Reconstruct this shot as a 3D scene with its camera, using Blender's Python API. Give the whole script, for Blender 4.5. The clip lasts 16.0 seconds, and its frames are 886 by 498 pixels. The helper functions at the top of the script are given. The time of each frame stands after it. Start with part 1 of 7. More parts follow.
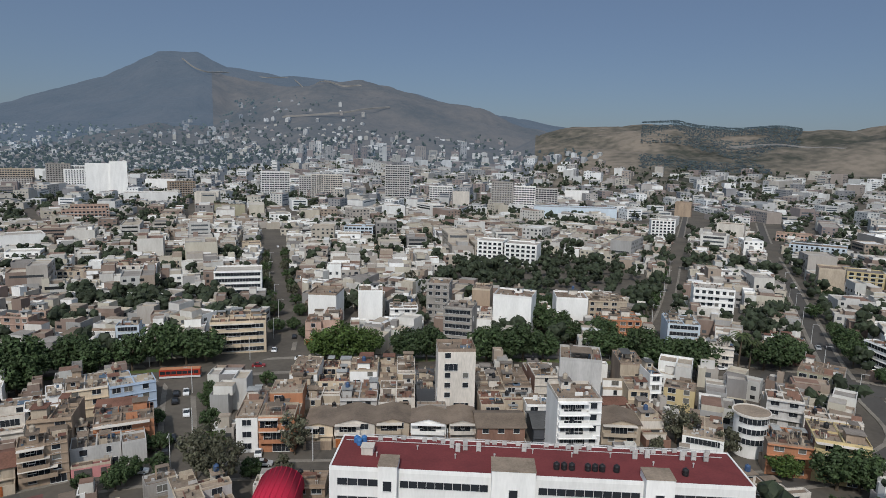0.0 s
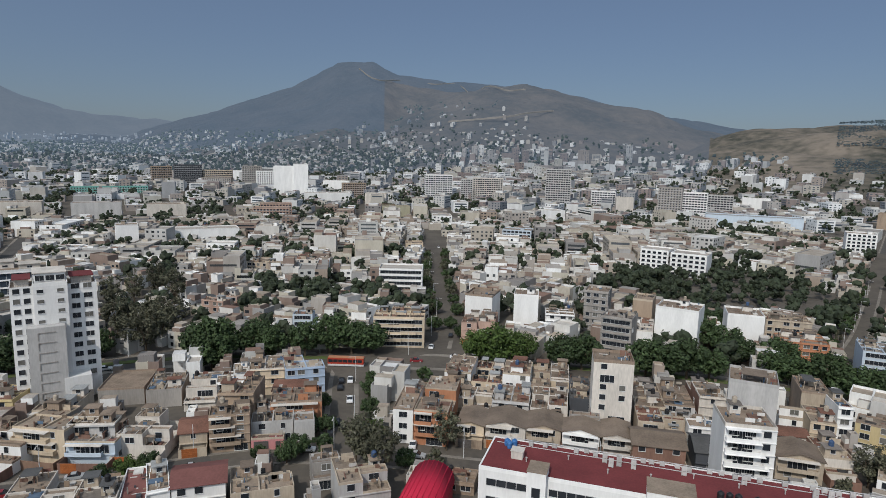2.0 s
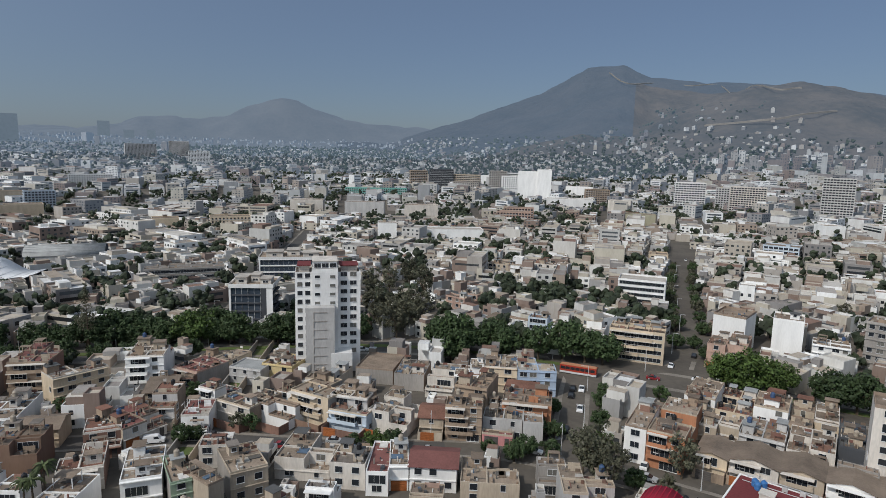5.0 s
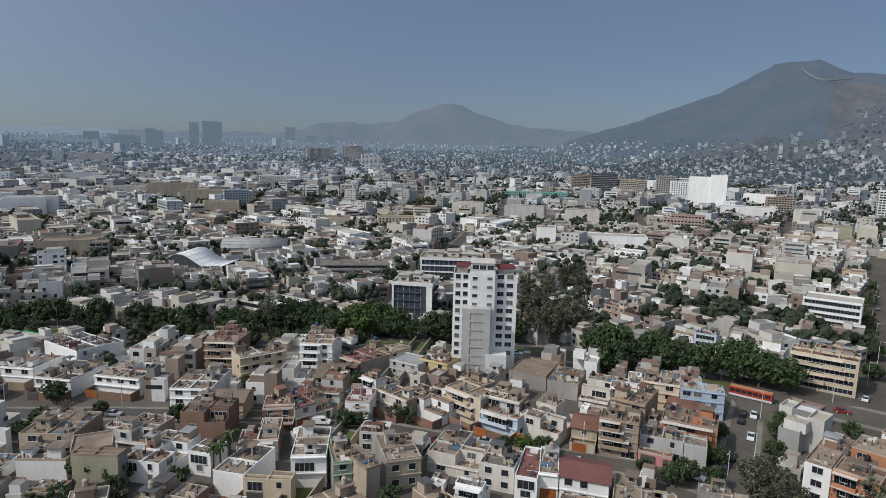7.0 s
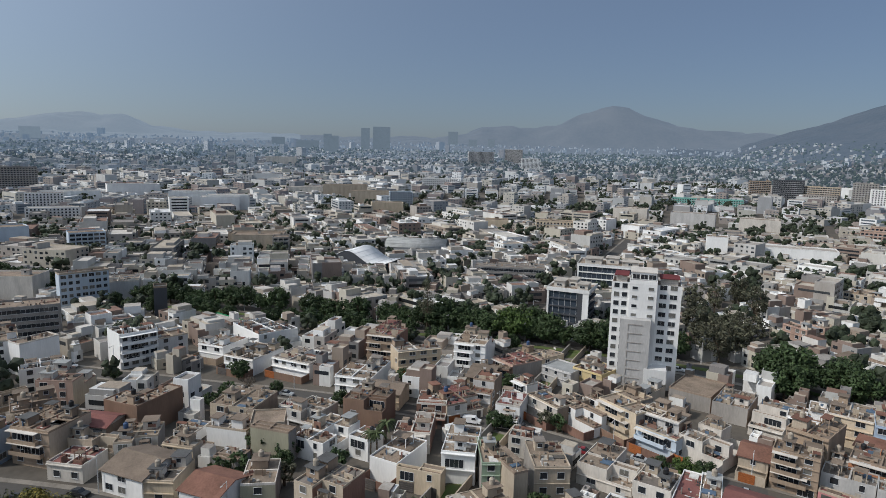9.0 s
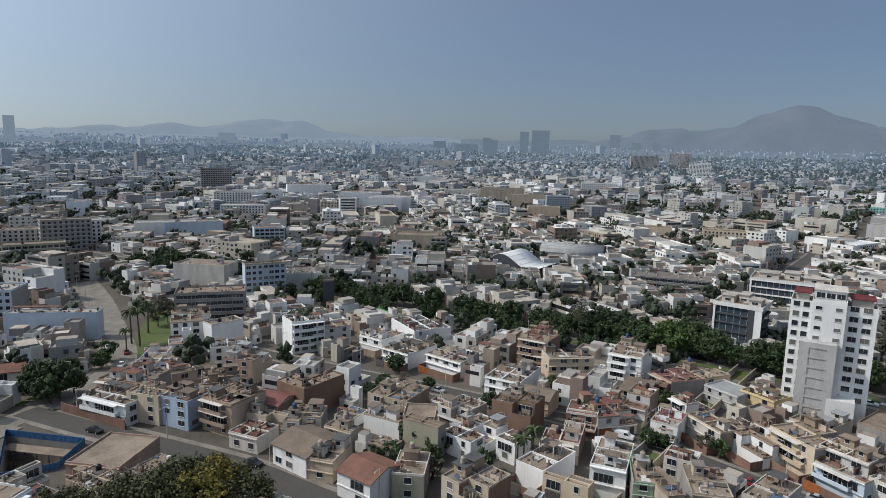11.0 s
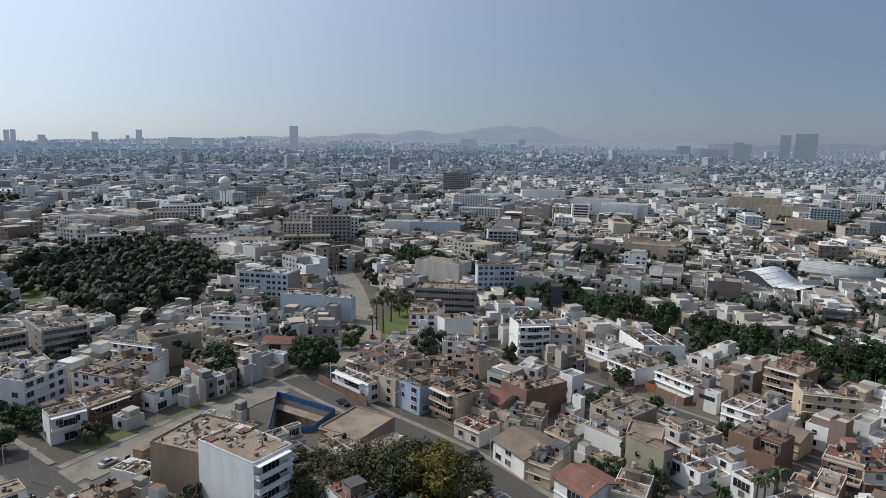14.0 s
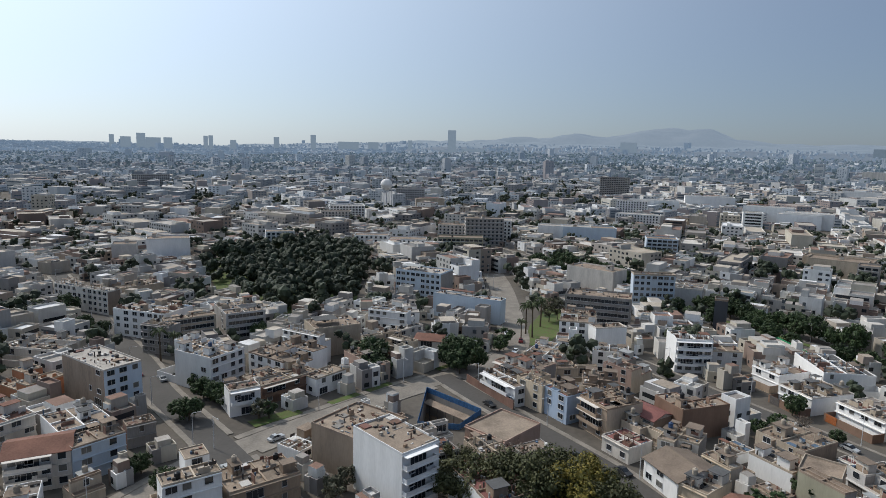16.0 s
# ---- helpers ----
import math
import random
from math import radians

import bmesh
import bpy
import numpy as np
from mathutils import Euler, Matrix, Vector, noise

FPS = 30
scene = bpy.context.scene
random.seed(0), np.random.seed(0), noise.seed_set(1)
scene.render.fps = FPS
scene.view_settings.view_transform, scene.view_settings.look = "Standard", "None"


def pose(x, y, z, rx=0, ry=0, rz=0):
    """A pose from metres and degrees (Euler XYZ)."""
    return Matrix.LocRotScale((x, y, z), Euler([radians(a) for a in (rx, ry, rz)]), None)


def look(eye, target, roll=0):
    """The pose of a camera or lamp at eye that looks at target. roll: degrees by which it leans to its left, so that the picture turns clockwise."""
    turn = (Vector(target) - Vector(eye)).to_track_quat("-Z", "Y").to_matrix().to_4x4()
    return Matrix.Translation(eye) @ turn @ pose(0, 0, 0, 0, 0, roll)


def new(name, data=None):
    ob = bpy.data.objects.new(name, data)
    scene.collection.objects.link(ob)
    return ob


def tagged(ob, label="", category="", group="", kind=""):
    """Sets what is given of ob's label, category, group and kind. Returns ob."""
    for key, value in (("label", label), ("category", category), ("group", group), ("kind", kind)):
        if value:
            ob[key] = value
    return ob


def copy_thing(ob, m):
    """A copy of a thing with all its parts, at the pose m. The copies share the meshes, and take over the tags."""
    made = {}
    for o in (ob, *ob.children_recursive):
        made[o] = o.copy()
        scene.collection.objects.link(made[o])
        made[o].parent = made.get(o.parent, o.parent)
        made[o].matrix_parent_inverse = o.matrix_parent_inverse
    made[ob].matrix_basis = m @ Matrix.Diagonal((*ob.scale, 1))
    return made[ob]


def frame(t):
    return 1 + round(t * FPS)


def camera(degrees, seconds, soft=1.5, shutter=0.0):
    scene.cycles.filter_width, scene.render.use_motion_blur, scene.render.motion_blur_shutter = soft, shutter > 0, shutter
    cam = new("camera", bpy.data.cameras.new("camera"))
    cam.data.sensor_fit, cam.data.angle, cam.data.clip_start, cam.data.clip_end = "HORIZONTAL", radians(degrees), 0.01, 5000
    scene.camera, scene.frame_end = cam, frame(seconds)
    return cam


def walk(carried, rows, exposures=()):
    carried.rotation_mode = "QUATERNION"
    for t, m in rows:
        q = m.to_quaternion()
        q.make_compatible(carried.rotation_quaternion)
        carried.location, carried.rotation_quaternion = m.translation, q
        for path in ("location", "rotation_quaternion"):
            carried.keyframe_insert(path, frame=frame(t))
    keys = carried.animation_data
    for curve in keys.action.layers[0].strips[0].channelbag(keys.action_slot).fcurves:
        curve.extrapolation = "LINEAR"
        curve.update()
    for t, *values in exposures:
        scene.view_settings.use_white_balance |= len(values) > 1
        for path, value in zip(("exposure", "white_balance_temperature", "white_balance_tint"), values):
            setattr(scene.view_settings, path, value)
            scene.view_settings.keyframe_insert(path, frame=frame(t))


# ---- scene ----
EYE = 72.0
PITCH, ROLL = -8.86, 1.38
cam = camera(70.38, 16.0, 0.6)
YAWS = (0.0, 7.24, 14.49, 21.74, 29.01, 36.29, 43.55, 50.8, 58.01, 65.17, 72.3, 79.37, 86.4, 93.4, 100.38, 107.36, 114.34)


def view(yaw):
    y, p = radians(yaw), radians(PITCH)
    ahead = Vector((-math.sin(y) * math.cos(p), math.cos(y) * math.cos(p), math.sin(p)))
    return look((0, 0, EYE), Vector((0, 0, EYE)) + 100 * ahead, ROLL)


walk(cam, [(float(t), view(yaw)) for t, yaw in enumerate(YAWS)], [(0.0, 0.0), (6.0, 0.05), (11.0, 0.2), (16.0, 0.27)])

# ---- light ----
SUN_AZ, SUN_EL = 260.0, 44.0     # degrees from +x, and above the horizon
world = bpy.data.worlds.new("sky")
scene.world = world
world.use_nodes = True
wn, wl = world.node_tree.nodes, world.node_tree.links
sky = wn.new("ShaderNodeTexSky")
sky.sky_type, sky.sun_disc = "NISHITA", False
sky.sun_elevation, sky.sun_rotation = radians(SUN_EL), radians(90 - SUN_AZ)
sky.air_density, sky.dust_density, sky.ozone_density = 1.0, 0.8, 2.5
tint = wn.new("ShaderNodeMix")
tint.data_type, tint.blend_type = "RGBA", "MULTIPLY"
tint.inputs[0].default_value, tint.inputs[7].default_value = 1.0, (0.40, 0.455, 0.56, 1)
wl.new(sky.outputs[0], tint.inputs[6])
sd = Vector((math.cos(radians(SUN_AZ)) * math.cos(radians(SUN_EL)), math.sin(radians(SUN_AZ)) * math.cos(radians(SUN_EL)), math.sin(radians(SUN_EL))))
way, dot, power = wn.new("ShaderNodeTexCoord"), wn.new("ShaderNodeVectorMath"), wn.new("ShaderNodeMath")
dot.operation, power.operation, power.use_clamp = "DOT_PRODUCT", "POWER", True
dot.inputs[1].default_value = sd
wl.new(way.outputs["Generated"], dot.inputs[0])
half = wn.new("ShaderNodeMath")
half.operation = "MULTIPLY_ADD"
half.inputs[1].default_value, half.inputs[2].default_value = 0.5, 0.5
wl.new(dot.outputs["Value"], half.inputs[0])
wl.new(half.outputs[0], power.inputs[0])
power.inputs[1].default_value = 5.0
veil = wn.new("ShaderNodeMix")           # the bright haze round the sun, and the thin haze everywhere
veil.data_type = "RGBA"
wl.new(power.outputs[0], veil.inputs[0])
veil.inputs[6].default_value, veil.inputs[7].default_value = (1.18, 1.52, 2.02, 1), (14.4, 16.3, 17.5, 1)
total = wn.new("ShaderNodeMix")
total.data_type, total.blend_type = "RGBA", "ADD"
total.inputs[0].default_value = 1.0
wl.new(tint.outputs[2], total.inputs[6])
wl.new(veil.outputs[2], total.inputs[7])
wl.new(total.outputs[2], wn["Background"].inputs[0])
wn["Background"].inputs[1].default_value = 0.0625
sun = new("sun", bpy.data.lights.new("sun", "SUN"))
sun.data.energy, sun.data.angle, sun.data.color = 2.5, radians(1.5), (1.0, 0.945, 0.87)
sun.matrix_world = look(sd * 200, (0, 0, 0))


# ---- materials ----
def mat(name, col, rough=0.85, dirt=0.25, scale=0.35, bump=0.0, metal=0.0, spec=0.3, dark=None, rand=0.0, streak=False, deep=0.1):
    """A painted, plastered or earthen surface: base colour with stains at two scales."""
    m = bpy.data.materials.new(name)
    m.use_nodes = True
    n, l = m.node_tree.nodes, m.node_tree.links
    b = n["Principled BSDF"]
    geo = n.new("ShaderNodeNewGeometry")
    pos = geo.outputs["Position"]
    if streak:
        mp = n.new("ShaderNodeMapping")
        mp.inputs["Scale"].default_value = (1, 1, 0.25)
        l.new(pos, mp.inputs[0])
        pos = mp.outputs[0]
    big, small = n.new("ShaderNodeTexNoise"), n.new("ShaderNodeTexNoise")
    for t, s, det in ((big, scale, 4), (small, scale * 9, 5)):
        l.new(pos, t.inputs["Vector"])
        t.inputs["Scale"].default_value, t.inputs["Detail"].default_value = s, det
    add = n.new("ShaderNodeMath")
    add.operation = "MULTIPLY_ADD"
    l.new(small.outputs[0], add.inputs[0])
    add.inputs[1].default_value = 0.6
    l.new(big.outputs[0], add.inputs[2])
    ramp = n.new("ShaderNodeMapRange")
    l.new(add.outputs[0], ramp.inputs[0])
    ramp.inputs[1].default_value, ramp.inputs[2].default_value = 0.62, 1.05
    ramp.inputs[3].default_value, ramp.inputs[4].default_value = 0.0, dirt * 2
    mix = n.new("ShaderNodeMix")
    mix.data_type = "RGBA"
    l.new(ramp.outputs[0], mix.inputs[0])
    mix.inputs[6].default_value = (*col, 1)
    mix.inputs[7].default_value = (*(dark or [c * 0.45 for c in col]), 1)
    out = mix.outputs[2]
    if rand:
        oi, hsv, mr = n.new("ShaderNodeObjectInfo"), n.new("ShaderNodeHueSaturation"), n.new("ShaderNodeMapRange")
        l.new(oi.outputs["Random"], mr.inputs[0])
        mr.inputs[3].default_value, mr.inputs[4].default_value = 1 - rand, 1 + rand * 0.6
        l.new(mr.outputs[0], hsv.inputs["Value"])
        l.new(out, hsv.inputs["Color"])
        out = hsv.outputs[0]
    l.new(out, b.inputs["Base Color"])
    b.inputs["Roughness"].default_value, b.inputs["Metallic"].default_value = rough, metal
    b.inputs["Specular IOR Level"].default_value = spec
    if bump:
        bp = n.new("ShaderNodeBump")
        bp.inputs["Strength"].default_value, bp.inputs["Distance"].default_value = bump, deep
        l.new(small.outputs[0], bp.inputs["Height"])
        l.new(bp.outputs[0], b.inputs["Normal"])
    return m


def palette(name, cols, rough=0.85, dirt=0.2, scale=0.2):
    """Many pieces in one mesh: each island takes one of the colours, with stains over it."""
    m = mat(name, (0.5, 0.5, 0.5), rough, dirt, scale, streak=True)
    n, l = m.node_tree.nodes, m.node_tree.links
    geo, ramp = n.new("ShaderNodeNewGeometry"), n.new("ShaderNodeValToRGB")
    ramp.color_ramp.interpolation = "CONSTANT"
    e = ramp.color_ramp.elements
    for i, c in enumerate(cols):
        el = e[i] if i < 2 else e.new(i / len(cols))
        el.position, el.color = i / len(cols), (*c, 1)
    l.new(geo.outputs["Random Per Island"], ramp.inputs[0])
    mix = [x for x in n if x.bl_idname == "ShaderNodeMix"][0]
    l.new(ramp.outputs[0], mix.inputs[6])
    mul = n.new("ShaderNodeMix")
    mul.data_type, mul.blend_type = "RGBA", "MULTIPLY"
    mul.inputs[0].default_value = 1.0
    l.new(ramp.outputs[0], mul.inputs[6])
    mul.inputs[7].default_value = (0.5, 0.47, 0.43, 1)
    l.new(mul.outputs[2], mix.inputs[7])
    return m


WALL = {k: mat("plaster_" + k, c, 0.8, dr, 0.3, streak=True, rand=0.12) for k, c, dr in (
    ("white", (0.80, 0.79, 0.77), 0.14), ("offwhite", (0.64, 0.59, 0.53), 0.28), ("cream", (0.60, 0.49, 0.36), 0.24),
    ("grey", (0.34, 0.315, 0.29), 0.28), ("lightgrey", (0.50, 0.485, 0.47), 0.26), ("tan", (0.35, 0.265, 0.195), 0.28),
    ("beige", (0.48, 0.40, 0.31), 0.28), ("orange", (0.46, 0.21, 0.115), 0.22), ("salmon", (0.44, 0.305, 0.245), 0.26),
    ("yellow", (0.56, 0.45, 0.25), 0.18), ("blue", (0.38, 0.46, 0.57), 0.15), ("green", (0.30, 0.38, 0.28), 0.2),
    ("brick", (0.25, 0.145, 0.11), 0.3), ("brown", (0.22, 0.14, 0.10), 0.2), ("dark", (0.07, 0.075, 0.085), 0.15),
    ("olive", (0.36, 0.34, 0.25), 0.2), ("red", (0.35, 0.05, 0.06), 0.2), ("sky", (0.50, 0.57, 0.64), 0.12), ("emerald", (0.03, 0.27, 0.12), 0.2), ("raw", (0.33, 0.25, 0.19), 0.35), ("pink", (0.55, 0.24, 0.24), 0.2), ("teal", (0.17, 0.38, 0.33), 0.2))}
ROOF = {k: mat("roof_" + k, c, 0.92, dr, 0.25, 0.3, rand=0.15) for k, c, dr in (
    ("concrete", (0.27, 0.208, 0.158), 0.45), ("grey", (0.225, 0.195, 0.17), 0.4), ("dust", (0.31, 0.245, 0.188), 0.4),
    ("pale", (0.44, 0.40, 0.355), 0.35), ("red", (0.17, 0.038, 0.04), 0.25), ("tile", (0.20, 0.10, 0.072), 0.4), ("maroon", (0.20, 0.085, 0.075), 0.3),
    ("brown", (0.20, 0.155, 0.12), 0.35), ("dark", (0.10, 0.10, 0.10), 0.3), ("metal", (0.33, 0.335, 0.33), 0.3), ("green", (0.03, 0.24, 0.17), 0.2), ("redsheet", (0.50, 0.02, 0.055), 0.15), ("sheet", (0.72, 0.72, 0.72), 0.15))}
M_FRAME = mat("aluminium_frame", (0.55, 0.55, 0.55), 0.5, 0.1)
M_GLASS = mat("dark_window_glass", (0.022, 0.026, 0.032), 0.08, 0.0, spec=0.6)
M_WOOD = mat("garage_wood", (0.34, 0.11, 0.035), 0.55, 0.3, 1.5)
M_STEEL = mat("painted_steel_gate", (0.10, 0.09, 0.085), 0.5, 0.3, 1.0)
M_RAIL = mat("rail_metal", (0.16, 0.16, 0.16), 0.45, 0.2)
M_TANK = {"black": mat("black_plastic_tank", (0.02, 0.02, 0.022), 0.4, 0.2, 1), "cement": mat("cement_tank", (0.42, 0.36, 0.29), 0.9, 0.4, 1), "sky": mat("bright_blue_plastic", (0.045, 0.15, 0.36), 0.4, 0.15, 1), "blue": mat("blue_plastic_tank", (0.05, 0.09, 0.18), 0.45, 0.2, 1)}
M_ASPHALT = mat("asphalt", (0.082, 0.076, 0.070), 0.9, 0.3, 0.12, 0.2, dark=(0.050, 0.046, 0.043))
M_CONC = mat("concrete_paving", (0.235, 0.21, 0.18), 0.9, 0.35, 0.2, 0.2)
M_GROUND = mat("dusty_city_ground", (0.115, 0.10, 0.083), 0.95, 0.4, 0.06, 0.3, dark=(0.06, 0.053, 0.046))
M_GRASS = mat("grass", (0.075, 0.125, 0.03), 0.95, 0.5, 0.5, 0.5, dark=(0.10, 0.085, 0.045))
M_EARTH = mat("dry_earth", (0.24, 0.18, 0.125), 0.95, 0.4, 0.2, 0.4)
M_PAINT = mat("road_paint", (0.55, 0.55, 0.52), 0.8, 0.4, 2)
M_BARK = mat("bark", (0.11, 0.085, 0.06), 0.95, 0.4, 3, 0.5)


def leaf(name, a, b):
    m = mat(name, a, 0.7, 0.5, 0.8, dark=b, rand=0.25)
    n, l = m.node_tree.nodes, m.node_tree.links
    geo, hsv, mr = n.new("ShaderNodeNewGeometry"), n.new("ShaderNodeHueSaturation"), n.new("ShaderNodeMapRange")
    l.new(geo.outputs["Random Per Island"], mr.inputs[0])
    mr.inputs[3].default_value, mr.inputs[4].default_value = 0.6, 1.35
    l.new(mr.outputs[0], hsv.inputs["Value"])
    bs = n["Principled BSDF"]
    src = bs.inputs["Base Color"].links[0].from_socket
    l.new(src, hsv.inputs["Color"])
    l.new(hsv.outputs[0], bs.inputs["Base Color"])
    return m


LEAF = {"ficus": leaf("ficus_leaves", (0.052, 0.082, 0.030), (0.028, 0.046, 0.018)), "grey": leaf("dusty_leaves", (0.105, 0.105, 0.065), (0.06, 0.06, 0.04)),
        "bright": leaf("fresh_leaves", (0.065, 0.105, 0.022), (0.038, 0.062, 0.016)), "yellow": leaf("yellow_leaves", (0.20, 0.15, 0.025), (0.06, 0.075, 0.02)),
        "olive": leaf("olive_leaves", (0.085, 0.088, 0.034), (0.045, 0.050, 0.022)),
        "bare": leaf("dry_twigs", (0.17, 0.13, 0.10), (0.10, 0.08, 0.06)), "palm": leaf("palm_fronds", (0.06, 0.08, 0.03), (0.04, 0.05, 0.02))}
FAR_WALLS = palette("far_plaster", [(0.802, 0.802, 0.787), (0.415, 0.374, 0.321), (0.625, 0.613, 0.586), (0.329, 0.323, 0.317), (0.500, 0.488, 0.470), (0.323, 0.264, 0.217), (0.484, 0.479, 0.461), (0.466, 0.425, 0.359),
                                   (0.803, 0.803, 0.796), (0.256, 0.193, 0.164), (0.565, 0.546, 0.513), (0.231, 0.219, 0.214), (0.665, 0.651, 0.626), (0.379, 0.349, 0.320), (0.239, 0.179, 0.150), (0.484, 0.449, 0.377)])
FAR_ROOFS = palette("far_roof", [(0.381, 0.336, 0.286), (0.302, 0.280, 0.258), (0.470, 0.414, 0.347), (0.347, 0.291, 0.235), (0.560, 0.526, 0.482), (0.269, 0.246, 0.230), (0.426, 0.370, 0.302), (0.235, 0.146, 0.112), (0.403, 0.370, 0.336), (0.672, 0.672, 0.672)], dirt=0.35)
CLUTTER = palette("roof_odds_and_ends", [(0.04, 0.04, 0.04), (0.30, 0.22, 0.16), (0.62, 0.60, 0.57), (0.17, 0.10, 0.075), (0.12, 0.11, 0.10), (0.40, 0.36, 0.31), (0.16, 0.12, 0.09), (0.07, 0.06, 0.055), (0.20, 0.10, 0.08), (0.50, 0.48, 0.45), (0.10, 0.15, 0.22), (0.24, 0.22, 0.20)], dirt=0.3, scale=1.0)
FAR_GLASS = palette("far_window_glass", [(0.03, 0.034, 0.04), (0.06, 0.065, 0.07), (0.10, 0.11, 0.12), (0.025, 0.028, 0.03)], rough=0.25)
FAR_LEAF = leaf("far_leaves", (0.040, 0.053, 0.028), (0.022, 0.030, 0.017))


# ---- ground ----
CHAINS = []


def ridge(dist, front, back, crest):
    """A chain of hills at one distance: its crest as bearings and elevations in degrees, fitted to the camera's view.
    """
    az = np.array([c[0] for c in crest], float)
    h = EYE + dist * np.tan(np.radians([c[1] for c in crest]))
    CHAINS.append((dist, front, back, az, h))


ridge(3300, 780, 900, ((60, 0.6), (70, 1.5), (80, 2.2), (86, 3.2), (92, 4.5), (97.5, 5.5), (101.4, 5.8), (104.3, 5.95), (107, 6.1), (108.9, 6.4), (110, 7.0), (111.2, 7.55), (112.6, 7.3), (114.2, 7.2), (116, 6.0), (118, 4.9), (120, 4.25), (123, 3.3), (125, 2.8), (127, 2.1), (130, 1.0), (133, -0.6)))
ridge(2450, 560, 320, ((74, -0.5), (78, 1.0), (81, 1.9), (84, 2.5), (87, 3.65), (91.5, 4.4), (95, 5.3), (97.5, 5.9), (100, 5.8), (102, 5.4), (105, 4.6), (108, 3.4), (112, 1.4), (116, -0.6)))
ridge(1750, 330, 500, ((40, 1.5), (46, 2.2), (50, 2.6), (55.5, 2.65), (59, 2.5), (60.5, 2.3), (62.5, 2.6), (65.7, 2.35), (68.8, 2.6), (70.1, 3.0), (73.7, 2.75), (75.6, 2.4), (78.5, 2.2), (81.4, 1.4), (84, 0.2), (87, -1.2)))
ridge(4000, 260, 600, ((120, 1.4), (127, 2.05), (130, 2.1), (133.4, 2.1), (135, 2.55), (137.5, 3.3), (139.3, 4.1), (140.7, 4.2), (143.3, 3.4), (145.3, 2.5), (147.3, 2.1), (149.3, 2.4), (151.8, 2.45), (153.6, 1.6), (157, 1.0), (161, 0.5)))
ridge(4550, 350, 500, ((172, 0.5), (175, 0.9), (177.4, 1.2), (180, 1.65), (181.8, 2.25), (184.4, 2.4), (186.6, 2.3), (188.9, 1.65), (190.8, 1.6), (192.8, 1.9), (195.2, 1.35), (197.2, 1.4), (199.7, 1.2), (204, 0.7)))


def rise(x, y):
    """Height of the land: flat under the near streets, a slow climb inland, and the hills."""
    x, y = np.asarray(x, float), np.asarray(y, float)
    r, az = np.hypot(x, y), np.degrees(np.arctan2(y, x)) % 360
    z = 150 * np.clip((r - 600) / 3900, 0, 1.2) ** 1.25 * np.clip((244 - az) / 45, 0.45, 1)
    for dist, front, back, crest_az, crest_h in CHAINS:
        top = np.interp(az, crest_az, crest_h, left=0.0, right=0.0)
        z = np.maximum(z, top * np.exp(-0.5 * ((r - dist) / np.where(r < dist, front, back)) ** 2))
    return z


_gx = np.arange(-5000, 5001, 25.0)
LIFT = rise(*np.meshgrid(_gx, _gx, indexing="ij")).tolist()


def level(x, y):
    """The land's height at one place, from a 25 m net."""
    if x * x + y * y < 360000:
        return 0.0
    u, v = min(399.9, max(0.0, (x + 5000) / 25)), min(399.9, max(0.0, (y + 5000) / 25))
    i, j = int(u), int(v)
    u, v = u - i, v - j
    a, b = LIFT[i], LIFT[i + 1]
    return (a[j] * (1 - v) + a[j + 1] * v) * (1 - u) + (b[j] * (1 - v) + b[j + 1] * v) * u


def mesh_of(name, verts, faces, material, smooth=False):
    me = bpy.data.meshes.new(name)
    me.from_pydata(verts, [], faces)
    me.materials.append(material)
    if smooth:
        me.polygons.foreach_set("use_smooth", [True] * len(me.polygons))
    me.update()
    return me


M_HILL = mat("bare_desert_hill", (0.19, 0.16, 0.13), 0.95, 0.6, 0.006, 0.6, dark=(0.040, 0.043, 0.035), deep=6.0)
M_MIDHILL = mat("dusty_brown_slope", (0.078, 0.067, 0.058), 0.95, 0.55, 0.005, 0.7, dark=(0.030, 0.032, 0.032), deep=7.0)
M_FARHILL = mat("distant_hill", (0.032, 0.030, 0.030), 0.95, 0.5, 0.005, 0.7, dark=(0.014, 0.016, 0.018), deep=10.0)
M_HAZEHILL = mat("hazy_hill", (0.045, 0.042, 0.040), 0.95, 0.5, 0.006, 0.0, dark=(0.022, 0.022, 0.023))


def haze_glow(m, col, strength):
    """Makes a far material glow by itself, in place of hazy air before it."""
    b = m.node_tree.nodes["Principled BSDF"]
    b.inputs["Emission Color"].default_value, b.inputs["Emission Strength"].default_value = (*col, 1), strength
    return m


# bluish emission in the hill materials stands in for haze
haze_glow(M_FARHILL, (0.23, 0.34, 0.49), 0.29)
M_HAZEHILL_BRIGHT = haze_glow(M_HAZEHILL.copy(), (0.30, 0.40, 0.52), 0.50)
haze_glow(M_HAZEHILL, (0.275, 0.38, 0.52), 0.36)
haze_glow(M_MIDHILL, (0.26, 0.35, 0.48), 0.19)


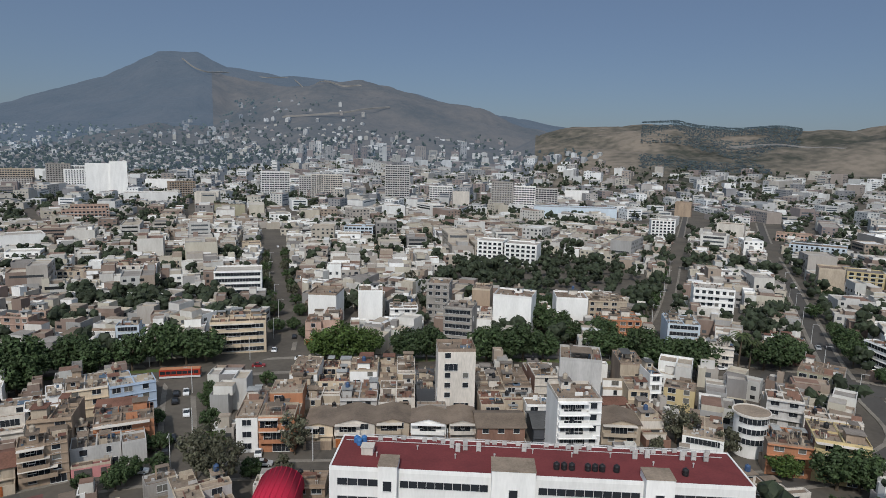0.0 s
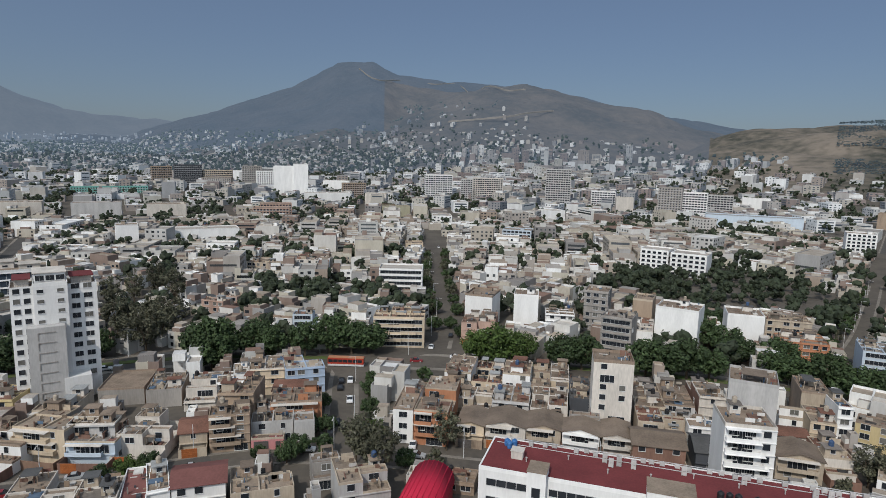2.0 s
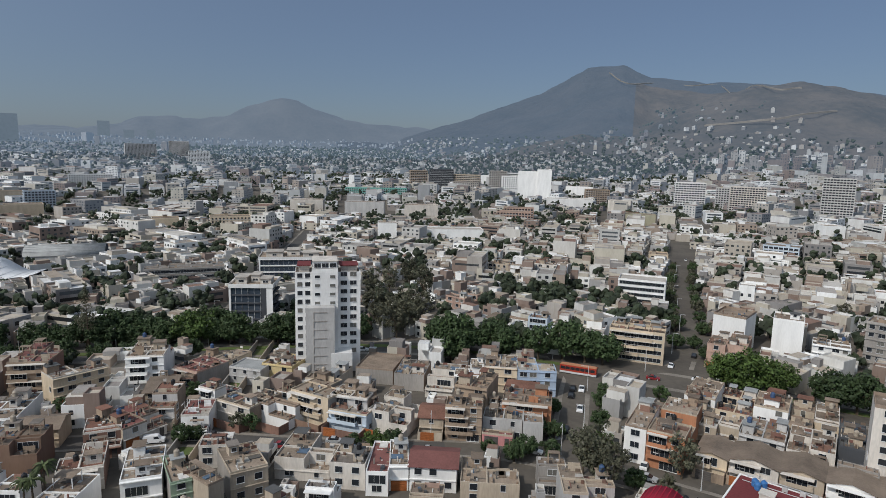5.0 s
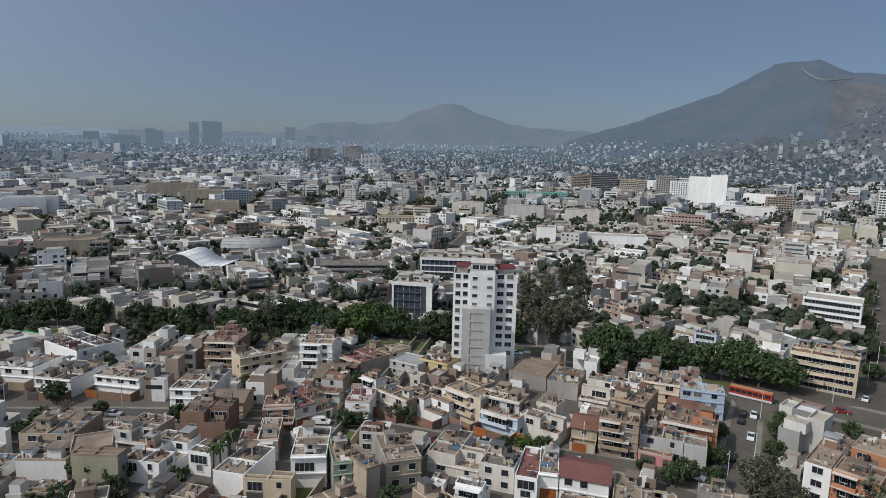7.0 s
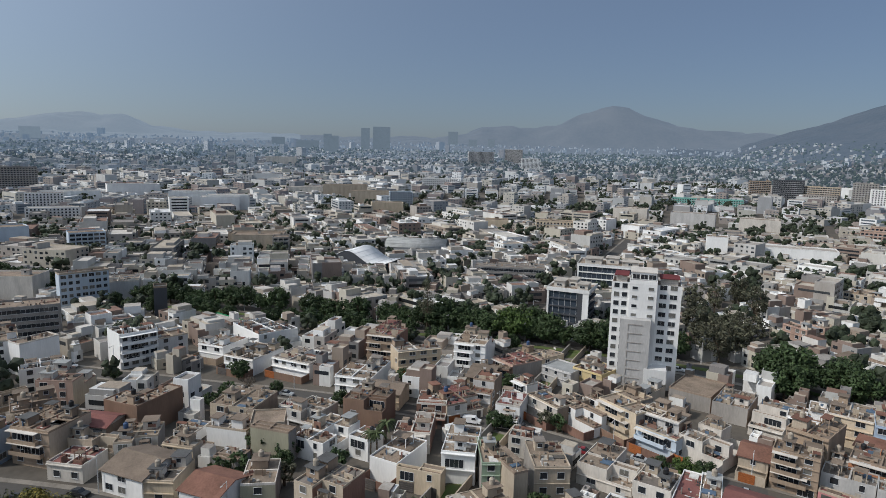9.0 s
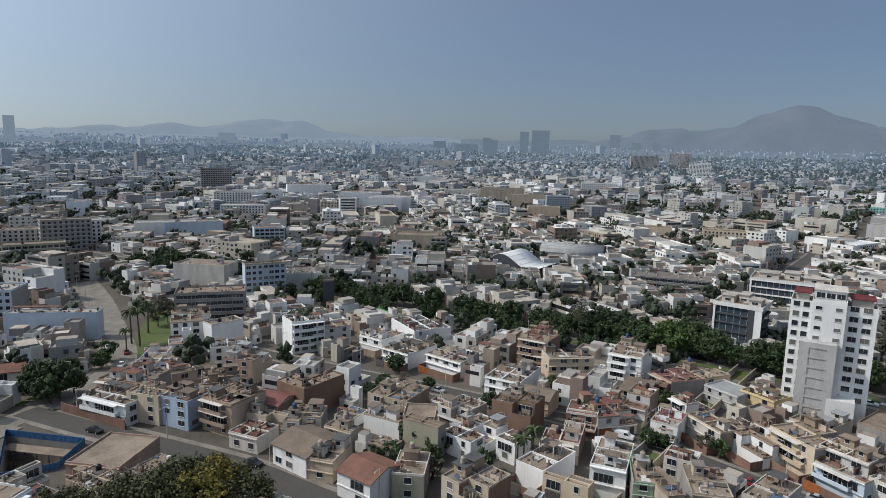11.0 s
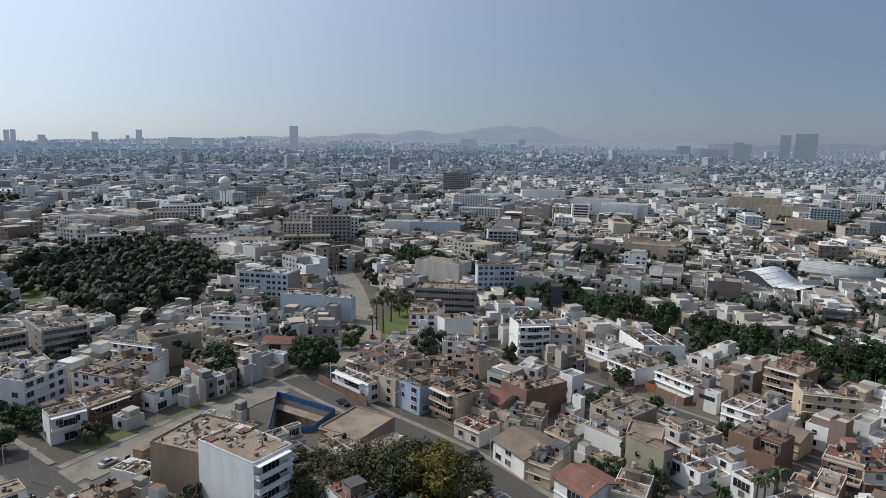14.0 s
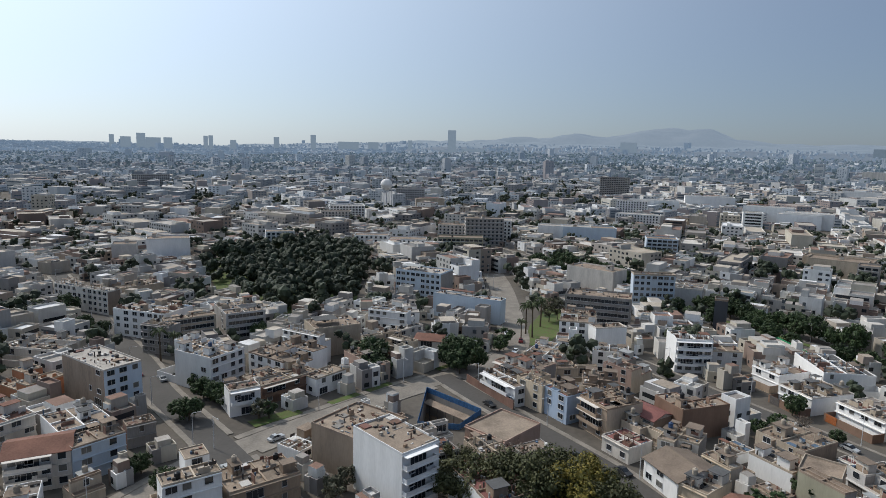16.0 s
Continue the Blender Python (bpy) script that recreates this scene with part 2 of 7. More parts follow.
def land(name, r0, r1, rings, az0, az1, steps, material, rough):
    """A polar patch of the ground sheet."""
    rr = np.linspace(0, 1, rings) ** 1.25 * (r1 - r0) + r0
    aa = np.radians(np.linspace(az0, az1, steps))
    R, A = np.meshgrid(rr, aa, indexing="ij")
    X, Y = R * np.cos(A), R * np.sin(A)
    Z = rise(X, Y)
    if rough:
        for i in range(rings):
            for j in range(steps):
                if Z[i, j] > 25:
                    k = min(1.0, (Z[i, j] - 25) / 80)
                    p = Vector((X[i, j], Y[i, j], 0))
                    Z[i, j] += k * (8 * noise.fractal(p / 420, 0.9, 2.1, 5) - 20 * (1 - abs(noise.noise(p / 260))) ** 4 - 6 * (1 - abs(noise.noise(p / 90))) ** 4 + 8)
    idx = np.arange(rings * steps).reshape(rings, steps)
    quads = np.stack([idx[:-1, :-1], idx[1:, :-1], idx[1:, 1:], idx[:-1, 1:]], -1).reshape(-1, 4)
    return new(name, mesh_of(name, np.stack([X, Y, Z], -1).reshape(-1, 3).tolist(), quads.tolist(), material, True))


tagged(land("ground", 0.01, 1100, 40, -180, 180, 181, M_GROUND, False), "dusty grey city ground between houses and streets", "ground", kind="structure")
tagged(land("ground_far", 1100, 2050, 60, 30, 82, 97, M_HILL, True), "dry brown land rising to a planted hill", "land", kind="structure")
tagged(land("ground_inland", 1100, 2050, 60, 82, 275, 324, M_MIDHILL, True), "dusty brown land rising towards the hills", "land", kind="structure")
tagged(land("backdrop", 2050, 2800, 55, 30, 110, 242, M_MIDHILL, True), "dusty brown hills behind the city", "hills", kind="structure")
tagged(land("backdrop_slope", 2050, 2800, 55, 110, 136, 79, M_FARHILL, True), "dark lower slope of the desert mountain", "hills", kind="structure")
tagged(land("backdrop_hills", 2800, 3550, 50, 30, 136, 320, M_FARHILL, True), "bare dark desert mountain with blue haze painted in", "hills", kind="structure")
tagged(land("backdrop_plain", 2050, 3550, 70, 136, 275, 320, M_HAZEHILL, True), "far plain with haze painted in", "plain", kind="structure")
tagged(land("backdrop_far", 3550, 4950, 60, 30, 168, 294, M_HAZEHILL, True), "desert hills on the horizon, paled by painted haze", "hills", kind="structure")
tagged(land("backdrop_haze", 3550, 4950, 60, 168, 275, 228, M_HAZEHILL_BRIGHT, True), "low hills on the horizon with bright painted haze", "hills", kind="structure")
# far tower walls: haze painted in as a bluish self-glow
WALL["haze"] = haze_glow(mat("far_tower_in_haze", (0.10, 0.105, 0.11), 0.9, 0.2, 0.1), (0.32, 0.42, 0.53), 0.42)
WALL["mist"] = haze_glow(mat("far_tower_in_mist", (0.11, 0.12, 0.125), 0.9, 0.2, 0.1), (0.30, 0.41, 0.53), 0.28)

MASK = np.zeros((800, 800), bool)      # plan of 2 m cells that are taken by streets, houses and parks


def taken(x, y):
    i, j = int((x + 800) / 2), int((y + 800) / 2)
    return 0 <= i < 800 and 0 <= j < 800 and MASK[i, j]


def take(x, y, ang, x0, x1, y0, y1, pad=0.5):
    """Marks a turned rectangle as taken."""
    c, s = math.cos(ang), math.sin(ang)
    for u in np.arange(x0 - pad, x1 + pad + 0.1, 1.4):
        for v in np.arange(y0 - pad, y1 + pad + 0.1, 1.4):
            i, j = int((x + u * c - v * s + 800) / 2), int((y + u * s + v * c + 800) / 2)
            if 0 <= i < 800 and 0 <= j < 800:
                MASK[i, j] = True


def ribbon(pts, half, z0, z1, shift=0.0):
    """Corners of a strip of road along a line: top face and two low sides."""
    v, f = [], []
    P = [Vector(p) for p in pts]
    for i, p in enumerate(P):
        d = (P[min(i + 1, len(P) - 1)] - P[max(i - 1, 0)]).normalized()
        n = Vector((-d.y, d.x))
        for side, z in ((half, z0), (half, z1), (-half, z1), (-half, z0)):
            q = p + n * (side + shift)
            v.append((q.x, q.y, level(q.x, q.y) + z))
    for i in range(len(P) - 1):
        for k in range(3):
            f.append((4 * i + k, 4 * i + k + 1, 4 * i + k + 5, 4 * i + k + 4))
    return v, f


def smooth_line(pts, n=6):
    """A soft line through a few points."""
    P = [Vector(p) for p in pts]
    P = [2 * P[0] - P[1]] + P + [2 * P[-1] - P[-2]]
    out = []
    for i in range(1, len(P) - 2):
        a, b, c, d = P[i - 1:i + 3]
        for k in range(n):
            t = k / n
            out.append(0.5 * (2 * b + (c - a) * t + (2 * a - 5 * b + 4 * c - d) * t * t + (3 * b - a - 3 * c + d) * t ** 3))
    return out + [P[-2]]


STREETS = []


def street(pts, width, pave=1.8, surface=None):
    """Plans a carriageway with a raised pavement on each side."""
    line = smooth_line(pts)
    STREETS.append((line, width, pave, surface or M_ASPHALT))
    for a, b in zip(line, line[1:]):
        d = b - a
        take(a.x, a.y, math.atan2(d.y, d.x), 0, d.length, -width / 2 - pave, width / 2 + pave, 0.0)


def off_road(p, but):
    """Whether a place lies clear of all other carriageways."""
    for k, (line, width, _, _) in enumerate(STREETS):
        if k == but:
            continue
        for a, b in zip(line, line[1:]):
            d = b - a
            t = max(0.0, min(1.0, (p - a).dot(d) / d.length_squared))
            if (p - a - d * t).length < width / 2 + 0.3:
                return False
    return True


def lay_streets():
    for k, (line, width, pave, surface) in enumerate(STREETS):
        fine = []
        for a, b in zip(line, line[1:]):
            n = max(1, int((b - a).length / 3))
            fine += [a.lerp(b, i / n) for i in range(n)]
        fine.append(line[-1])
        road = new("road", mesh_of("road", *ribbon(fine, width / 2, 0.0, 0.05 + 0.006 * k), surface))
        tagged(road, "grey asphalt street with worn patches" if surface is M_ASPHALT else "pale concrete street with joints", "road", kind="structure")
        for s in (-1, 1):
            run, off = [], s * (width / 2 + pave / 2)
            for i, p in enumerate(fine + [None]):
                ok = False
                if p is not None:
                    d = (fine[min(i + 1, len(fine) - 1)] - fine[max(i - 1, 0)]).normalized()
                    ok = off_road(p + Vector((-d.y, d.x)) * off, k)
                if ok:
                    run.append(p)
                else:
                    if len(run) > 1:
                        pv = new("pavement", mesh_of("pavement", *ribbon(run, pave / 2, 0.0, 0.17 + 0.004 * k, off), M_CONC))
                        tagged(pv, "pale concrete pavement beside the street", "pavement", kind="structure")
                    run = []


def lawn(pts, half, shift=0.0, z=0.26):
    line = smooth_line(pts)
    g = new("grass_strip", mesh_of("grass_strip", *ribbon(line, half, 0.0, z, shift), M_GRASS))
    return tagged(g, "worn green grass strip beside the road", "grass", kind="structure")


# ---- builders ----
def boxes(name, bs, material, materials=()):
    """One mesh of upright boxes (x0, x1, y0, y1, z0, z1[, slot])."""
    v, f, slots, seen = [], [], [], {}
    for b in bs:
        x0, x1, y0, y1, z0, z1 = [round(c, 3) for c in b[:6]]
        o = []
        for p in ((x0, y0, z0), (x1, y0, z0), (x1, y1, z0), (x0, y1, z0), (x0, y0, z1), (x1, y0, z1), (x1, y1, z1), (x0, y1, z1)):
            if p not in seen:          # pieces that touch share their corners
                seen[p] = len(v)
                v.append(p)
            o.append(seen[p])
        f += [tuple(o[k] for k in q) for q in ((0, 3, 2, 1), (4, 5, 6, 7), (0, 1, 5, 4), (1, 2, 6, 5), (2, 3, 7, 6), (3, 0, 4, 7))]
        slots += [b[6] if len(b) > 6 else 0] * 6
    me = mesh_of(name, v, f, material)
    for m in materials:
        me.materials.append(m)
    if materials:
        me.polygons.foreach_set("material_index", slots)
    return me


def part(name, me, parent, m=None, label=""):
    ob = new(name, me)
    ob.parent = parent
    if m is not None:
        ob.matrix_basis = m
    return tagged(ob, label) if label else ob


def lathe(name, prof, seg, material):
    """A turned body from (radius, height) pairs."""
    v, f = [], []
    for r, z in prof:
        v += [(r * math.cos(2 * math.pi * k / seg), r * math.sin(2 * math.pi * k / seg), z) for k in range(seg)]
    for i in range(len(prof) - 1):
        f += [(i * seg + k, i * seg + (k + 1) % seg, (i + 1) * seg + (k + 1) % seg, (i + 1) * seg + k) for k in range(seg)]
    f.append(tuple(range((len(prof) - 1) * seg, len(prof) * seg)))
    return mesh_of(name, v, f, material)


# a unit window: frame bars 6 cm proud of the wall, the pane set back in them; local y points out of the wall
def window_mesh(name, mullions, glass, w=1.0, h=1.0, sill=True):
    t = 0.06
    bs = [(-w / 2, w / 2, 0.0, 0.03, t, h - t, 1), (-w / 2 - t, w / 2 + t, 0, 0.09, 0, t), (-w / 2 - t, w / 2 + t, 0, 0.09, h - t, h),
          (-w / 2 - t, -w / 2, 0, 0.09, t, h - t), (w / 2, w / 2 + t, 0, 0.09, t, h - t)]
    for k in range(mullions):
        x = -w / 2 + w * (k + 1) / (mullions + 1)
        bs.append((x - 0.025, x + 0.025, 0.03, 0.07, t, h - t))
    if sill:
        bs.append((-w / 2 - 0.12, w / 2 + 0.12, 0, 0.16, -0.06, 0.0))
    return boxes(name, bs, M_FRAME, (glass,))


M_GLASS2 = mat("curtained_window_glass", (0.16, 0.155, 0.14), 0.15, 0.3, 1.0, spec=0.6)
M_GLASS3 = mat("bluish_window_glass", (0.05, 0.065, 0.085), 0.06, 0.1, 0.5, spec=0.7)
WINDOWS = {}


def window(parent, x, y, z, w, h, out, glass=0):
    """out: 0 front (-y), 1 right (+x), 2 back, 3 left (-x)."""
    key = (round(w * 2) / 2, round(h * 2) / 2, glass)
    if key not in WINDOWS:
        WINDOWS[key] = window_mesh("window", max(0, int(key[0] / 0.9) - 1 if key[0] < 8 else int(key[0] / 1.4)), (M_GLASS, M_GLASS2, M_GLASS3)[glass], max(0.4, key[0]), max(0.4, key[1]))
    return part("window", WINDOWS[key], parent, pose(x, y, z, 0, 0, (180, -90, 0, 90)[out]))


TANKS = {k: lathe("water_tank", [(0.0, 0), (0.55, 0), (0.58, 0.15), (0.58, 0.45), (0.55, 0.5), (0.58, 0.55), (0.58, 1.05), (0.5, 1.2), (0.22, 1.36), (0.2, 1.46), (0.02, 1.48)], 14, m) for k, m in M_TANK.items()}
DOOR = boxes("door", [(-0.5, 0.5, -0.06, 0, 0, 2.1), (-0.56, -0.5, -0.1, 0, 0, 2.16), (0.5, 0.56, -0.1, 0, 0, 2.16), (-0.56, 0.56, -0.1, 0, 2.1, 2.16)], M_STEEL)


def gate_mesh(name, w, material):
    """A ribbed sectional door as one folded sheet with thickness."""
    prof = [(0.0, 0.05), (-0.05, 0.05)]
    for k in range(5):
        z = 0.12 + k * 0.44
        prof += [(-0.05, z), (-0.09, z + 0.03), (-0.09, z + 0.36), (-0.05, z + 0.39)]
    prof += [(-0.05, 2.35), (0.0, 2.35)]
    n = len(prof)
    v = [(sx * w / 2, y, z) for sx in (-1, 1) for y, z in prof]
    return mesh_of(name, v, [tuple(range(n))[::-1], tuple(range(n, 2 * n))] + [(i, (i + 1) % n, n + (i + 1) % n, n + i) for i in range(n)], material)


GATES = {"wood": gate_mesh("garage_door", 3.4, M_WOOD), "steel": gate_mesh("garage_door", 3.4, M_STEEL)}


def parapet(x0, x1, y0, y1, z0, z1, t=0.16):
    return [(x0, x1, y0, y0 + t, z0, z1), (x0, x1, y1 - t, y1, z0, z1), (x0, x0 + t, y0 + t, y1 - t, z0, z1), (x1 - t, x1, y0 + t, y1 - t, z0, z1)]


ROWS_OF = {}


def window_grid(root, rnd, w, floors, fh, out, x, y):
    """All the windows of one side of a far block: too small to tell apart."""
    key = (round(w), floors, round(fh, 2), rnd.randint(0, 2))
    if key not in ROWS_OF:
        n = max(2, int(w / 3.0))
        pitch, gap = w / n, (0.62, 0.8, 0.45)[key[3]]
        bs = []
        for k in range(floors):
            z = k * fh + 0.9
            for i in range(n):
                c = -w / 2 + pitch * (i + 0.5)
                bs.append((c - pitch * gap / 2, c + pitch * gap / 2, 0, 0.05, z, z + 1.5, 1))
            bs.append((-w / 2, w / 2, 0, 0.22, z - 0.3, z - 0.02))
        ROWS_OF[key] = boxes("window_grid", bs, M_FRAME, (M_GLASS,))
    tagged(part("window_grid", ROWS_OF[key], root, pose(x, y, 0, 0, 0, (180, -90, 0, 90)[out])), kind="stuff")


def face_windows(root, rnd, x0, x1, y, z0, floors, fh, out, density=0.8, base=1.0, big=False, skip_ground=False, glass=None):
    """A row of windows on each floor of one wall; the wall runs from x0 to x1 at y (or, on a side, at x = y)."""
    span = x1 - x0
    if span < 2.2:
        return
    n = max(1, int(span / (3.4 if not big else 2.6)))
    sizes = [rnd.choice((1.0, 1.5, 1.5, 2.0)) if not big else rnd.choice((1.5, 2.0)) for _ in range(n)]
    for k in range(floors):
        if k == 0 and skip_ground:
            continue
        if rnd.random() < 0.22 and span > 3.2 and density > 0.3 and not big:
            ww = min(span - 0.8, rnd.choice((3.0, 3.5, 4.0)))      # one wide glazed opening
            c = x0 + ww / 2 + 0.3 + rnd.random() * max(0.0, span - ww - 0.6)
            if out in (0, 2):
                window(root, c, y, z0 + k * fh + 0.25, ww, 2.0, out, 0)
            else:
                window(root, y, c, z0 + k * fh + 0.25, ww, 2.0, out, 0)
            continue
        for i in range(n):
            if rnd.random() > density:
                continue
            c, w = x0 + span * (i + 0.5) / n, min(sizes[i], span / n - 0.5)
            z = z0 + k * fh + base
            g = rnd.choice((0, 0, 0, 1)) if glass is None else glass
            if out in (0, 2):
                window(root, c, y, z, w, 1.5 if not big else 1.5, out, g)
            else:
                window(root, y, c, z, w, 1.5, out, g)


def railing(root, x0, x1, y, z, h=0.9):
    bs = [(x0, x1, y - 0.02, y + 0.02, z + h - 0.05, z + h), (x0, x1, y - 0.02, y + 0.02, z + 0.05, z + 0.09)]
    n = max(2, int((x1 - x0) / 0.35))
    bs += [(x0 + (x1 - x0) * k / n - 0.015, x0 + (x1 - x0) * k / n + 0.015, y - 0.015, y + 0.015, z, z + h) for k in range(n + 1)]
    part("railing", boxes("railing", bs, M_RAIL), root)


WORDS = {"white": "white-painted", "offwhite": "off-white plastered", "cream": "cream-painted", "grey": "grey cement-rendered", "lightgrey": "light grey painted", "tan": "unpainted tan brick", "beige": "beige plastered",
         "orange": "orange-painted", "salmon": "salmon pink painted", "yellow": "yellow-painted", "blue": "light blue painted", "green": "grey-green painted", "brick": "red brick", "brown": "dark brown", "dark": "black clad",
         "olive": "olive beige plastered", "red": "dark red painted", "sky": "pale blue-grey painted", "emerald": "bright green painted", "raw": "unpainted cement", "pink": "pink-painted", "teal": "pale teal painted", "haze": "grey distant haze-painted", "mist": "blue-grey distant haze-painted"}
RWORDS = {"concrete": "flat cluttered concrete roof", "grey": "flat grey roof", "dust": "dusty flat roof", "pale": "pale flat roof", "red": "red-painted flat roof", "tile": "reddish tiled roof", "maroon": "dull red flat roof", "brown": "brown flat roof", "dark": "dark flat roof", "metal": "metal sheet roof", "green": "green sheet roof"}


ROOFTOPS = []


def house(x, y, deg, w, d, floors, wall, roof="concrete", style="", seed=0, fh=2.75, par=0.8):
    """A house of joined blocks. (x, y): the corner at the left of its front; deg: the way the front runs; d: its depth.
    style letters: s front set back on top, b balconies, g wooden and G steel garage door, t shed and T gable roof, n blank front,
    r and l windows on that side, f front yard, m many windows, c clear roof, w window strips."""
    rnd = random.Random(seed * 7919 + int(x * 13 + y * 7))
    far = math.hypot(x, y) > 380
    root = new("house" if floors < 5 else "apartment_block")
    root.matrix_basis = pose(x, y, level(x, y), 0, 0, deg)
    kind = "house" if floors < 4 else "apartment block"
    tagged(root, f"{WORDS[wall]} {('one','two','three','four','five','six','seven','eight','nine','ten','eleven','twelve')[min(11, floors - 1)]}-storey {kind} with {RWORDS[roof]}", kind, "row of city buildings")
    take(x, y, radians(deg), 0, w, 0, d, 0.2)
    W, P, R = [], [], []
    tops = []

    def block(x0, x1, y0, y1, z1, wall_h=par):
        W.append((x0, x1, y0, y1, -0.5, z1 - wall_h))
        P.append(parapet(x0, x1, y0, y1, z1 - wall_h, z1))
        R.append((x0 + 0.16, x1 - 0.16, y0 + 0.16, y1 - 0.16, z1 - wall_h, z1 - wall_h + 0.07))
        tops.append((x0, x1, y0, y1, z1 - wall_h + 0.07))

    sloped = "t" in style or "T" in style or "V" in style
    h = floors * fh + par
    front = []                         # (x0, x1, y, floors) of the walls to the front
    if sloped:
        W.append((0, w, 0, d, -0.5, floors * fh))
        front.append((0, w, 0, floors))
    elif floors >= 5 or "n" in style and floors > 3 or "c" in style or w < 5 or far:
        block(0, w, 0, d, h)
        front.append((0, w, 0, floors))
    else:
        n = 1 if w < 8.5 else 2 if w < 18 else 3
        cuts = [0.0] + sorted(w * (k + 1) / n + rnd.uniform(-0.12, 0.12) * w / n for k in range(n - 1)) + [w]
        rows = [0.0, d * rnd.uniform(0.42, 0.56), d] if d < 13.5 else [0.0, d * rnd.uniform(0.3, 0.38), d * rnd.uniform(0.6, 0.68), d]
        for k in range(n):
            x0, x1 = cuts[k], cuts[k + 1]
            m = rows[1]
            if "s" in style and floors > 1 and (k or n == 1):
                sb = min(m * 0.6, rnd.uniform(2.2, 3.6))
                block(x0, x1, 0, sb, (floors - 1) * fh + par)
                block(x0, x1, sb, m, h)
                front += [(x0, x1, 0, floors - 1), (x0, x1, sb, floors)]
            else:
                block(x0, x1, 0, m, h)
                front.append((x0, x1, 0, floors))
            last = floors
            for y0, y1 in zip(rows[1:], rows[2:]):
                back = rnd.choice((floors, floors, floors, floors, floors - 1, floors - 1, floors, 0 if n > 1 else floors - 1))
                if back > 0:
                    block(x0, x1, y0, y1, back * fh + par * rnd.uniform(0.6, 1.1), par * 0.6)
                    if back > last:
                        front.append((x0, x1, y0, back))
                else:
                    P.append([(x0, x1, y1 - 0.16, y1, -0.5, 2.6), (x1 - 0.16, x1, y0, y1 - 0.16, -0.5, 2.6), (x0, x0 + 0.16, y0, y1 - 0.16, -0.5, 2.6)])
                last = back
    close = math.hypot(x, y) < 165
    me = boxes("wall", W, WALL[wall])
    if not far and rnd.random() < 0.55 and wall not in ("dark", "brown", "white"):      # side walls left unpainted
        me.materials.append(WALL[rnd.choice(("raw", "beige", "grey", "brick", "offwhite", "raw"))])
        me.polygons.foreach_set("material_index", [int(abs(p.normal.x) > 0.5 or p.normal.y > 0.5) for p in me.polygons])
    part("wall", me, root)
    if P:
        edge = WALL[rnd.choice((wall, wall, wall, wall, "raw", "beige", "offwhite")) if not far else wall]
        for q in P if close else [[b for q in P for b in q]]:
            ob = part("parapet", boxes("parapet", q, edge), root)
            if not close and len(P) > 1:
                tagged(ob, kind="stuff")
        for q in [[q] for q in R] if close else [R]:
            ob = part("roof", boxes("roof", q, ROOF[roof]), root)
            if len(q) > 1:
                tagged(ob, kind="stuff")
    if sloped:
        o, z = 0.45, floors * fh
        if "V" in style:
            g = w * 0.14
            v = [(x, y, z + e) for e in (-0.1, 0.06) for x, y, e in ((-o, -o, e), (w / 2, -o, e + g), (w + o, -o, e), (w + o, d + o, e), (w / 2, d + o, e + g), (-o, d + o, e))]
            f = [(6, 7, 10, 11), (7, 8, 9, 10), (0, 5, 4, 1), (1, 4, 3, 2), (0, 1, 7, 6), (1, 2, 8, 7), (2, 3, 9, 8), (3, 4, 10, 9), (4, 5, 11, 10), (5, 0, 6, 11)]
            part("gable", mesh_of("gable", [(0, 0, z - 0.05), (w, 0, z - 0.05), (w / 2, 0, z + g - 0.1), (0, d, z - 0.05), (w, d, z - 0.05), (w / 2, d, z + g - 0.1)], [(0, 1, 2), (3, 5, 4)], WALL[wall]), root)
        elif "T" in style:
            g = d * 0.15
            v = [(-o, -o, z - 0.1), (w + o, -o, z - 0.1), (w + o, d + o, z - 0.1), (-o, d + o, z - 0.1), (-o, d / 2, z + g), (w + o, d / 2, z + g),
                 (-o, -o, z + 0.06), (w + o, -o, z + 0.06), (w + o, d + o, z + 0.06), (-o, d + o, z + 0.06), (-o, d / 2, z + g + 0.18), (w + o, d / 2, z + g + 0.18)]
            f = [(6, 7, 11, 10), (8, 9, 10, 11), (0, 4, 5, 1), (2, 5, 4, 3), (0, 1, 7, 6), (2, 3, 9, 8), (0, 6, 10, 4), (4, 10, 9, 3), (1, 5, 11, 7), (5, 2, 8, 11)]
            part("gable", mesh_of("gable", [(0, 0, z - 0.05), (0, d, z - 0.05), (0, d / 2, z + g - 0.1), (w, 0, z - 0.05), (w, d, z - 0.05), (w, d / 2, z + g - 0.1)], [(0, 2, 1), (3, 4, 5)], WALL[wall]), root)
        else:
            v = [(-o, -o, z - 0.1), (w + o, -o, z - 0.1), (w + o, d + o, z + d * 0.12), (-o, d + o, z + d * 0.12), (-o, -o, z + 0.08), (w + o, -o, z + 0.08), (w + o, d + o, z + d * 0.12 + 0.18), (-o, d + o, z + d * 0.12 + 0.18)]
            f = [(0, 3, 2, 1), (4, 5, 6, 7), (0, 1, 5, 4), (1, 2, 6, 5), (2, 3, 7, 6), (3, 0, 4, 7)]
            part("gable", mesh_of("gable", [(0, 0, z - 0.1), (0, d, z - 0.1), (0, d, z + d * 0.12 - 0.05), (w, 0, z - 0.1), (w, d, z - 0.1), (w, d, z + d * 0.12 - 0.05)], [(0, 2, 1), (3, 4, 5)], WALL[wall]), root)
        part("roof", mesh_of("roof", v, f, ROOF[roof]), root)
    dens = 0.0 if "n" in style else 0.9 if "m" in style else 0.8
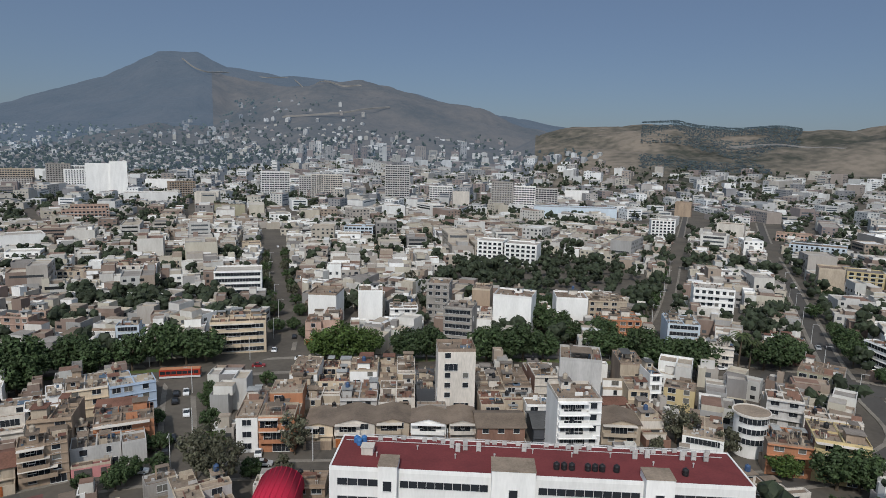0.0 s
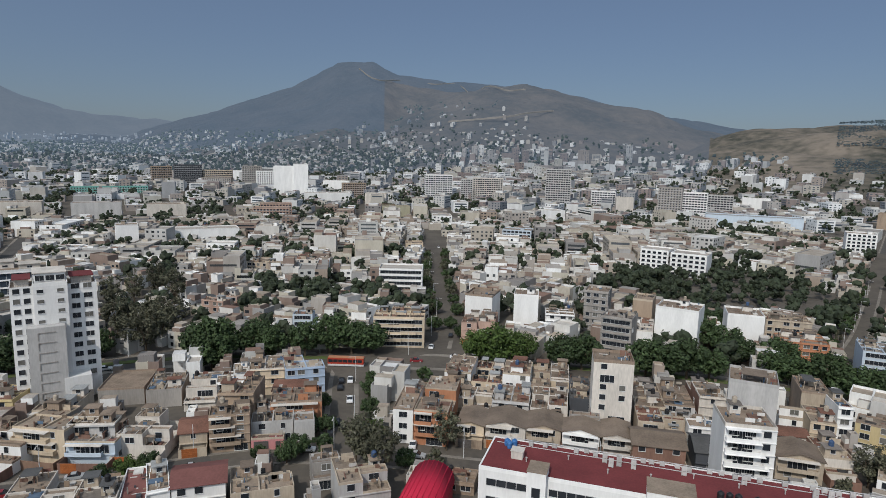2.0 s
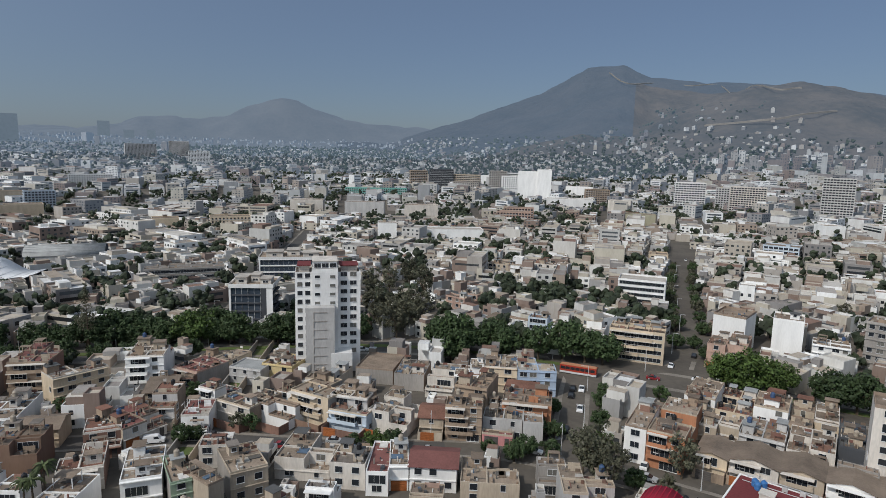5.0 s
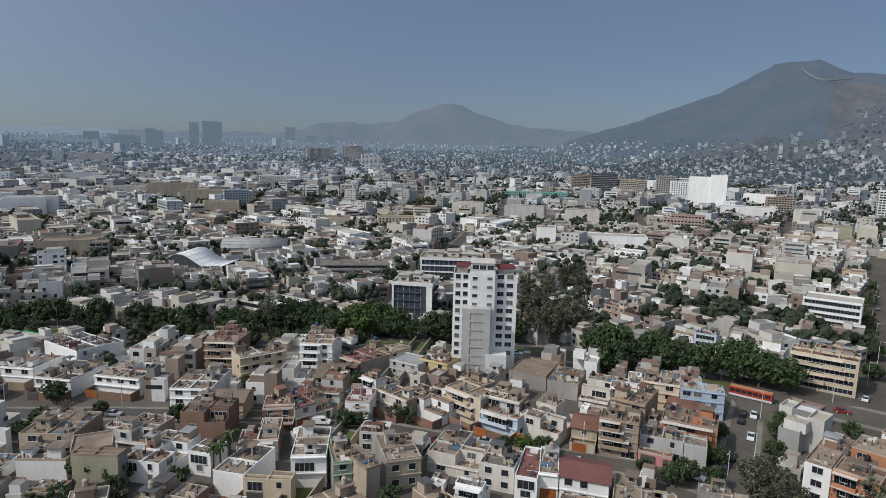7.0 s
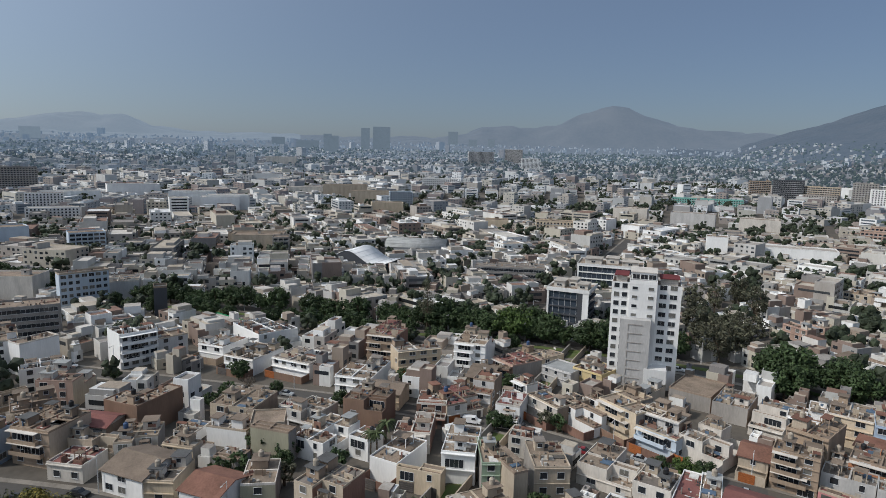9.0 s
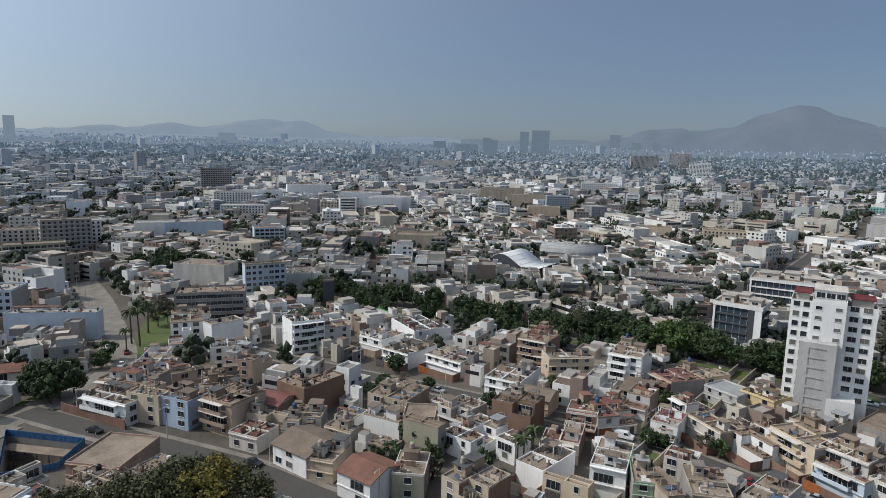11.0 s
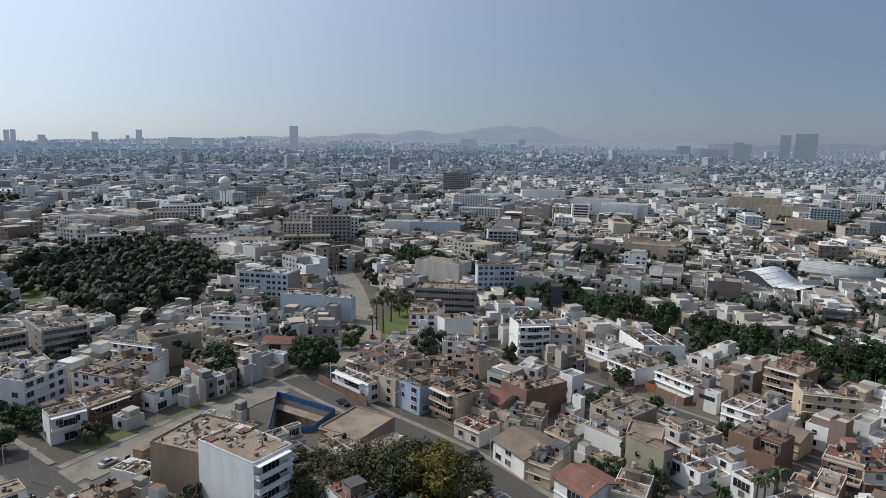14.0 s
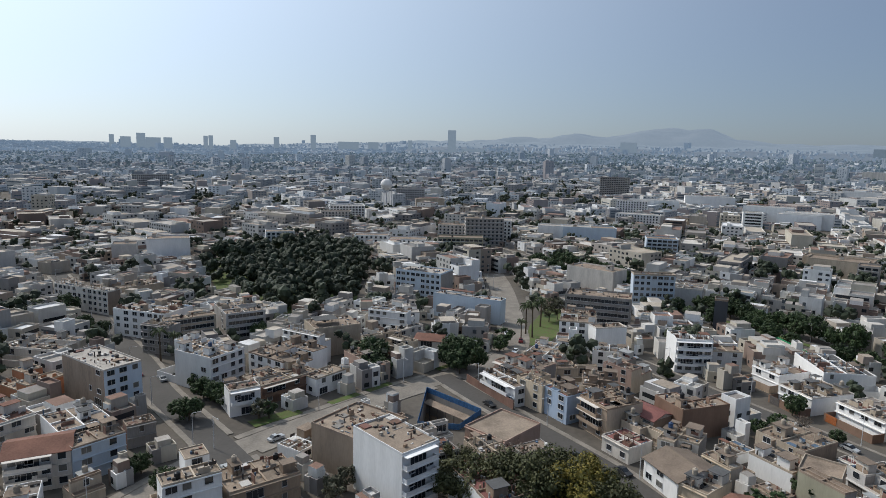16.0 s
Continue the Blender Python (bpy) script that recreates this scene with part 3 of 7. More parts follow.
    if far and dens:
        window_grid(root, random.Random(seed), w - 0.8, floors, fh, 0, w / 2, 0)
        if "m" in style:
            window_grid(root, random.Random(seed + 3), d - 2.0, floors, fh, 1 if seed % 2 else 3, w if seed % 2 else 0, d / 2)
    elif "w" in style:
        for k in range(0 if "m" in style else 1, floors):
            window(root, w / 2, 0, k * fh + 0.95, w - 1.6, 1.5, 0, 0)
    else:
        for x0, x1, yy, fl in front:
            k0 = 0
            if yy > 0:
                k0 = max(0, fl - 1)
            face_windows(root, rnd, x0 + 0.2, x1 - 0.2, yy, k0 * fh, fl - k0, fh, 0, dens, big="m" in style, skip_ground=yy == 0 and ("g" in style or "G" in style or "f" in style))
    if not far:
        face_windows(root, rnd, 0.6, d * 0.42, w, 0, floors - ("s" in style), fh, 1, 0.65 if "r" in style else 0.18 if "n" not in style else 0)
        face_windows(root, rnd, 0.6, d * 0.42, 0, 0, floors - ("s" in style), fh, 3, 0.65 if "l" in style else 0.18 if "n" not in style else 0)
    if not far and dens and rnd.random() < 0.6:
        e = rnd.choice((0.25, 0.35, 0.6))
        for k in range(1, floors + (1 if not sloped else 0)):
            if "s" in style and k == floors:
                continue
            part("ledge", boxes("ledge", [(-0.02, w + 0.02, -e, 0.0, k * fh - 0.1, k * fh + 0.08)], WALL[wall]), root)
    if "b" in style:
        for k in range(1, floors - ("s" in style)):
            x0, x1 = (0.2, w * rnd.uniform(0.5, 0.95))
            if math.hypot(x, y) < 240:
                window(root, (x0 + x1) / 2, 0, k * fh + 0.08, min(4.0, x1 - x0 - 0.5), 2.0, 0, 0)
                part("canopy", boxes("canopy", [(x0 - 0.1, x1 + 0.1, -1.5, 0.0, (k + 1) * fh - 0.16, (k + 1) * fh - 0.02)], WALL["offwhite"] if wall != "white" else WALL["white"]), root)
            part("balcony", boxes("balcony", [(x0, x1, -1.2, 0, k * fh - 0.12, k * fh + 0.06), (x0, x1, -1.2, -1.1, k * fh + 0.06, k * fh + 0.85), (x0, x0 + 0.1, -1.1, 0, k * fh + 0.06, k * fh + 0.85), (x1 - 0.1, x1, -1.1, 0, k * fh + 0.06, k * fh + 0.85)], WALL[wall]), root)
    if "g" in style or "G" in style:
        part("garage_door", GATES["wood" if "g" in style else "steel"], root, pose(min(w / 2, 2.3), 0, 0))
        if w > 6:
            part("door", DOOR, root, pose(w - 1.4, 0, 0))
    if "f" in style:
        yw = rnd.uniform(2.5, 4.0)
        part("yard_wall", boxes("yard_wall", [(0, w, -yw - 0.15, -yw, 0, 2.3), (0, 0.15, -yw, 0, 0, 2.3), (w - 0.15, w, -yw, 0, 0, 2.3)], WALL[rnd.choice((wall, "brick", "beige", "brown", "tan", "brick"))]), root)
        part("garage_door", GATES[rnd.choice(("wood", "steel"))], root, pose(min(w / 2, 2.4), -yw - 0.15, 0))
        take(x, y, radians(deg), 0, w, -yw, 0, 0.2)
    if not sloped and "c" not in style:
        roof_things(root, rnd, tops, wall, far)
        if not far:
            ROOFTOPS.extend((x, y, radians(deg)) + t for t in tops)
    return root


def roof_things(root, rnd, tops, wall, far):
    """Huts, tanks, brick stubs, sheet awnings and rubble on the roofs."""
    huts, stubs, junk, sheets = [], [], [], []
    away = root.matrix_basis.translation.xy.length > 190
    wet = 0
    for x0, x1, y0, y1, z in tops:
        bw, bd = x1 - x0, y1 - y0
        if bw < 2.6 or bd < 2.4:
            continue
        a = rnd.random()
        if a < 0.38 and bw > 3.4 and bd > 3.4:
            hw, hd, hh = rnd.uniform(1.8, min(3.6, bw - 0.8)), rnd.uniform(1.8, min(3.2, bd - 0.8)), rnd.uniform(1.9, 2.4)
            hx, hy = rnd.uniform(x0 + 0.3, x1 - hw - 0.3), rnd.uniform(y0 + (bd - hd) * 0.4, y1 - hd - 0.2)
            huts.append((hx, hx + hw, hy, hy + hd, z, z + hh))
            sheets.append((hx - 0.25, hx + hw + 0.25, hy - 0.5, hy + hd + 0.1, z + hh, z + hh + 0.12))
            if not far and rnd.random() < 0.6:
                window(root, hx + hw / 2, hy, z + 0.9, 1.0, 1.0, 0, 0)
            if rnd.random() < 0.5 and wet < 1:
                wet += 1
                part("water_tank", TANKS[rnd.choice(("black", "cement", "cement", "black", "cement", "blue"))], root, pose(hx + hw / 2, hy + hd / 2, z + hh + 0.12))
        elif a < 0.58 and bw > 3:
            ax, ay, aw, ad = rnd.uniform(x0 + 0.2, x0 + bw * 0.4), rnd.uniform(y0 + 0.3, y0 + bd * 0.4), bw * rnd.uniform(0.4, 0.55), bd * rnd.uniform(0.35, 0.55)
            sheets.append((ax, ax + aw, ay, ay + ad, z + 2.2, z + 2.27))
            for px, py in ((ax + 0.1, ay + 0.1), (ax + aw - 0.1, ay + 0.1), (ax + 0.1, ay + ad - 0.1), (ax + aw - 0.1, ay + ad - 0.1)):
                stubs.append((px - 0.07, px + 0.07, py - 0.07, py + 0.07, z, z + 2.2))
        elif a < 0.70 and wet < 2:
            wet += 1
            part("water_tank", TANKS[rnd.choice(("black", "black", "cement"))], root, pose(rnd.uniform(x0 + 0.9, x1 - 0.9), rnd.uniform(y0 + bd * 0.4, y1 - 0.9), z))
        if far:
            continue
        for _ in range(rnd.randint(0, 2)):
            if rnd.random() < 0.5:
                sx, sy = rnd.uniform(x0 + 0.2, x1 - 1.8), rnd.uniform(y0 + 0.4, y1 - 0.6)
                stubs.append((sx, sx + rnd.uniform(0.9, min(3.0, x1 - sx - 0.1)), sy, sy + 0.15, z, z + rnd.uniform(0.6, 1.7)))
            else:
                sx, sy = rnd.uniform(x0 + 0.2, x1 - 0.6), rnd.uniform(y0 + 0.3, y1 - 1.6)
                stubs.append((sx, sx + 0.15, sy, sy + rnd.uniform(0.8, min(2.8, y1 - sy - 0.1)), z, z + rnd.uniform(0.6, 1.7)))
        for _ in range(rnd.randint(0, 4)):
            c = rnd.uniform(0.25, 0.9)
            jx, jy = rnd.uniform(x0 + 0.2, x1 - 1.1), rnd.uniform(y0 + 0.2, y1 - 1.1)
            junk.append((jx, jx + c, jy, jy + c * rnd.uniform(0.4, 1.3), z, z + rnd.uniform(0.12, 0.6)))
    if huts:
        paint = WALL[rnd.choice((wall, wall, "beige", "offwhite", "tan"))]
        for hut in [huts] if away else [[q] for q in huts]:
            ob = part("stair_hut", boxes("stair_hut", hut, paint), root)
            if len(hut) > 1:
                tagged(ob, kind="stuff")
    if sheets:
        paint = ROOF[rnd.choice(("concrete", "brown", "grey", "tile", "concrete", "metal", "dark", "brown"))]
        for sheet in [sheets] if away else [[q] for q in sheets]:
            ob = part("awning", boxes("awning", sheet, paint), root)
            if len(sheet) > 1:
                tagged(ob, kind="stuff")
    if stubs:
        tagged(part("partition_wall", boxes("partition_wall", stubs, WALL[rnd.choice(("tan", "beige", wall, "brick"))]), root), kind="stuff")
    if junk:
        tagged(part("roof_clutter", boxes("roof_clutter", junk, rnd.choice((ROOF["brown"], ROOF["dark"], WALL["tan"], WALL["lightgrey"], ROOF["metal"], WALL["dark"]))), root), kind="stuff")


# ---- streets ----
AVENUE = [(-470, -190), (-400, -108), (-318, -22), (-285, 18), (-255, 55), (-195, 120), (-155, 163), (-128, 180), (-97, 189), (-66, 198), (-34, 204), (30, 209), (97, 206), (140, 190), (210, 150)]
street(AVENUE, 12, 2.4)
lawn([(-300, 3), (-272, 38), (-225, 90), (-172, 149), (-140, 175), (-110, 187.5), (-90, 193)], 1.4)
lawn([(-142, -98.6), (-152, -95.1)], 1.2)
lawn([(-155, -94), (-164, -91)], 1.2)
lawn([(-182, -83.5), (-195, -79)], 1.2)
lawn([(-121, -108.5), (-134, -103)], 2.2)
lawn([(-30, 207.5), (30, 212), (80, 210)], 1.4)
street([(-81, 188), (-76, 174), (-67, 152), (-60, 133)], 6.5, 1.4)                                   # street beside the orange corner block
street([(-225, -28), (-193, 14), (-178, 35), (-156, 62), (-137, 81), (-106, 101), (-79, 121), (-58, 129), (-28, 133), (20, 135), (72, 132), (118, 150), (133, 186)], 6.5, 1.2)
street([(-57, 216), (-66, 263), (-89, 331), (-110, 410), (-150, 540)], 7, 1.6)
street([(88, 252), (108, 295), (148, 394), (215, 565), (307, 793)], 4.5, 1.2)
street([(132, 196), (147, 233), (198, 349), (265, 506), (343, 679)], 6, 1.5)
street([(-214, 141), (-239, 170), (-286, 221), (-343, 285), (-420, 372)], 8, 1.6)
street([(-60, -104), (-98, -104), (-118, -100), (-140, -93), (-160, -86), (-180, -77), (-205, -69), (-225, -71), (-256, -83), (-309, -105), (-350, -125)], 8, 2.2, M_CONC)
street([(-90, -70), (-108, -107), (-117, -127), (-127, -149), (-142, -174), (-173, -237), (-220, -330)], 8, 1.6)
street([(-178, -80), (-166, -62), (-155, -44), (-138, -18), (-122, 0), (-106, 22)], 7, 1.6)
lay_streets()


# ---- parks ----
PARK_EAST = [(-8, 330), (12, 400), (60, 440), (95, 432), (115, 385), (122, 350), (104, 302), (76, 305), (48, 300)]
PARK_WEST = [(-228, -222), (-292, -300), (-370, -292), (-372, -225), (-250, -158), (-215, -172)]


def park(pts):
    me = mesh_of("park_lawn", [(x, y, 0.1) for x, y in pts], [tuple(range(len(pts)))], M_GRASS)
    tagged(new("park_lawn", me), "worn green park lawn under trees", "lawn", kind="structure")
    xs, ys = [p[0] for p in pts], [p[1] for p in pts]
    for x in np.arange(min(xs), max(xs), 2.0):
        for y in np.arange(min(ys), max(ys), 2.0):
            odd = False
            for (x0, y0), (x1, y1) in zip(pts, pts[1:] + pts[:1]):
                if (y0 > y) != (y1 > y) and x < (x1 - x0) * (y - y0) / (y1 - y0) + x0:
                    odd = not odd
            if odd:
                MASK[int((x + 800) / 2), int((y + 800) / 2)] = True


park(PARK_EAST)
park(PARK_WEST)
park([(-222, -66), (-226, -58), (-262, -58), (-285, -62), (-283, -74), (-250, -72)])


# ---- landmarks ----
def white_tower(x, y, deg):
    """The twelve-storey white block: three wings, a lower grey shaft in front, a stepped top."""
    root = tagged(new("apartment_tower"), "tall white twelve-storey apartment tower with a grey front shaft", "apartment tower")
    root.matrix_basis = pose(x, y, 0, 0, 0, deg)
    fh, n = 2.8, 12
    h = n * fh
    take(x, y, radians(deg), 0, 20.5, -3, 15)
    for nm, b in (("left_wing", (0, 5.3, 1.2, 14, 0, h)), ("middle_wing", (5.3, 13.3, 0, 13, 0, h + 0.9)), ("right_wing", (13.3, 20.5, 2.6, 15, 0, h - 0.4))):
        part(nm, boxes(nm, [b[:5] + (b[5] - 1.0,)], WALL["white"]), root)
        part("parapet", boxes("parapet", parapet(*b[:4], b[5] - 1.0, b[5]), WALL["white"]), root)
        part("roof", boxes("roof", [(b[0] + 0.16, b[1] - 0.16, b[2] + 0.16, b[3] - 0.16, b[5] - 1.0, b[5] - 0.9)], ROOF["concrete"]), root)
    for x0, x1, y0, y1, z in ((0.6, 4.9, 3.5, 12, h), (14, 20, 5, 13, h - 0.4)):
        part("terrace_awning", boxes("terrace_awning", [(x0, x1, y0, y1, z + 1.5, z + 1.7)], ROOF["red"]), root, label="dark red terrace awning")
        part("terrace_room", boxes("terrace_room", [(x0 + 0.5, x1 - 0.5, y0 + 1, y1 - 0.5, z - 0.9, z + 1.5)], WALL["offwhite"]), root)
    part("front_shaft", boxes("front_shaft", [(3.3, 12.1, -3.2, 0, 0, h - 10.6)], WALL["lightgrey"]), root, label="plain grey shaft with raised bands")
    for k in range(7):
        part("band", boxes("band", [(5.6, 9.8, -3.34, -3.2, 4.6 + k * 2.8, 4.85 + k * 2.8), (5.6, 5.8, -3.34, -3.2, 2.8 + k * 2.8, 4.6 + k * 2.8)], WALL["grey"]), root)
    part("base", boxes("base", [(11.0, 17.6, -3.4, 2.5, 0, 8.2)], WALL["white"]), root)
    for k in range(n):
        z = k * fh + 0.9
        if k > 1:
            window(root, 1.5, 1.2, z, 1.5, 1.5, 0, (0, 1)[k % 3 == 1])
            window(root, 3.9, 1.2, z, 1.5, 1.5, 0, (0, 1)[k % 5 == 2])
            window(root, 15.2, 2.6, z, 2.0, 1.5, 0, 0)
            window(root, 18.2, 2.6, z, 2.0, 1.5, 0, (0, 1)[k % 3 == 2])
            for yy in (5.5, 9.0, 12.5):
                window(root, 20.5, yy, z, 1.0, 1.5, 1, 0)
                window(root, 0.0, yy, z, 1.0, 1.5, 3, 0)
        if k > 7:
            window(root, 6.9, 0, z, 1.5, 1.0, 0, (1, 0)[k % 2])
            window(root, 11.6, 0, z, 1.5, 1.0, 0, 1)
    part("penthouse", boxes("penthouse", [(5.6, 13.0, 3, 12, h, h + 3.0)], WALL["white"]), root)
    part("penthouse_roof", boxes("penthouse_roof", [(5.3, 13.3, 2.6, 12.4, h + 3.0, h + 3.2)], WALL["offwhite"]), root)
    for k in range(3):
        window(root, 7.0 + k * 2.4, 3, h + 0.9, 2.0, 1.5, 0, 0)
    railing(root, 0.2, 5.1, 1.3, h, 0.8)
    railing(root, 13.5, 20.3, 2.7, h - 0.4, 0.8)
    return root


def red_roof_block(x, y, deg):
    """The long white office block in the foreground, with strip windows and a red roof."""
    root = tagged(new("office_building"), "long white four-storey office building with red-painted roof", "office building")
    root.matrix_basis = pose(x, y, 0, 0, 0, deg)
    L, D, H = 76.0, 13.0, 15.0
    take(x, y, radians(deg), 0, L, 0, D)
    part("wall", boxes("wall", [(0, L, 0, D, 0, H - 0.8)], WALL["white"]), root)
    part("parapet", boxes("parapet", parapet(0, L, 0, D, H - 0.8, H - 0.1, 0.3), WALL["white"]), root)
    part("roof", boxes("roof", [(0.3, L - 0.3, 0.3, D - 0.3, H - 0.8, H - 0.25)], ROOF["red"]), root, label="red-painted flat roof")
    for k in range(4):
        z = H - 3.6 - k * 3.5
        for a, b in ((1.5, 9), (13, 29), (38, 56), (62, 73)):
            n = int((b - a) / 1.6)
            bs = [(a, b, -0.02, 0.0, z, z + 1.35, 1), (a, b, -0.1, 0, z - 0.1, z), (a, b, -0.1, 0, z + 1.35, z + 1.45)] + [(a + (b - a) * i / n - 0.04, a + (b - a) * i / n + 0.04, -0.1, 0, z, z + 1.35) for i in range(n + 1)]
            part("strip_window", boxes("strip_window", bs, M_FRAME, (M_GLASS,)), root)
    for a, b, up, dd in ((9.2, 12.6, 1.2, 1.6), (29.5, 37.2, 1.8, 2.4), (56.5, 61.5, 1.2, 1.6)):
        part("stair_shaft", boxes("stair_shaft", [(a, b, -dd, 2.6, 0, H + up)], WALL["white"]), root)
        part("shaft_roof", boxes("shaft_roof", [(a - 0.1, b + 0.1, -dd - 0.1, 2.7, H + up, H + up + 0.15)], ROOF["dust"]), root)
        for k in range(4):
            window(root, (a + b) / 2, -dd, H - 3.6 - k * 3.5, 1.5, 2.0, 0, 0)
    rnd = random.Random(5)
    unit = boxes("air_conditioner", [(-0.45, 0.45, -0.2, 0.2, 0.08, 0.85), (-0.4, -0.3, -0.2, 0.2, 0, 0.08), (0.3, 0.4, -0.2, 0.2, 0, 0.08), (-0.3, 0.3, -0.24, -0.2, 0.15, 0.75)], WALL["lightgrey"])
    for k in range(34):
        u = 4 + k * 2.05 + rnd.uniform(-0.4, 0.4)
        if rnd.random() < 0.8:
            ac = tagged(new("air_conditioner", unit), "pale grey outdoor air conditioner on the red roof", "air conditioner", "roof units")
            ac.matrix_basis = root.matrix_basis @ pose(u, D - rnd.uniform(0.8, 1.6), H - 0.25, 0, 0, rnd.uniform(-8, 8))
    for u in (41.5, 42.9, 44.3, 47.2, 48.5, 49.8, 52.4, 64.8):
        tk = tagged(new("water_tank", TANKS["black"]), "black plastic water tank on the red roof", "water tank", "roof tanks")
        tk.matrix_basis = root.matrix_basis @ pose(u, 3.4, H - 0.25)
    part("pipe", boxes("pipe", [(1.0, L - 2, D - 2.3, D - 2.2, H - 0.15, H - 0.05), (1.0, L - 2, D - 0.5, D - 0.4, H + 0.3, H + 0.4)] + [(1.5 + k * 3.0, 1.56 + k * 3.0, D - 0.5, D - 0.44, H - 0.25, H + 0.35) for k in range(24)], M_FRAME), root)
    for u, v in ((22.0, 9.6), (24.6, 9.0), (27.2, 8.8), (23.2, 8.2), (57.0, 8.8), (59.5, 9.4), (66.0, 9.2), (68.2, 9.4), (70.4, 9.1), (46.0, 9.8), (36.0, 9.6)):
        for z in (0.0, 0.86):
            ac = tagged(new("air_conditioner", unit), "pale grey outdoor air conditioner in a stacked pair", "air conditioner", "roof units")
            ac.matrix_basis = root.matrix_basis @ pose(u, v, H - 0.25 + z)
    for u, v in ((3.2, 10.2), (4.6, 10.4), (3.9, 9.2)):
        tk = tagged(new("water_tank", TANKS["sky"]), "bright blue plastic drum tank on the red roof", "water tank", "roof tanks")
        tk.matrix_basis = root.matrix_basis @ pose(u, v, H - 0.25)
    hut = tagged(new("roof_hut", boxes("roof_hut", [(0, 2.2, 0, 2.0, 0, 1.5), (-0.15, 2.35, -0.15, 2.15, 1.5, 1.62)], WALL["offwhite"])), "small white service hut on the red roof", "hut")
    hut.matrix_basis = root.matrix_basis @ pose(5.0, 5.0, H - 0.25)
    vent = lathe("vent_pipe", [(0.1, 0), (0.1, 0.7), (0.2, 0.72), (0.2, 0.9), (0.02, 0.95)], 8, WALL["lightgrey"])
    for k in range(9):
        v = tagged(new("vent_pipe", vent), "short grey vent pipe on the red roof", "vent pipe", "roof vents")
        v.matrix_basis = root.matrix_basis @ pose(8 + k * 7.4, 4 + rnd.uniform(0, 5), H - 0.25)
    return root


def arched_shed(x, y, deg, w, length, h, rise_h, wall, roof, label, wave=False, end="dark"):
    """A hall under a curved sheet roof."""
    root = tagged(new("hall"), label, "hall")
    root.matrix_basis = pose(x, y, level(x, y), 0, 0, deg)
    take(x, y, radians(deg), 0, w, 0, length)
    part("wall", boxes("wall", [(0.3, w - 0.3, 0.3, length - 0.3, 0, h)], WALL[wall]), root)
    n, v, f = 28, [], []

    def lift(t):
        if not wave:
            return rise_h * math.sqrt(max(0.0, 1 - (2 * t - 1) ** 2))
        return rise_h * (0.7 + 0.3 * math.sin(math.pi / 2 * t / 0.22) if t < 0.22 else 0.12 + 0.88 * (0.5 + 0.5 * math.cos(math.pi * min(1.0, (t - 0.22) / 0.58))) + 0.12 * max(0.0, (t - 0.8) / 0.2))

    for i in range(n + 1):
        t = i / n
        z = h + lift(t)
        for yy in (0, length):
            for dz in (0, 0.25):
                v.append((t * w, yy, z + dz))
    for i in range(n):
        o = 4 * i
        f += [(o + 1, o + 5, o + 7, o + 3), (o, o + 2, o + 6, o + 4), (o, o + 4, o + 5, o + 1), (o + 2, o + 3, o + 7, o + 6)]
    part("roof", mesh_of("roof", v, f, ROOF[roof], True), root)
    for yy in (0.2, length - 0.2):
        g = [(i / n * w, yy, h + lift(i / n)) for i in range(n + 1)]
        part("gable", mesh_of("gable", g + [(w, yy, h - 1), (0, yy, h - 1)], [tuple(range(n + 3))], WALL[end]), root)
    for i in range(9):
        part("rib", boxes("rib", [(-0.05, 0.05, 0, length, 0, 0.1)], ROOF[roof]), root, pose(w * (i + 0.5) / 9, 0, h + 0.27 + lift((i + 0.5) / 9)))
    return root


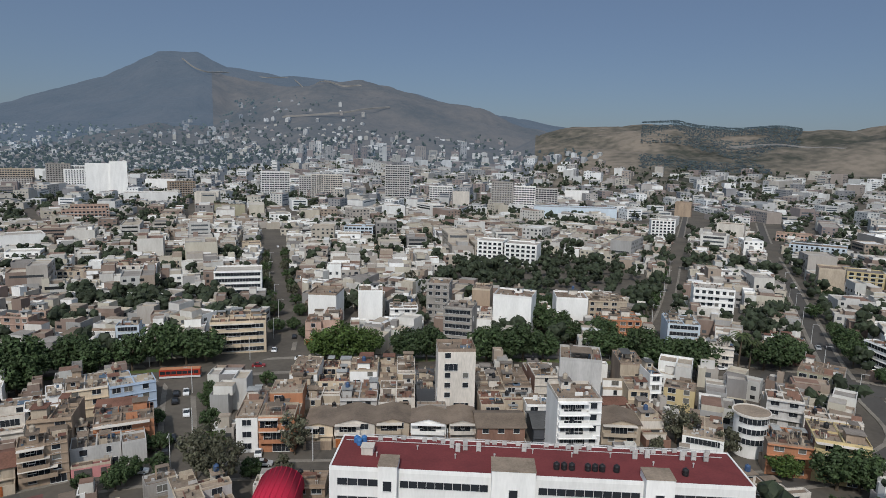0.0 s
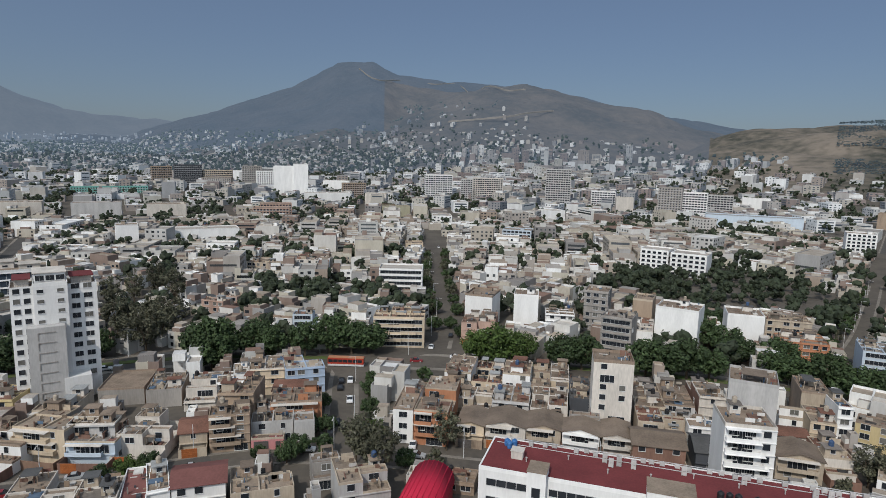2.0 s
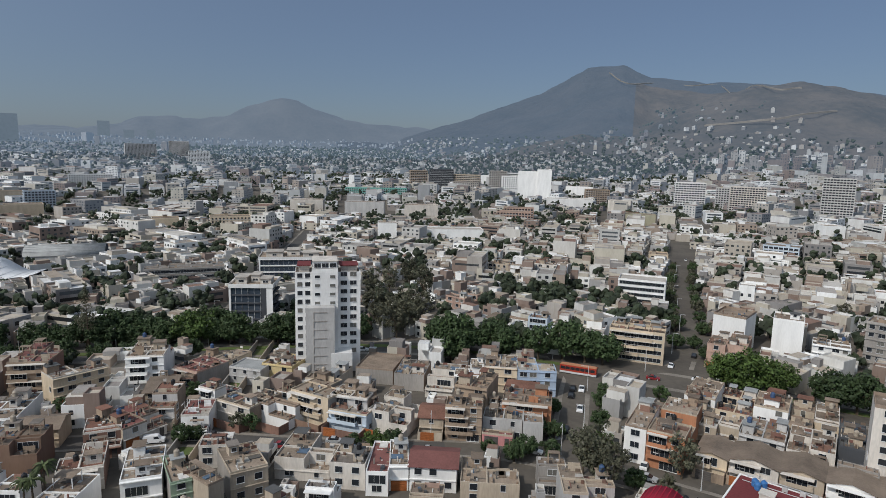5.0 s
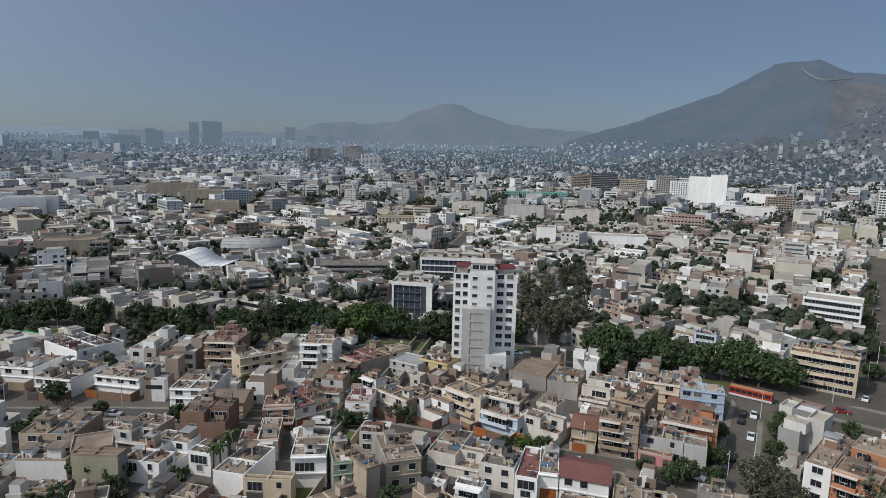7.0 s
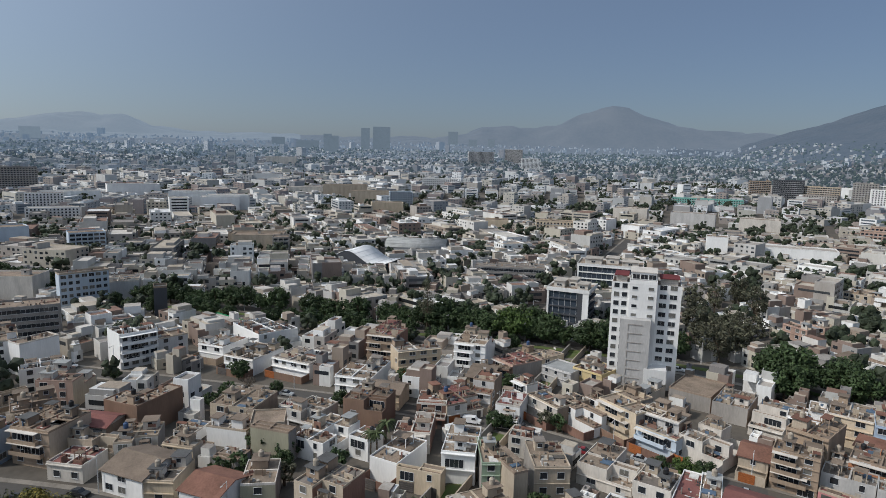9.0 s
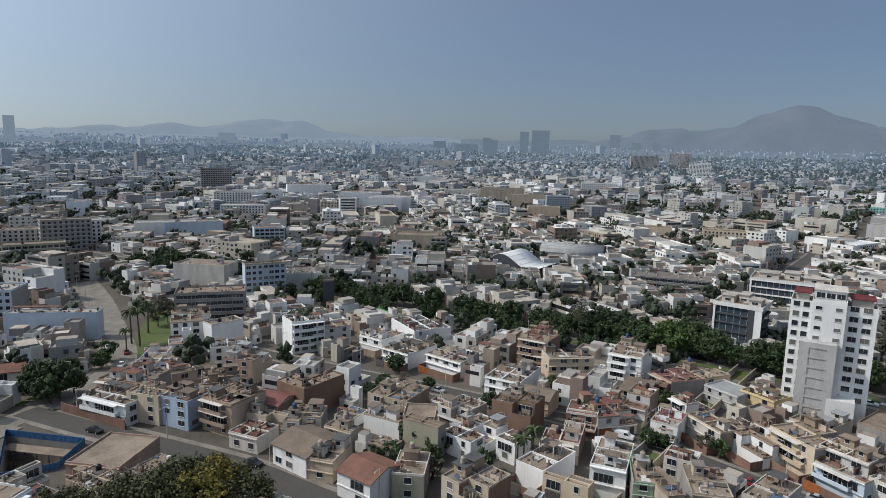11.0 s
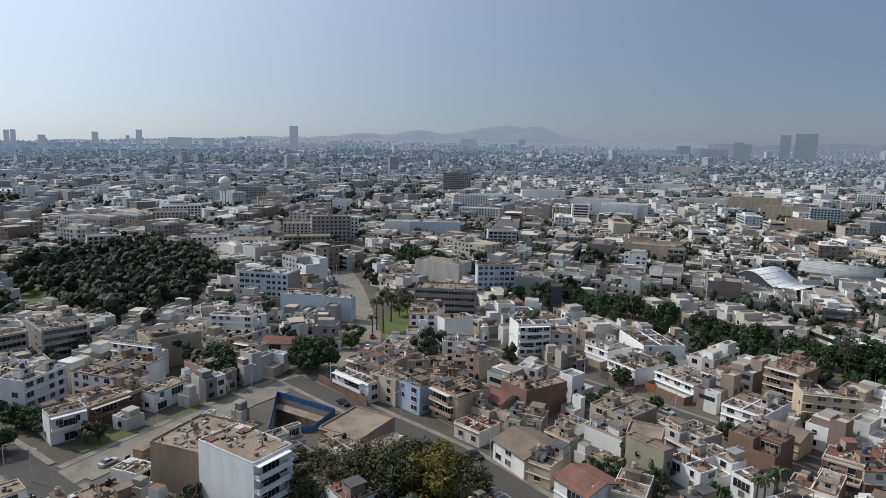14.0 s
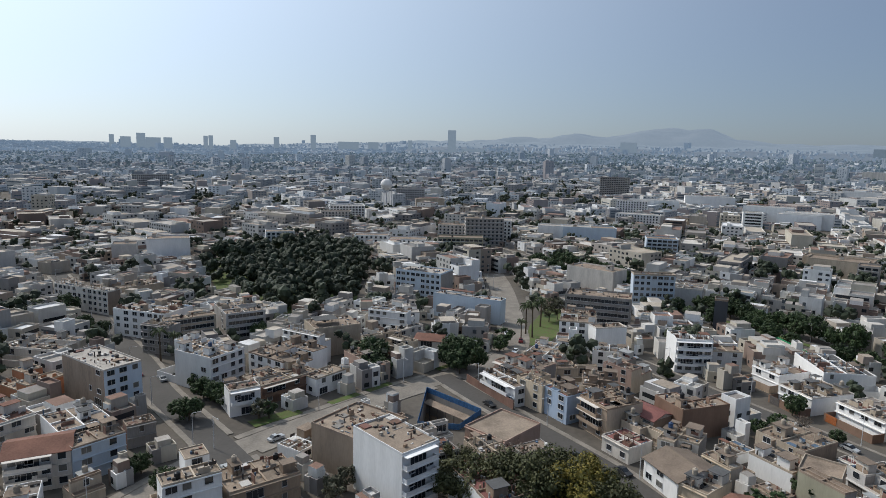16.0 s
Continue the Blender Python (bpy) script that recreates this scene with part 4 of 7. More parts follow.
def framed_office(x, y, deg, w, d, floors, fh, label, stripe):
    """Glazed floors between pale slabs and piers."""
    root = tagged(new("office_building"), label, "office building")
    root.matrix_basis = pose(x, y, 0, 0, 0, deg)
    take(x, y, radians(deg), 0, w, 0, d)
    h = floors * fh
    part("core", boxes("core", [(0.9, w - 0.9, 0.9, d - 0.9, 0, h)], WALL["dark"]), root, label="black inner walls behind the glass")
    for k in range(floors):
        z = k * fh
        for a, b, c, e in ((0.5, w - 0.5, 0.55, 0.85), (0.5, w - 0.5, d - 0.85, d - 0.55)):
            part("glazing", boxes("glazing", [(a, b, c, e, z + 0.6, z + fh)], M_GLASS3), root)
        for a, b in ((0.55, 0.85), (w - 0.85, w - 0.55)):
            part("glazing", boxes("glazing", [(a, b, 0.85, d - 0.85, z + 0.6, z + fh)], M_GLASS), root)
        part("floor_band", boxes("floor_band", [(0, w, 0, d, z, z + 0.6)], WALL["dark" if stripe else "white"]), root)
        for j in range(1, int(w / 2.4)):
            part("mullion", boxes("mullion", [(-0.05, 0.05, 0.4, 0.55, z + 0.6, z + fh)], M_FRAME), root, pose(j * w / int(w / 2.4), 0, 0))
    part("pier", boxes("pier", [(w - 2.4, w + 0.05, -0.15, 0.5, 0, h)], WALL["white"]), root)
    part("pier", boxes("pier", [(-0.05, 0.7, -0.15, 0.5, 0, h)], WALL["white"]), root)
    if stripe:
        part("stripe", boxes("stripe", [(w - 4.4, w - 2.4, -0.2, 0.5, 0, h + 0.6)], WALL["dark"]), root, label="black vertical stripe")
    part("roof_slab", boxes("roof_slab", [(-0.3, w + 0.3, -0.3, d + 0.3, h, h + 0.7)], WALL["white"]), root)
    part("parapet", boxes("parapet", parapet(-0.3, w + 0.3, -0.3, d + 0.3, h + 0.7, h + 1.6, 0.2), WALL["white"]), root)
    part("roof", boxes("roof", [(-0.1, w + 0.1, -0.1, d + 0.1, h + 0.7, h + 0.8)], ROOF["dust"]), root)
    for a, b, c, e, q in ((0.1, 0.36, 0.25, 0.75, 2.6), (0.42, 0.62, 0.45, 0.9, 3.0), (0.68, 0.93, 0.2, 0.6, 2.3)):
        part("roof_room", boxes("roof_room", [(a * w, b * w, c * d, e * d, h + 0.8, h + 0.8 + q)], WALL["offwhite"]), root)
        part("room_roof", boxes("room_roof", [(a * w - 0.3, b * w + 0.3, c * d - 0.6, e * d + 0.2, h + 0.8 + q, h + 1.0 + q)], ROOF["pale"]), root)
        window(root, (a + b) / 2 * w, c * d, h + 1.4, 2.0, 1.0, 0, 0)
    return root


def sphere_tank(x, y, z, rad):
    root = tagged(new("water_tower"), "white spherical water tower on tall steel legs", "water tower")
    z0 = level(x, y)
    root.matrix_basis = pose(x, y, z0)
    zc = z - z0
    part("tank", lathe("tank", [(max(0.05, rad * math.cos(a)), zc + rad * math.sin(a)) for a in np.linspace(-1.57, 1.57, 17)], 24, WALL["white"]), root, label="white painted steel sphere")
    part("walkway", lathe("walkway", [(rad + 0.1, zc - 0.2), (rad + 1.0, zc - 0.2), (rad + 1.0, zc + 0.1), (rad - 0.1, zc + 0.1)], 24, M_FRAME), root)
    for k in range(6):
        a = k * math.pi / 3
        v, f = [], []
        foot, top = Vector((rad * 0.95 * math.cos(a), rad * 0.95 * math.sin(a), 0)), Vector((rad * 0.8 * math.cos(a), rad * 0.8 * math.sin(a), zc - rad * 0.45))
        limb(v, f, foot, top, 0.4, 0.35, 8)
        part("leg", mesh_of("leg", v, f, M_FRAME), root)
    part("riser_pipe", lathe("riser_pipe", [(0.8, 0), (0.8, zc - rad * 0.95)], 10, M_FRAME), root)
    return root


def limb(v, f, a, b, ra, rb, seg=7):
    """A tapered round bar between two points."""
    d = (b - a).normalized()
    u = d.orthogonal().normalized()
    w = d.cross(u)
    o = len(v)
    for p, r in ((a, ra), (b, rb)):
        v += [p + (u * math.cos(2 * math.pi * k / seg) + w * math.sin(2 * math.pi * k / seg)) * r for k in range(seg)]
    f += [(o + k, o + (k + 1) % seg, o + seg + (k + 1) % seg, o + seg + k) for k in range(seg)]


def hill_road(rays):
    """A pale dirt track cut into a slope, as bearings and elevations fitted to the camera's view."""
    pts = []
    for az, el in rays:
        r, c, q = 1300.0, math.cos(radians(az)), math.sin(radians(az))
        while r < 3400 and level(r * c, r * q) < EYE + r * math.tan(radians(el)):
            r += 10
        pts.append((r * c, r * q))
    tagged(new("track", mesh_of("track", *ribbon(smooth_line(pts, 10), 1.2, -2.0, 2.5), M_TRACK)), "pale dirt track across the bare hillside", "track", kind="structure")


# pale dirt with a slight bluish glow painted in as haze
M_TRACK = haze_glow(mat("pale_dirt", (0.20, 0.18, 0.16), 0.95, 0.3, 0.02), (0.33, 0.42, 0.52), 0.10)
white_tower(-150.1, 127.0, 47.8)
red_roof_block(-19.8, 106.8, -3.0)
arched_shed(-366.0, 99.0, 45.0, 31.0, 27.0, 3.0, 8.5, 'dark', 'sheet', 'white hall under a swooping sheet metal roof', True)
arched_shed(-382.4, 179.1, 149.7, 22.0, 42.2, 6.0, 5.0, 'lightgrey', 'metal', 'grey sports hall under a ribbed barrel roof')
arched_shed(-35.0, 100.9, 2.6, 8.9, 17.0, 4.5, 3.8, 'red', 'redsheet', 'bright red inflated barrel roof beside the office', False, 'red')
hill_road([(112.25, 6.92), (111.29, 6.24), (110.12, 5.95), (108.87, 6.03), (107.52, 6.02)])
hill_road([(107.52, 6.02), (105.68, 5.79), (103.34, 5.72), (99.97, 5.59), (97.52, 5.49)])
hill_road([(104.33, 2.55), (101.45, 2.8), (98.51, 3.14), (95.03, 3.64)])
hill_road([(66.03, 0.82), (63.56, 1.04), (60.77, 0.92), (57.76, 0.8), (55.65, 1.01)])
framed_office(-212.0, 146.0, 40.7, 17.0, 16.0, 5, 3.3, "modern office block of black glass and white frames", True)
framed_office(-268.0, 203.0, 46.7, 33.0, 20.0, 4, 3.4, "white office block with wide glazed strips and roof rooms", False)
sphere_tank(-626.0, -355.6, 33.0, 6.6)


# ---- the green alley between garden walls ----
def garden_wall(a, b, h, col, t=0.2):
    a, b = Vector(a), Vector(b)
    d = b - a
    w = new("garden_wall", boxes("garden_wall", [(0, d.length, -t / 2, t / 2, -0.3, h), (0, d.length, -t / 2 - 0.04, t / 2 + 0.04, h, h + 0.08)], WALL[col]))
    w.matrix_basis = pose(a.x, a.y, 0, 0, 0, math.degrees(math.atan2(d.y, d.x)))
    return tagged(w, f"{WORDS[col]} garden wall along a lane", "wall", "lane walls")


for a, b in (((-182, 140), (-143, 92)), ((-133, 80), (-106, 48))):
    lawn([a, ((a[0] + b[0]) / 2, (a[1] + b[1]) / 2), b], 2.0, 0, 0.08)
    d = (Vector(b) - Vector(a)).normalized()
    nrm = Vector((-d.y, d.x))
    for s, col, h in ((2.9, "beige", 2.6), (-2.9, "grey", 2.4)):
        garden_wall(Vector(a) + nrm * s, Vector(b) + nrm * s, h, col)
    take(a[0], a[1], math.atan2(d.y, d.x), 0, (Vector(b) - Vector(a)).length, -3.2, 3.2, 0.0)


garden_wall((-176.5, -70.5), (-162.5, -50.5), 2.6, "brick")


# ---- the building pit with its blue hoarding ----
PIT = [(-163, -78), (-155.5, -57.5), (-143.5, -59), (-140, -69.5)]
M_HOARD = mat("blue_sheet_hoarding", (0.06, 0.165, 0.34), 0.7, 0.4, 1.2)


def dig(pts, depth):
    g = scene.objects["ground"].data
    bm = bmesh.new()
    bm.from_mesh(g)
    for (x0, y0), (x1, y1) in zip(pts, pts[1:] + pts[:1]):
        near = [f for f in bm.faces if f.calc_center_median().xy.length < 260 and (f.calc_center_median().xy - Vector((-150, -66))).length < 60]
        geom = near + list({e for f in near for e in f.edges}) + list({v for f in near for v in f.verts})
        bmesh.ops.bisect_plane(bm, geom=geom, plane_co=(x0, y0, 0), plane_no=(y1 - y0, x0 - x1, 0))
    c = Vector((sum(p[0] for p in pts) / len(pts), sum(p[1] for p in pts) / len(pts)))
    gone = []
    for f in bm.faces:
        q = f.calc_center_median().xy
        if (q - c).length < 30 and all(((x1 - x0) * (q.y - y0) - (y1 - y0) * (q.x - x0)) * ((x1 - x0) * (c.y - y0) - (y1 - y0) * (c.x - x0)) > 0 for (x0, y0), (x1, y1) in zip(pts, pts[1:] + pts[:1])):
            gone.append(f)
    bmesh.ops.delete(bm, geom=gone, context="FACES")
    bm.to_mesh(g)
    bm.free()
    n = len(pts)
    root = tagged(new("building_pit"), "deep earth building pit with concrete retaining walls", "building pit")
    part("pit_floor", mesh_of("pit_floor", [(x, y, -depth) for x, y in pts], [tuple(range(n))], M_EARTH), root)
    for i in range(n):
        (x0, y0), (x1, y1) = pts[i], pts[(i + 1) % n]
        part("retaining_wall", mesh_of("retaining_wall", [(x0, y0, -depth), (x1, y1, -depth), (x1, y1, 0.1), (x0, y0, 0.1)], [(0, 1, 2, 3)], WALL["grey"]), root)
        a, b = Vector((x0, y0)), Vector((x1, y1))
        d = b - a
        k = int(d.length / 2.4)
        fence = tagged(new("hoarding"), "blue corrugated sheet hoarding round the building pit", "hoarding", "hoardings")
        fence.matrix_basis = pose(a.x, a.y, 0, 0, 0, math.degrees(math.atan2(d.y, d.x)))
        for j in range(k):
            L = d.length / k
            part("panel", boxes("panel", [(0.03, L - 0.03, -0.03, 0.03, 0.05, 1.7)] + [(L * m / 6 - 0.04, L * m / 6 + 0.04, -0.07, -0.03, 0.1, 1.65) for m in range(1, 6)], M_HOARD), fence, pose(j * L, 0, 0))
    shelter = tagged(new("site_shelter"), "long open site shelter with a grey sheet roof", "shelter")
    shelter.matrix_basis = pose(-160.5, -76, -depth + 0.0, 0, 0, 70)
    part("roof", boxes("roof", [(0, 17, -3.2, 0.2, depth - 1.0, depth - 0.9)], ROOF["concrete"]), shelter)
    for j in range(6):
        part("post", boxes("post", [(-0.1, 0.1, -0.1, 0.1, 0, depth - 1.0)], M_STEEL), shelter, pose(0.3 + j * 3.2, -3.0, 0))
    heap = lathe("earth_heap", [(3.2, 0), (2.6, 0.5), (1.7, 1.1), (0.8, 1.5), (0.1, 1.6)], 12, M_EARTH)
    e = tagged(new("earth_heap", heap), "heap of dug brown earth in the pit", "earth heap")
    e.matrix_basis = pose(-148, -65, -depth)


dig(PIT, 6.5)
take(-163, -80, radians(20), 0, 27, 0, 20)


# ---- vehicles and street lamps ----
M_TYRE = mat("tyre_rubber", (0.02, 0.02, 0.02), 0.9, 0.2)
WHEEL = None


def extrude(name, prof, half, material, top=None):
    """A side outline swept across the width; the upper corners lean in by top."""
    v, f, n = [], [], len(prof)
    zmax = max(p[1] for p in prof)
    for s in (-1, 1):
        v += [(x, s * (half - (top or 0) * (z / zmax) ** 2), z) for x, z in prof]
    f = [tuple(range(n))[::-1], tuple(range(n, 2 * n))] + [(i, (i + 1) % n, n + (i + 1) % n, n + i) for i in range(n)]
    return mesh_of(name, v, f, material)


def car_kind(name, col, van=False):
    root = tagged(new("car"), f"{name} {'panel van' if van else 'saloon car'} parked on the street", "van" if van else "car", "parked cars")
    paint = mat("car_paint_" + name.replace(" ", "_"), col, 0.3, 0.1, 1, spec=0.6)
    L = 4.9 if van else 4.3
    if van:
        body = [(-L / 2, 0.3), (L / 2, 0.3), (L / 2, 0.95), (L / 2 - 0.9, 1.15), (L / 2 - 1.5, 1.9), (-L / 2 + 0.1, 1.95), (-L / 2, 1.7)]
        glass = [(L / 2 - 1.05, 1.2), (L / 2 - 1.52, 1.8), (L / 2 - 2.4, 1.8), (L / 2 - 2.4, 1.2)]
    else:
        body = [(-L / 2, 0.3), (L / 2, 0.3), (L / 2, 0.72), (L / 2 - 1.1, 0.92), (-L / 2 + 0.7, 0.98), (-L / 2, 0.85)]
        glass = [(L / 2 - 1.15, 0.92), (L / 2 - 1.9, 1.42), (-L / 2 + 1.2, 1.42), (-L / 2 + 0.55, 0.97)]
    part("body", extrude("body", body, 0.88, paint, 0.06), root)
    part("cabin_glass", extrude("cabin_glass", glass, 0.89 if van else 0.78, M_GLASS, 0.02 if van else 0.1), root)
    if not van:
        part("car_roof", boxes("car_roof", [(-L / 2 + 1.3, L / 2 - 2.0, -0.66, 0.66, 1.41, 1.46)], paint), root)
    wheel = lathe("wheel", [(0.31, -0.11), (0.32, 0.0), (0.31, 0.11), (0.15, 0.12)], 12, M_TYRE)
    rim = lathe("rim", [(0.2, 0.0), (0.2, 0.12), (0.06, 0.135), (0.02, 0.14)], 10, M_FRAME)
    for sx in (-1, 1):
        for sy in (-1, 1):
            w = part("wheel", wheel, root, pose(sx * L * 0.31, sy * 0.78, 0.32, 90))
            part("rim", rim, w, pose(0, 0, -0.13 if sy > 0 else 0.0))
    return root


CARS = {"white": car_kind("white", (0.75, 0.75, 0.75)), "black": car_kind("black", (0.02, 0.02, 0.022)), "silver": car_kind("silver grey", (0.38, 0.39, 0.40)), "red": car_kind("dark red", (0.22, 0.02, 0.025)), "van": car_kind("white", (0.75, 0.75, 0.75), True)}
placed = set()


def car(kind, x, y, deg):
    m = pose(x, y, level(x, y) + 0.12, 0, 0, deg)
    if kind not in placed:
        placed.add(kind)
        CARS[kind].matrix_basis = m
        return CARS[kind]
    return copy_thing(CARS[kind], m)


for kind, x, y, deg in (("black", -76.5, 173.6, 112), ("black", -74.6, 168.2, 112), ("black", -65.5, 145.3, 112), ("white", -42.4, 139.2, 100), ("white", -68, 190.5, 15), ("white", 96.4, 207, -5), ("white", 101, 203, -5), ("van", 124.1, 187, -20), ("black", 127, 192, -20),
                        ("black", -162, -57.5, 58), ("white", -212, -66, 0), ("white", -141, -139.3, 65), ("silver", -178, 33, 50), ("silver", -168, 45, 55), ("van", -141, 75, 50), ("black", -82, 193, 12), ("red", -60, 199, 16), ("black", -56, 232, 100)):
    car(kind, x, y, deg)
crand = random.Random(12)
for line, width, pave, _ in STREETS:
    for a, b in zip(line[::2], line[1::2]):
        if crand.random() < 0.28 and a.length < 520:
            d = (b - a).normalized()
            p = a + Vector((-d.y, d.x)) * (width / 2 - 1.2) * crand.choice((-1, 1))
            car(crand.choice(("white", "black", "silver", "silver", "red", "white")), p.x, p.y, math.degrees(math.atan2(d.y, d.x)))

bus = tagged(new("bus"), "red city bus with white lower band on the avenue", "bus")
bus.matrix_basis = pose(-81, 187.6, 0.12, 0, 0, 13)
M_BUSRED, M_BUSWHITE = mat("bus_red", (0.36, 0.045, 0.025), 0.35, 0.15, 1), mat("bus_white", (0.6, 0.6, 0.6), 0.35, 0.2, 1)
part("body", boxes("body", [(-6, 6, -1.25, 1.25, 1.0, 3.0)], M_BUSRED), bus)
part("skirt", boxes("skirt", [(-5.98, 5.98, -1.24, 1.24, 0.35, 1.0)], M_BUSWHITE), bus)
part("roof", boxes("roof", [(-5.9, 5.9, -1.15, 1.15, 3.0, 3.12)], WALL["orange"]), bus)
for j in range(7):
    for s in (-1, 1):
        part("side_window", boxes("side_window", [(-0.72, 0.72, -0.02, 0.02, 0, 0.95)], M_GLASS), bus, pose(-5.0 + j * 1.62, s * 1.26, 1.6))
part("windscreen", boxes("windscreen", [(5.99, 6.03, -1.1, 1.1, 1.3, 2.8)], M_GLASS), bus)
for sx in (-3.6, 3.6):
    for sy in (-1.05, 1.05):
        part("wheel", lathe("wheel", [(0.48, -0.14), (0.5, 0.0), (0.48, 0.14), (0.25, 0.15)], 14, M_TYRE), bus, pose(sx, sy, 0.5, 90))

LAMP = tagged(new("street_lamp"), "tall grey street lamp with a curved arm", "street lamp", "street lamps")
part("pole", lathe("pole", [(0.11, 0), (0.09, 4), (0.06, 8.2)], 8, M_FRAME), LAMP)
part("arm", boxes("arm", [(0, 1.8, -0.035, 0.035, 8.1, 8.18)], M_FRAME), LAMP)
part("lamp_head", boxes("lamp_head", [(1.5, 2.2, -0.12, 0.12, 8.02, 8.14)], WALL["lightgrey"]), LAMP)
first = True
for line, width, pave, _ in STREETS:
    run = 15.0
    for a, b in zip(line, line[1:]):
        d = b - a
        while run < d.length:
            p = a + d * (run / d.length)
            n = Vector((-d.y, d.x)).normalized()
            run += 31.0
            if p.length > 420:
                continue
            q = p + n * (width / 2 + 0.5)
            m = pose(q.x, q.y, 0, 0, 0, math.degrees(math.atan2(-n.y, -n.x)))
            if first:
                LAMP.matrix_basis, first = m, False
            else:
                copy_thing(LAMP, m)
        run -= d.length


# ---- houses round the near streets ----
house(-47.8, 139.6, 6.9, 5.0, 26.0, 3, "white", "dust", "lm", 360, 2.93, 0.5)
house(-42.6, 140.2, 5.5, 8.4, 24.0, 3, "orange", "dust", "b", 361, 2.93, 0.5)
house(84.7, 133.3, -20.2, 11.1, 12.0, 4, "yellow", "dust", "b", 340, 2.42, 0.5)
house(78.8, 141.1, -15.1, 9.4, 13.0, 2, "orange", "brown", "b", 341, 3.05, 0.5)
house(85.8, 156.9, -21.5, 8.8, 12.0, 4, "lightgrey", "concrete", "m", 342, 2.48, 0.5)
house(108.2, 182.8, -36.1, 11.9, 12.0, 3, "olive", "concrete", "m", 343, 2.97, 0.5)
house(59.1, 143.7, -21.9, 9.3, 13.0, 2, "white", "dust", "w", 344, 2.75, 0.5)
house(40.9, 148.8, -2.7, 9.6, 9.0, 2, "beige", "brown", "Vb", 345, 2.75, 0.5)
house(59.6, 170.7, 3.9, 3.6, 8.0, 4, "white", "concrete", "m", 346, 2.62, 0.5)
house(52.2, 165.8, -4.5, 5.8, 12.0, 3, "cream", "dust", "m", 347, 2.57, 0.5)
house(63.9, 171.1, -24.1, 8.3, 12.0, 3, "yellow", "dust", "", 348, 2.37, 0.5)
house(-266.2, 16.8, 30.2, 19.7, 6.0, 1, "emerald", "pale", "nc", 349, 3.10, 0.5)
house(-172.7, -63.8, 56.5, 15.8, 9.0, 2, "white", "brown", "b", 320, 2.85, 0.5)
house(-168.6, -51.7, 62.7, 10.1, 9.0, 3, "cream", "dust", "m", 321, 2.50, 0.5)
house(-164.9, -42.5, 55.9, 9.4, 9.0, 3, "blue", "maroon", "m", 322, 2.50, 0.5)
house(-160.5, -31.5, 51.5, 10.5, 12.0, 3, "tan", "dust", "b", 323, 2.83, 0.5)
house(-165.5, -21.2, 57.4, 10.2, 8.0, 2, "offwhite", "maroon", "T", 324, 2.75, 0.5)
house(-149.5, -23.4, 55.9, 8.6, 8.0, 1, "offwhite", "maroon", "", 325, 3.70, 0.5)
house(-139.5, -12.3, 43.6, 11.1, 12.0, 2, "white", "brown", "T", 326, 2.55, 0.5)
house(-131.7, -4.5, 62.9, 6.3, 10.0, 2, "cream", "dust", "", 327, 2.35, 0.5)
house(-124.0, 2.0, 44.0, 9.1, 10.0, 2, "white", "tile", "T", 328, 2.85, 0.5)
house(-120.8, 13.0, 73.2, 6.8, 10.0, 2, "olive", "dust", "", 329, 2.85, 0.5)
house(-163.1, -6.0, 133.9, 15.0, 11.0, 3, "brown", "dust", "n", 330, 2.70, 0.5)
house(-192.7, -31.3, 67.3, 9.9, 12.0, 3, "salmon", "brown", "m", 331, 2.57, 0.5)
house(-157.1, -20.2, 56.3, 11.3, 9.0, 2, "beige", "dust", "s", 332, 2.55, 0.5)
house(-150.8, -10.7, 77.6, 8.8, 10.0, 2, "offwhite", "dust", "s", 333, 2.55, 0.5)
house(-116.4, 54.6, 56.6, 7.5, 14.0, 2, "white", "dust", "", 300, 3.55, 0.5)
house(-108.1, 60.2, 68.0, 4.0, 12.0, 3, "green", "dust", "m", 301, 2.37, 0.5)
house(-101.3, 64.0, 89.6, 3.3, 14.0, 3, "beige", "concrete", "n", 302, 2.50, 0.5)
house(-103.2, 70.1, 68.0, 7.7, 12.0, 2, "beige", "dust", "", 303, 3.35, 0.5)
house(-144.4, 59.8, 59.8, 8.0, 12.0, 2, "brick", "tile", "sg", 304, 2.55, 0.5)
house(-142.5, 68.3, 93.7, 11.3, 13.0, 2, "offwhite", "maroon", "sg", 305, 2.55, 0.5)
house(-137.0, 79.0, 45.8, 6.7, 13.0, 2, "white", "maroon", "s", 306, 2.65, 0.5)
house(-161.8, 52.5, 50.0, 9.4, 9.0, 2, "cream", "brown", "T", 307, 2.35, 0.5)
house(-154.2, 9.2, 51.8, 10.7, 9.0, 2, "white", "dust", "n", 308, 2.25, 0.5)
house(-145.4, 18.2, 75.7, 8.0, 8.0, 3, "olive", "concrete", "nc", 309, 2.37, 0.5)
house(-140.6, 27.2, 38.4, 8.9, 15.0, 2, "white", "dust", "r", 310, 2.35, 0.5)
house(-141.6, 92.7, 8.9, 11.9, 12.0, 2, "offwhite", "brown", "f", 200, 2.60, 0.5)
house(-133.4, 98.2, 8.9, 12.2, 14.0, 2, "white", "brown", "sbf", 201, 2.60, 0.5)
house(-126.9, 105.5, 6.9, 12.8, 13.0, 3, "cream", "dust", "bf", 202, 2.60, 0.5)
house(-114.1, 107.2, 16.7, 10.8, 9.0, 2, "sky", "grey", "bf", 203, 2.60, 0.5)
house(-116.3, 109.8, 21.4, 10.5, 8.0, 3, "lightgrey", "concrete", "r", 204, 2.60, 0.5)
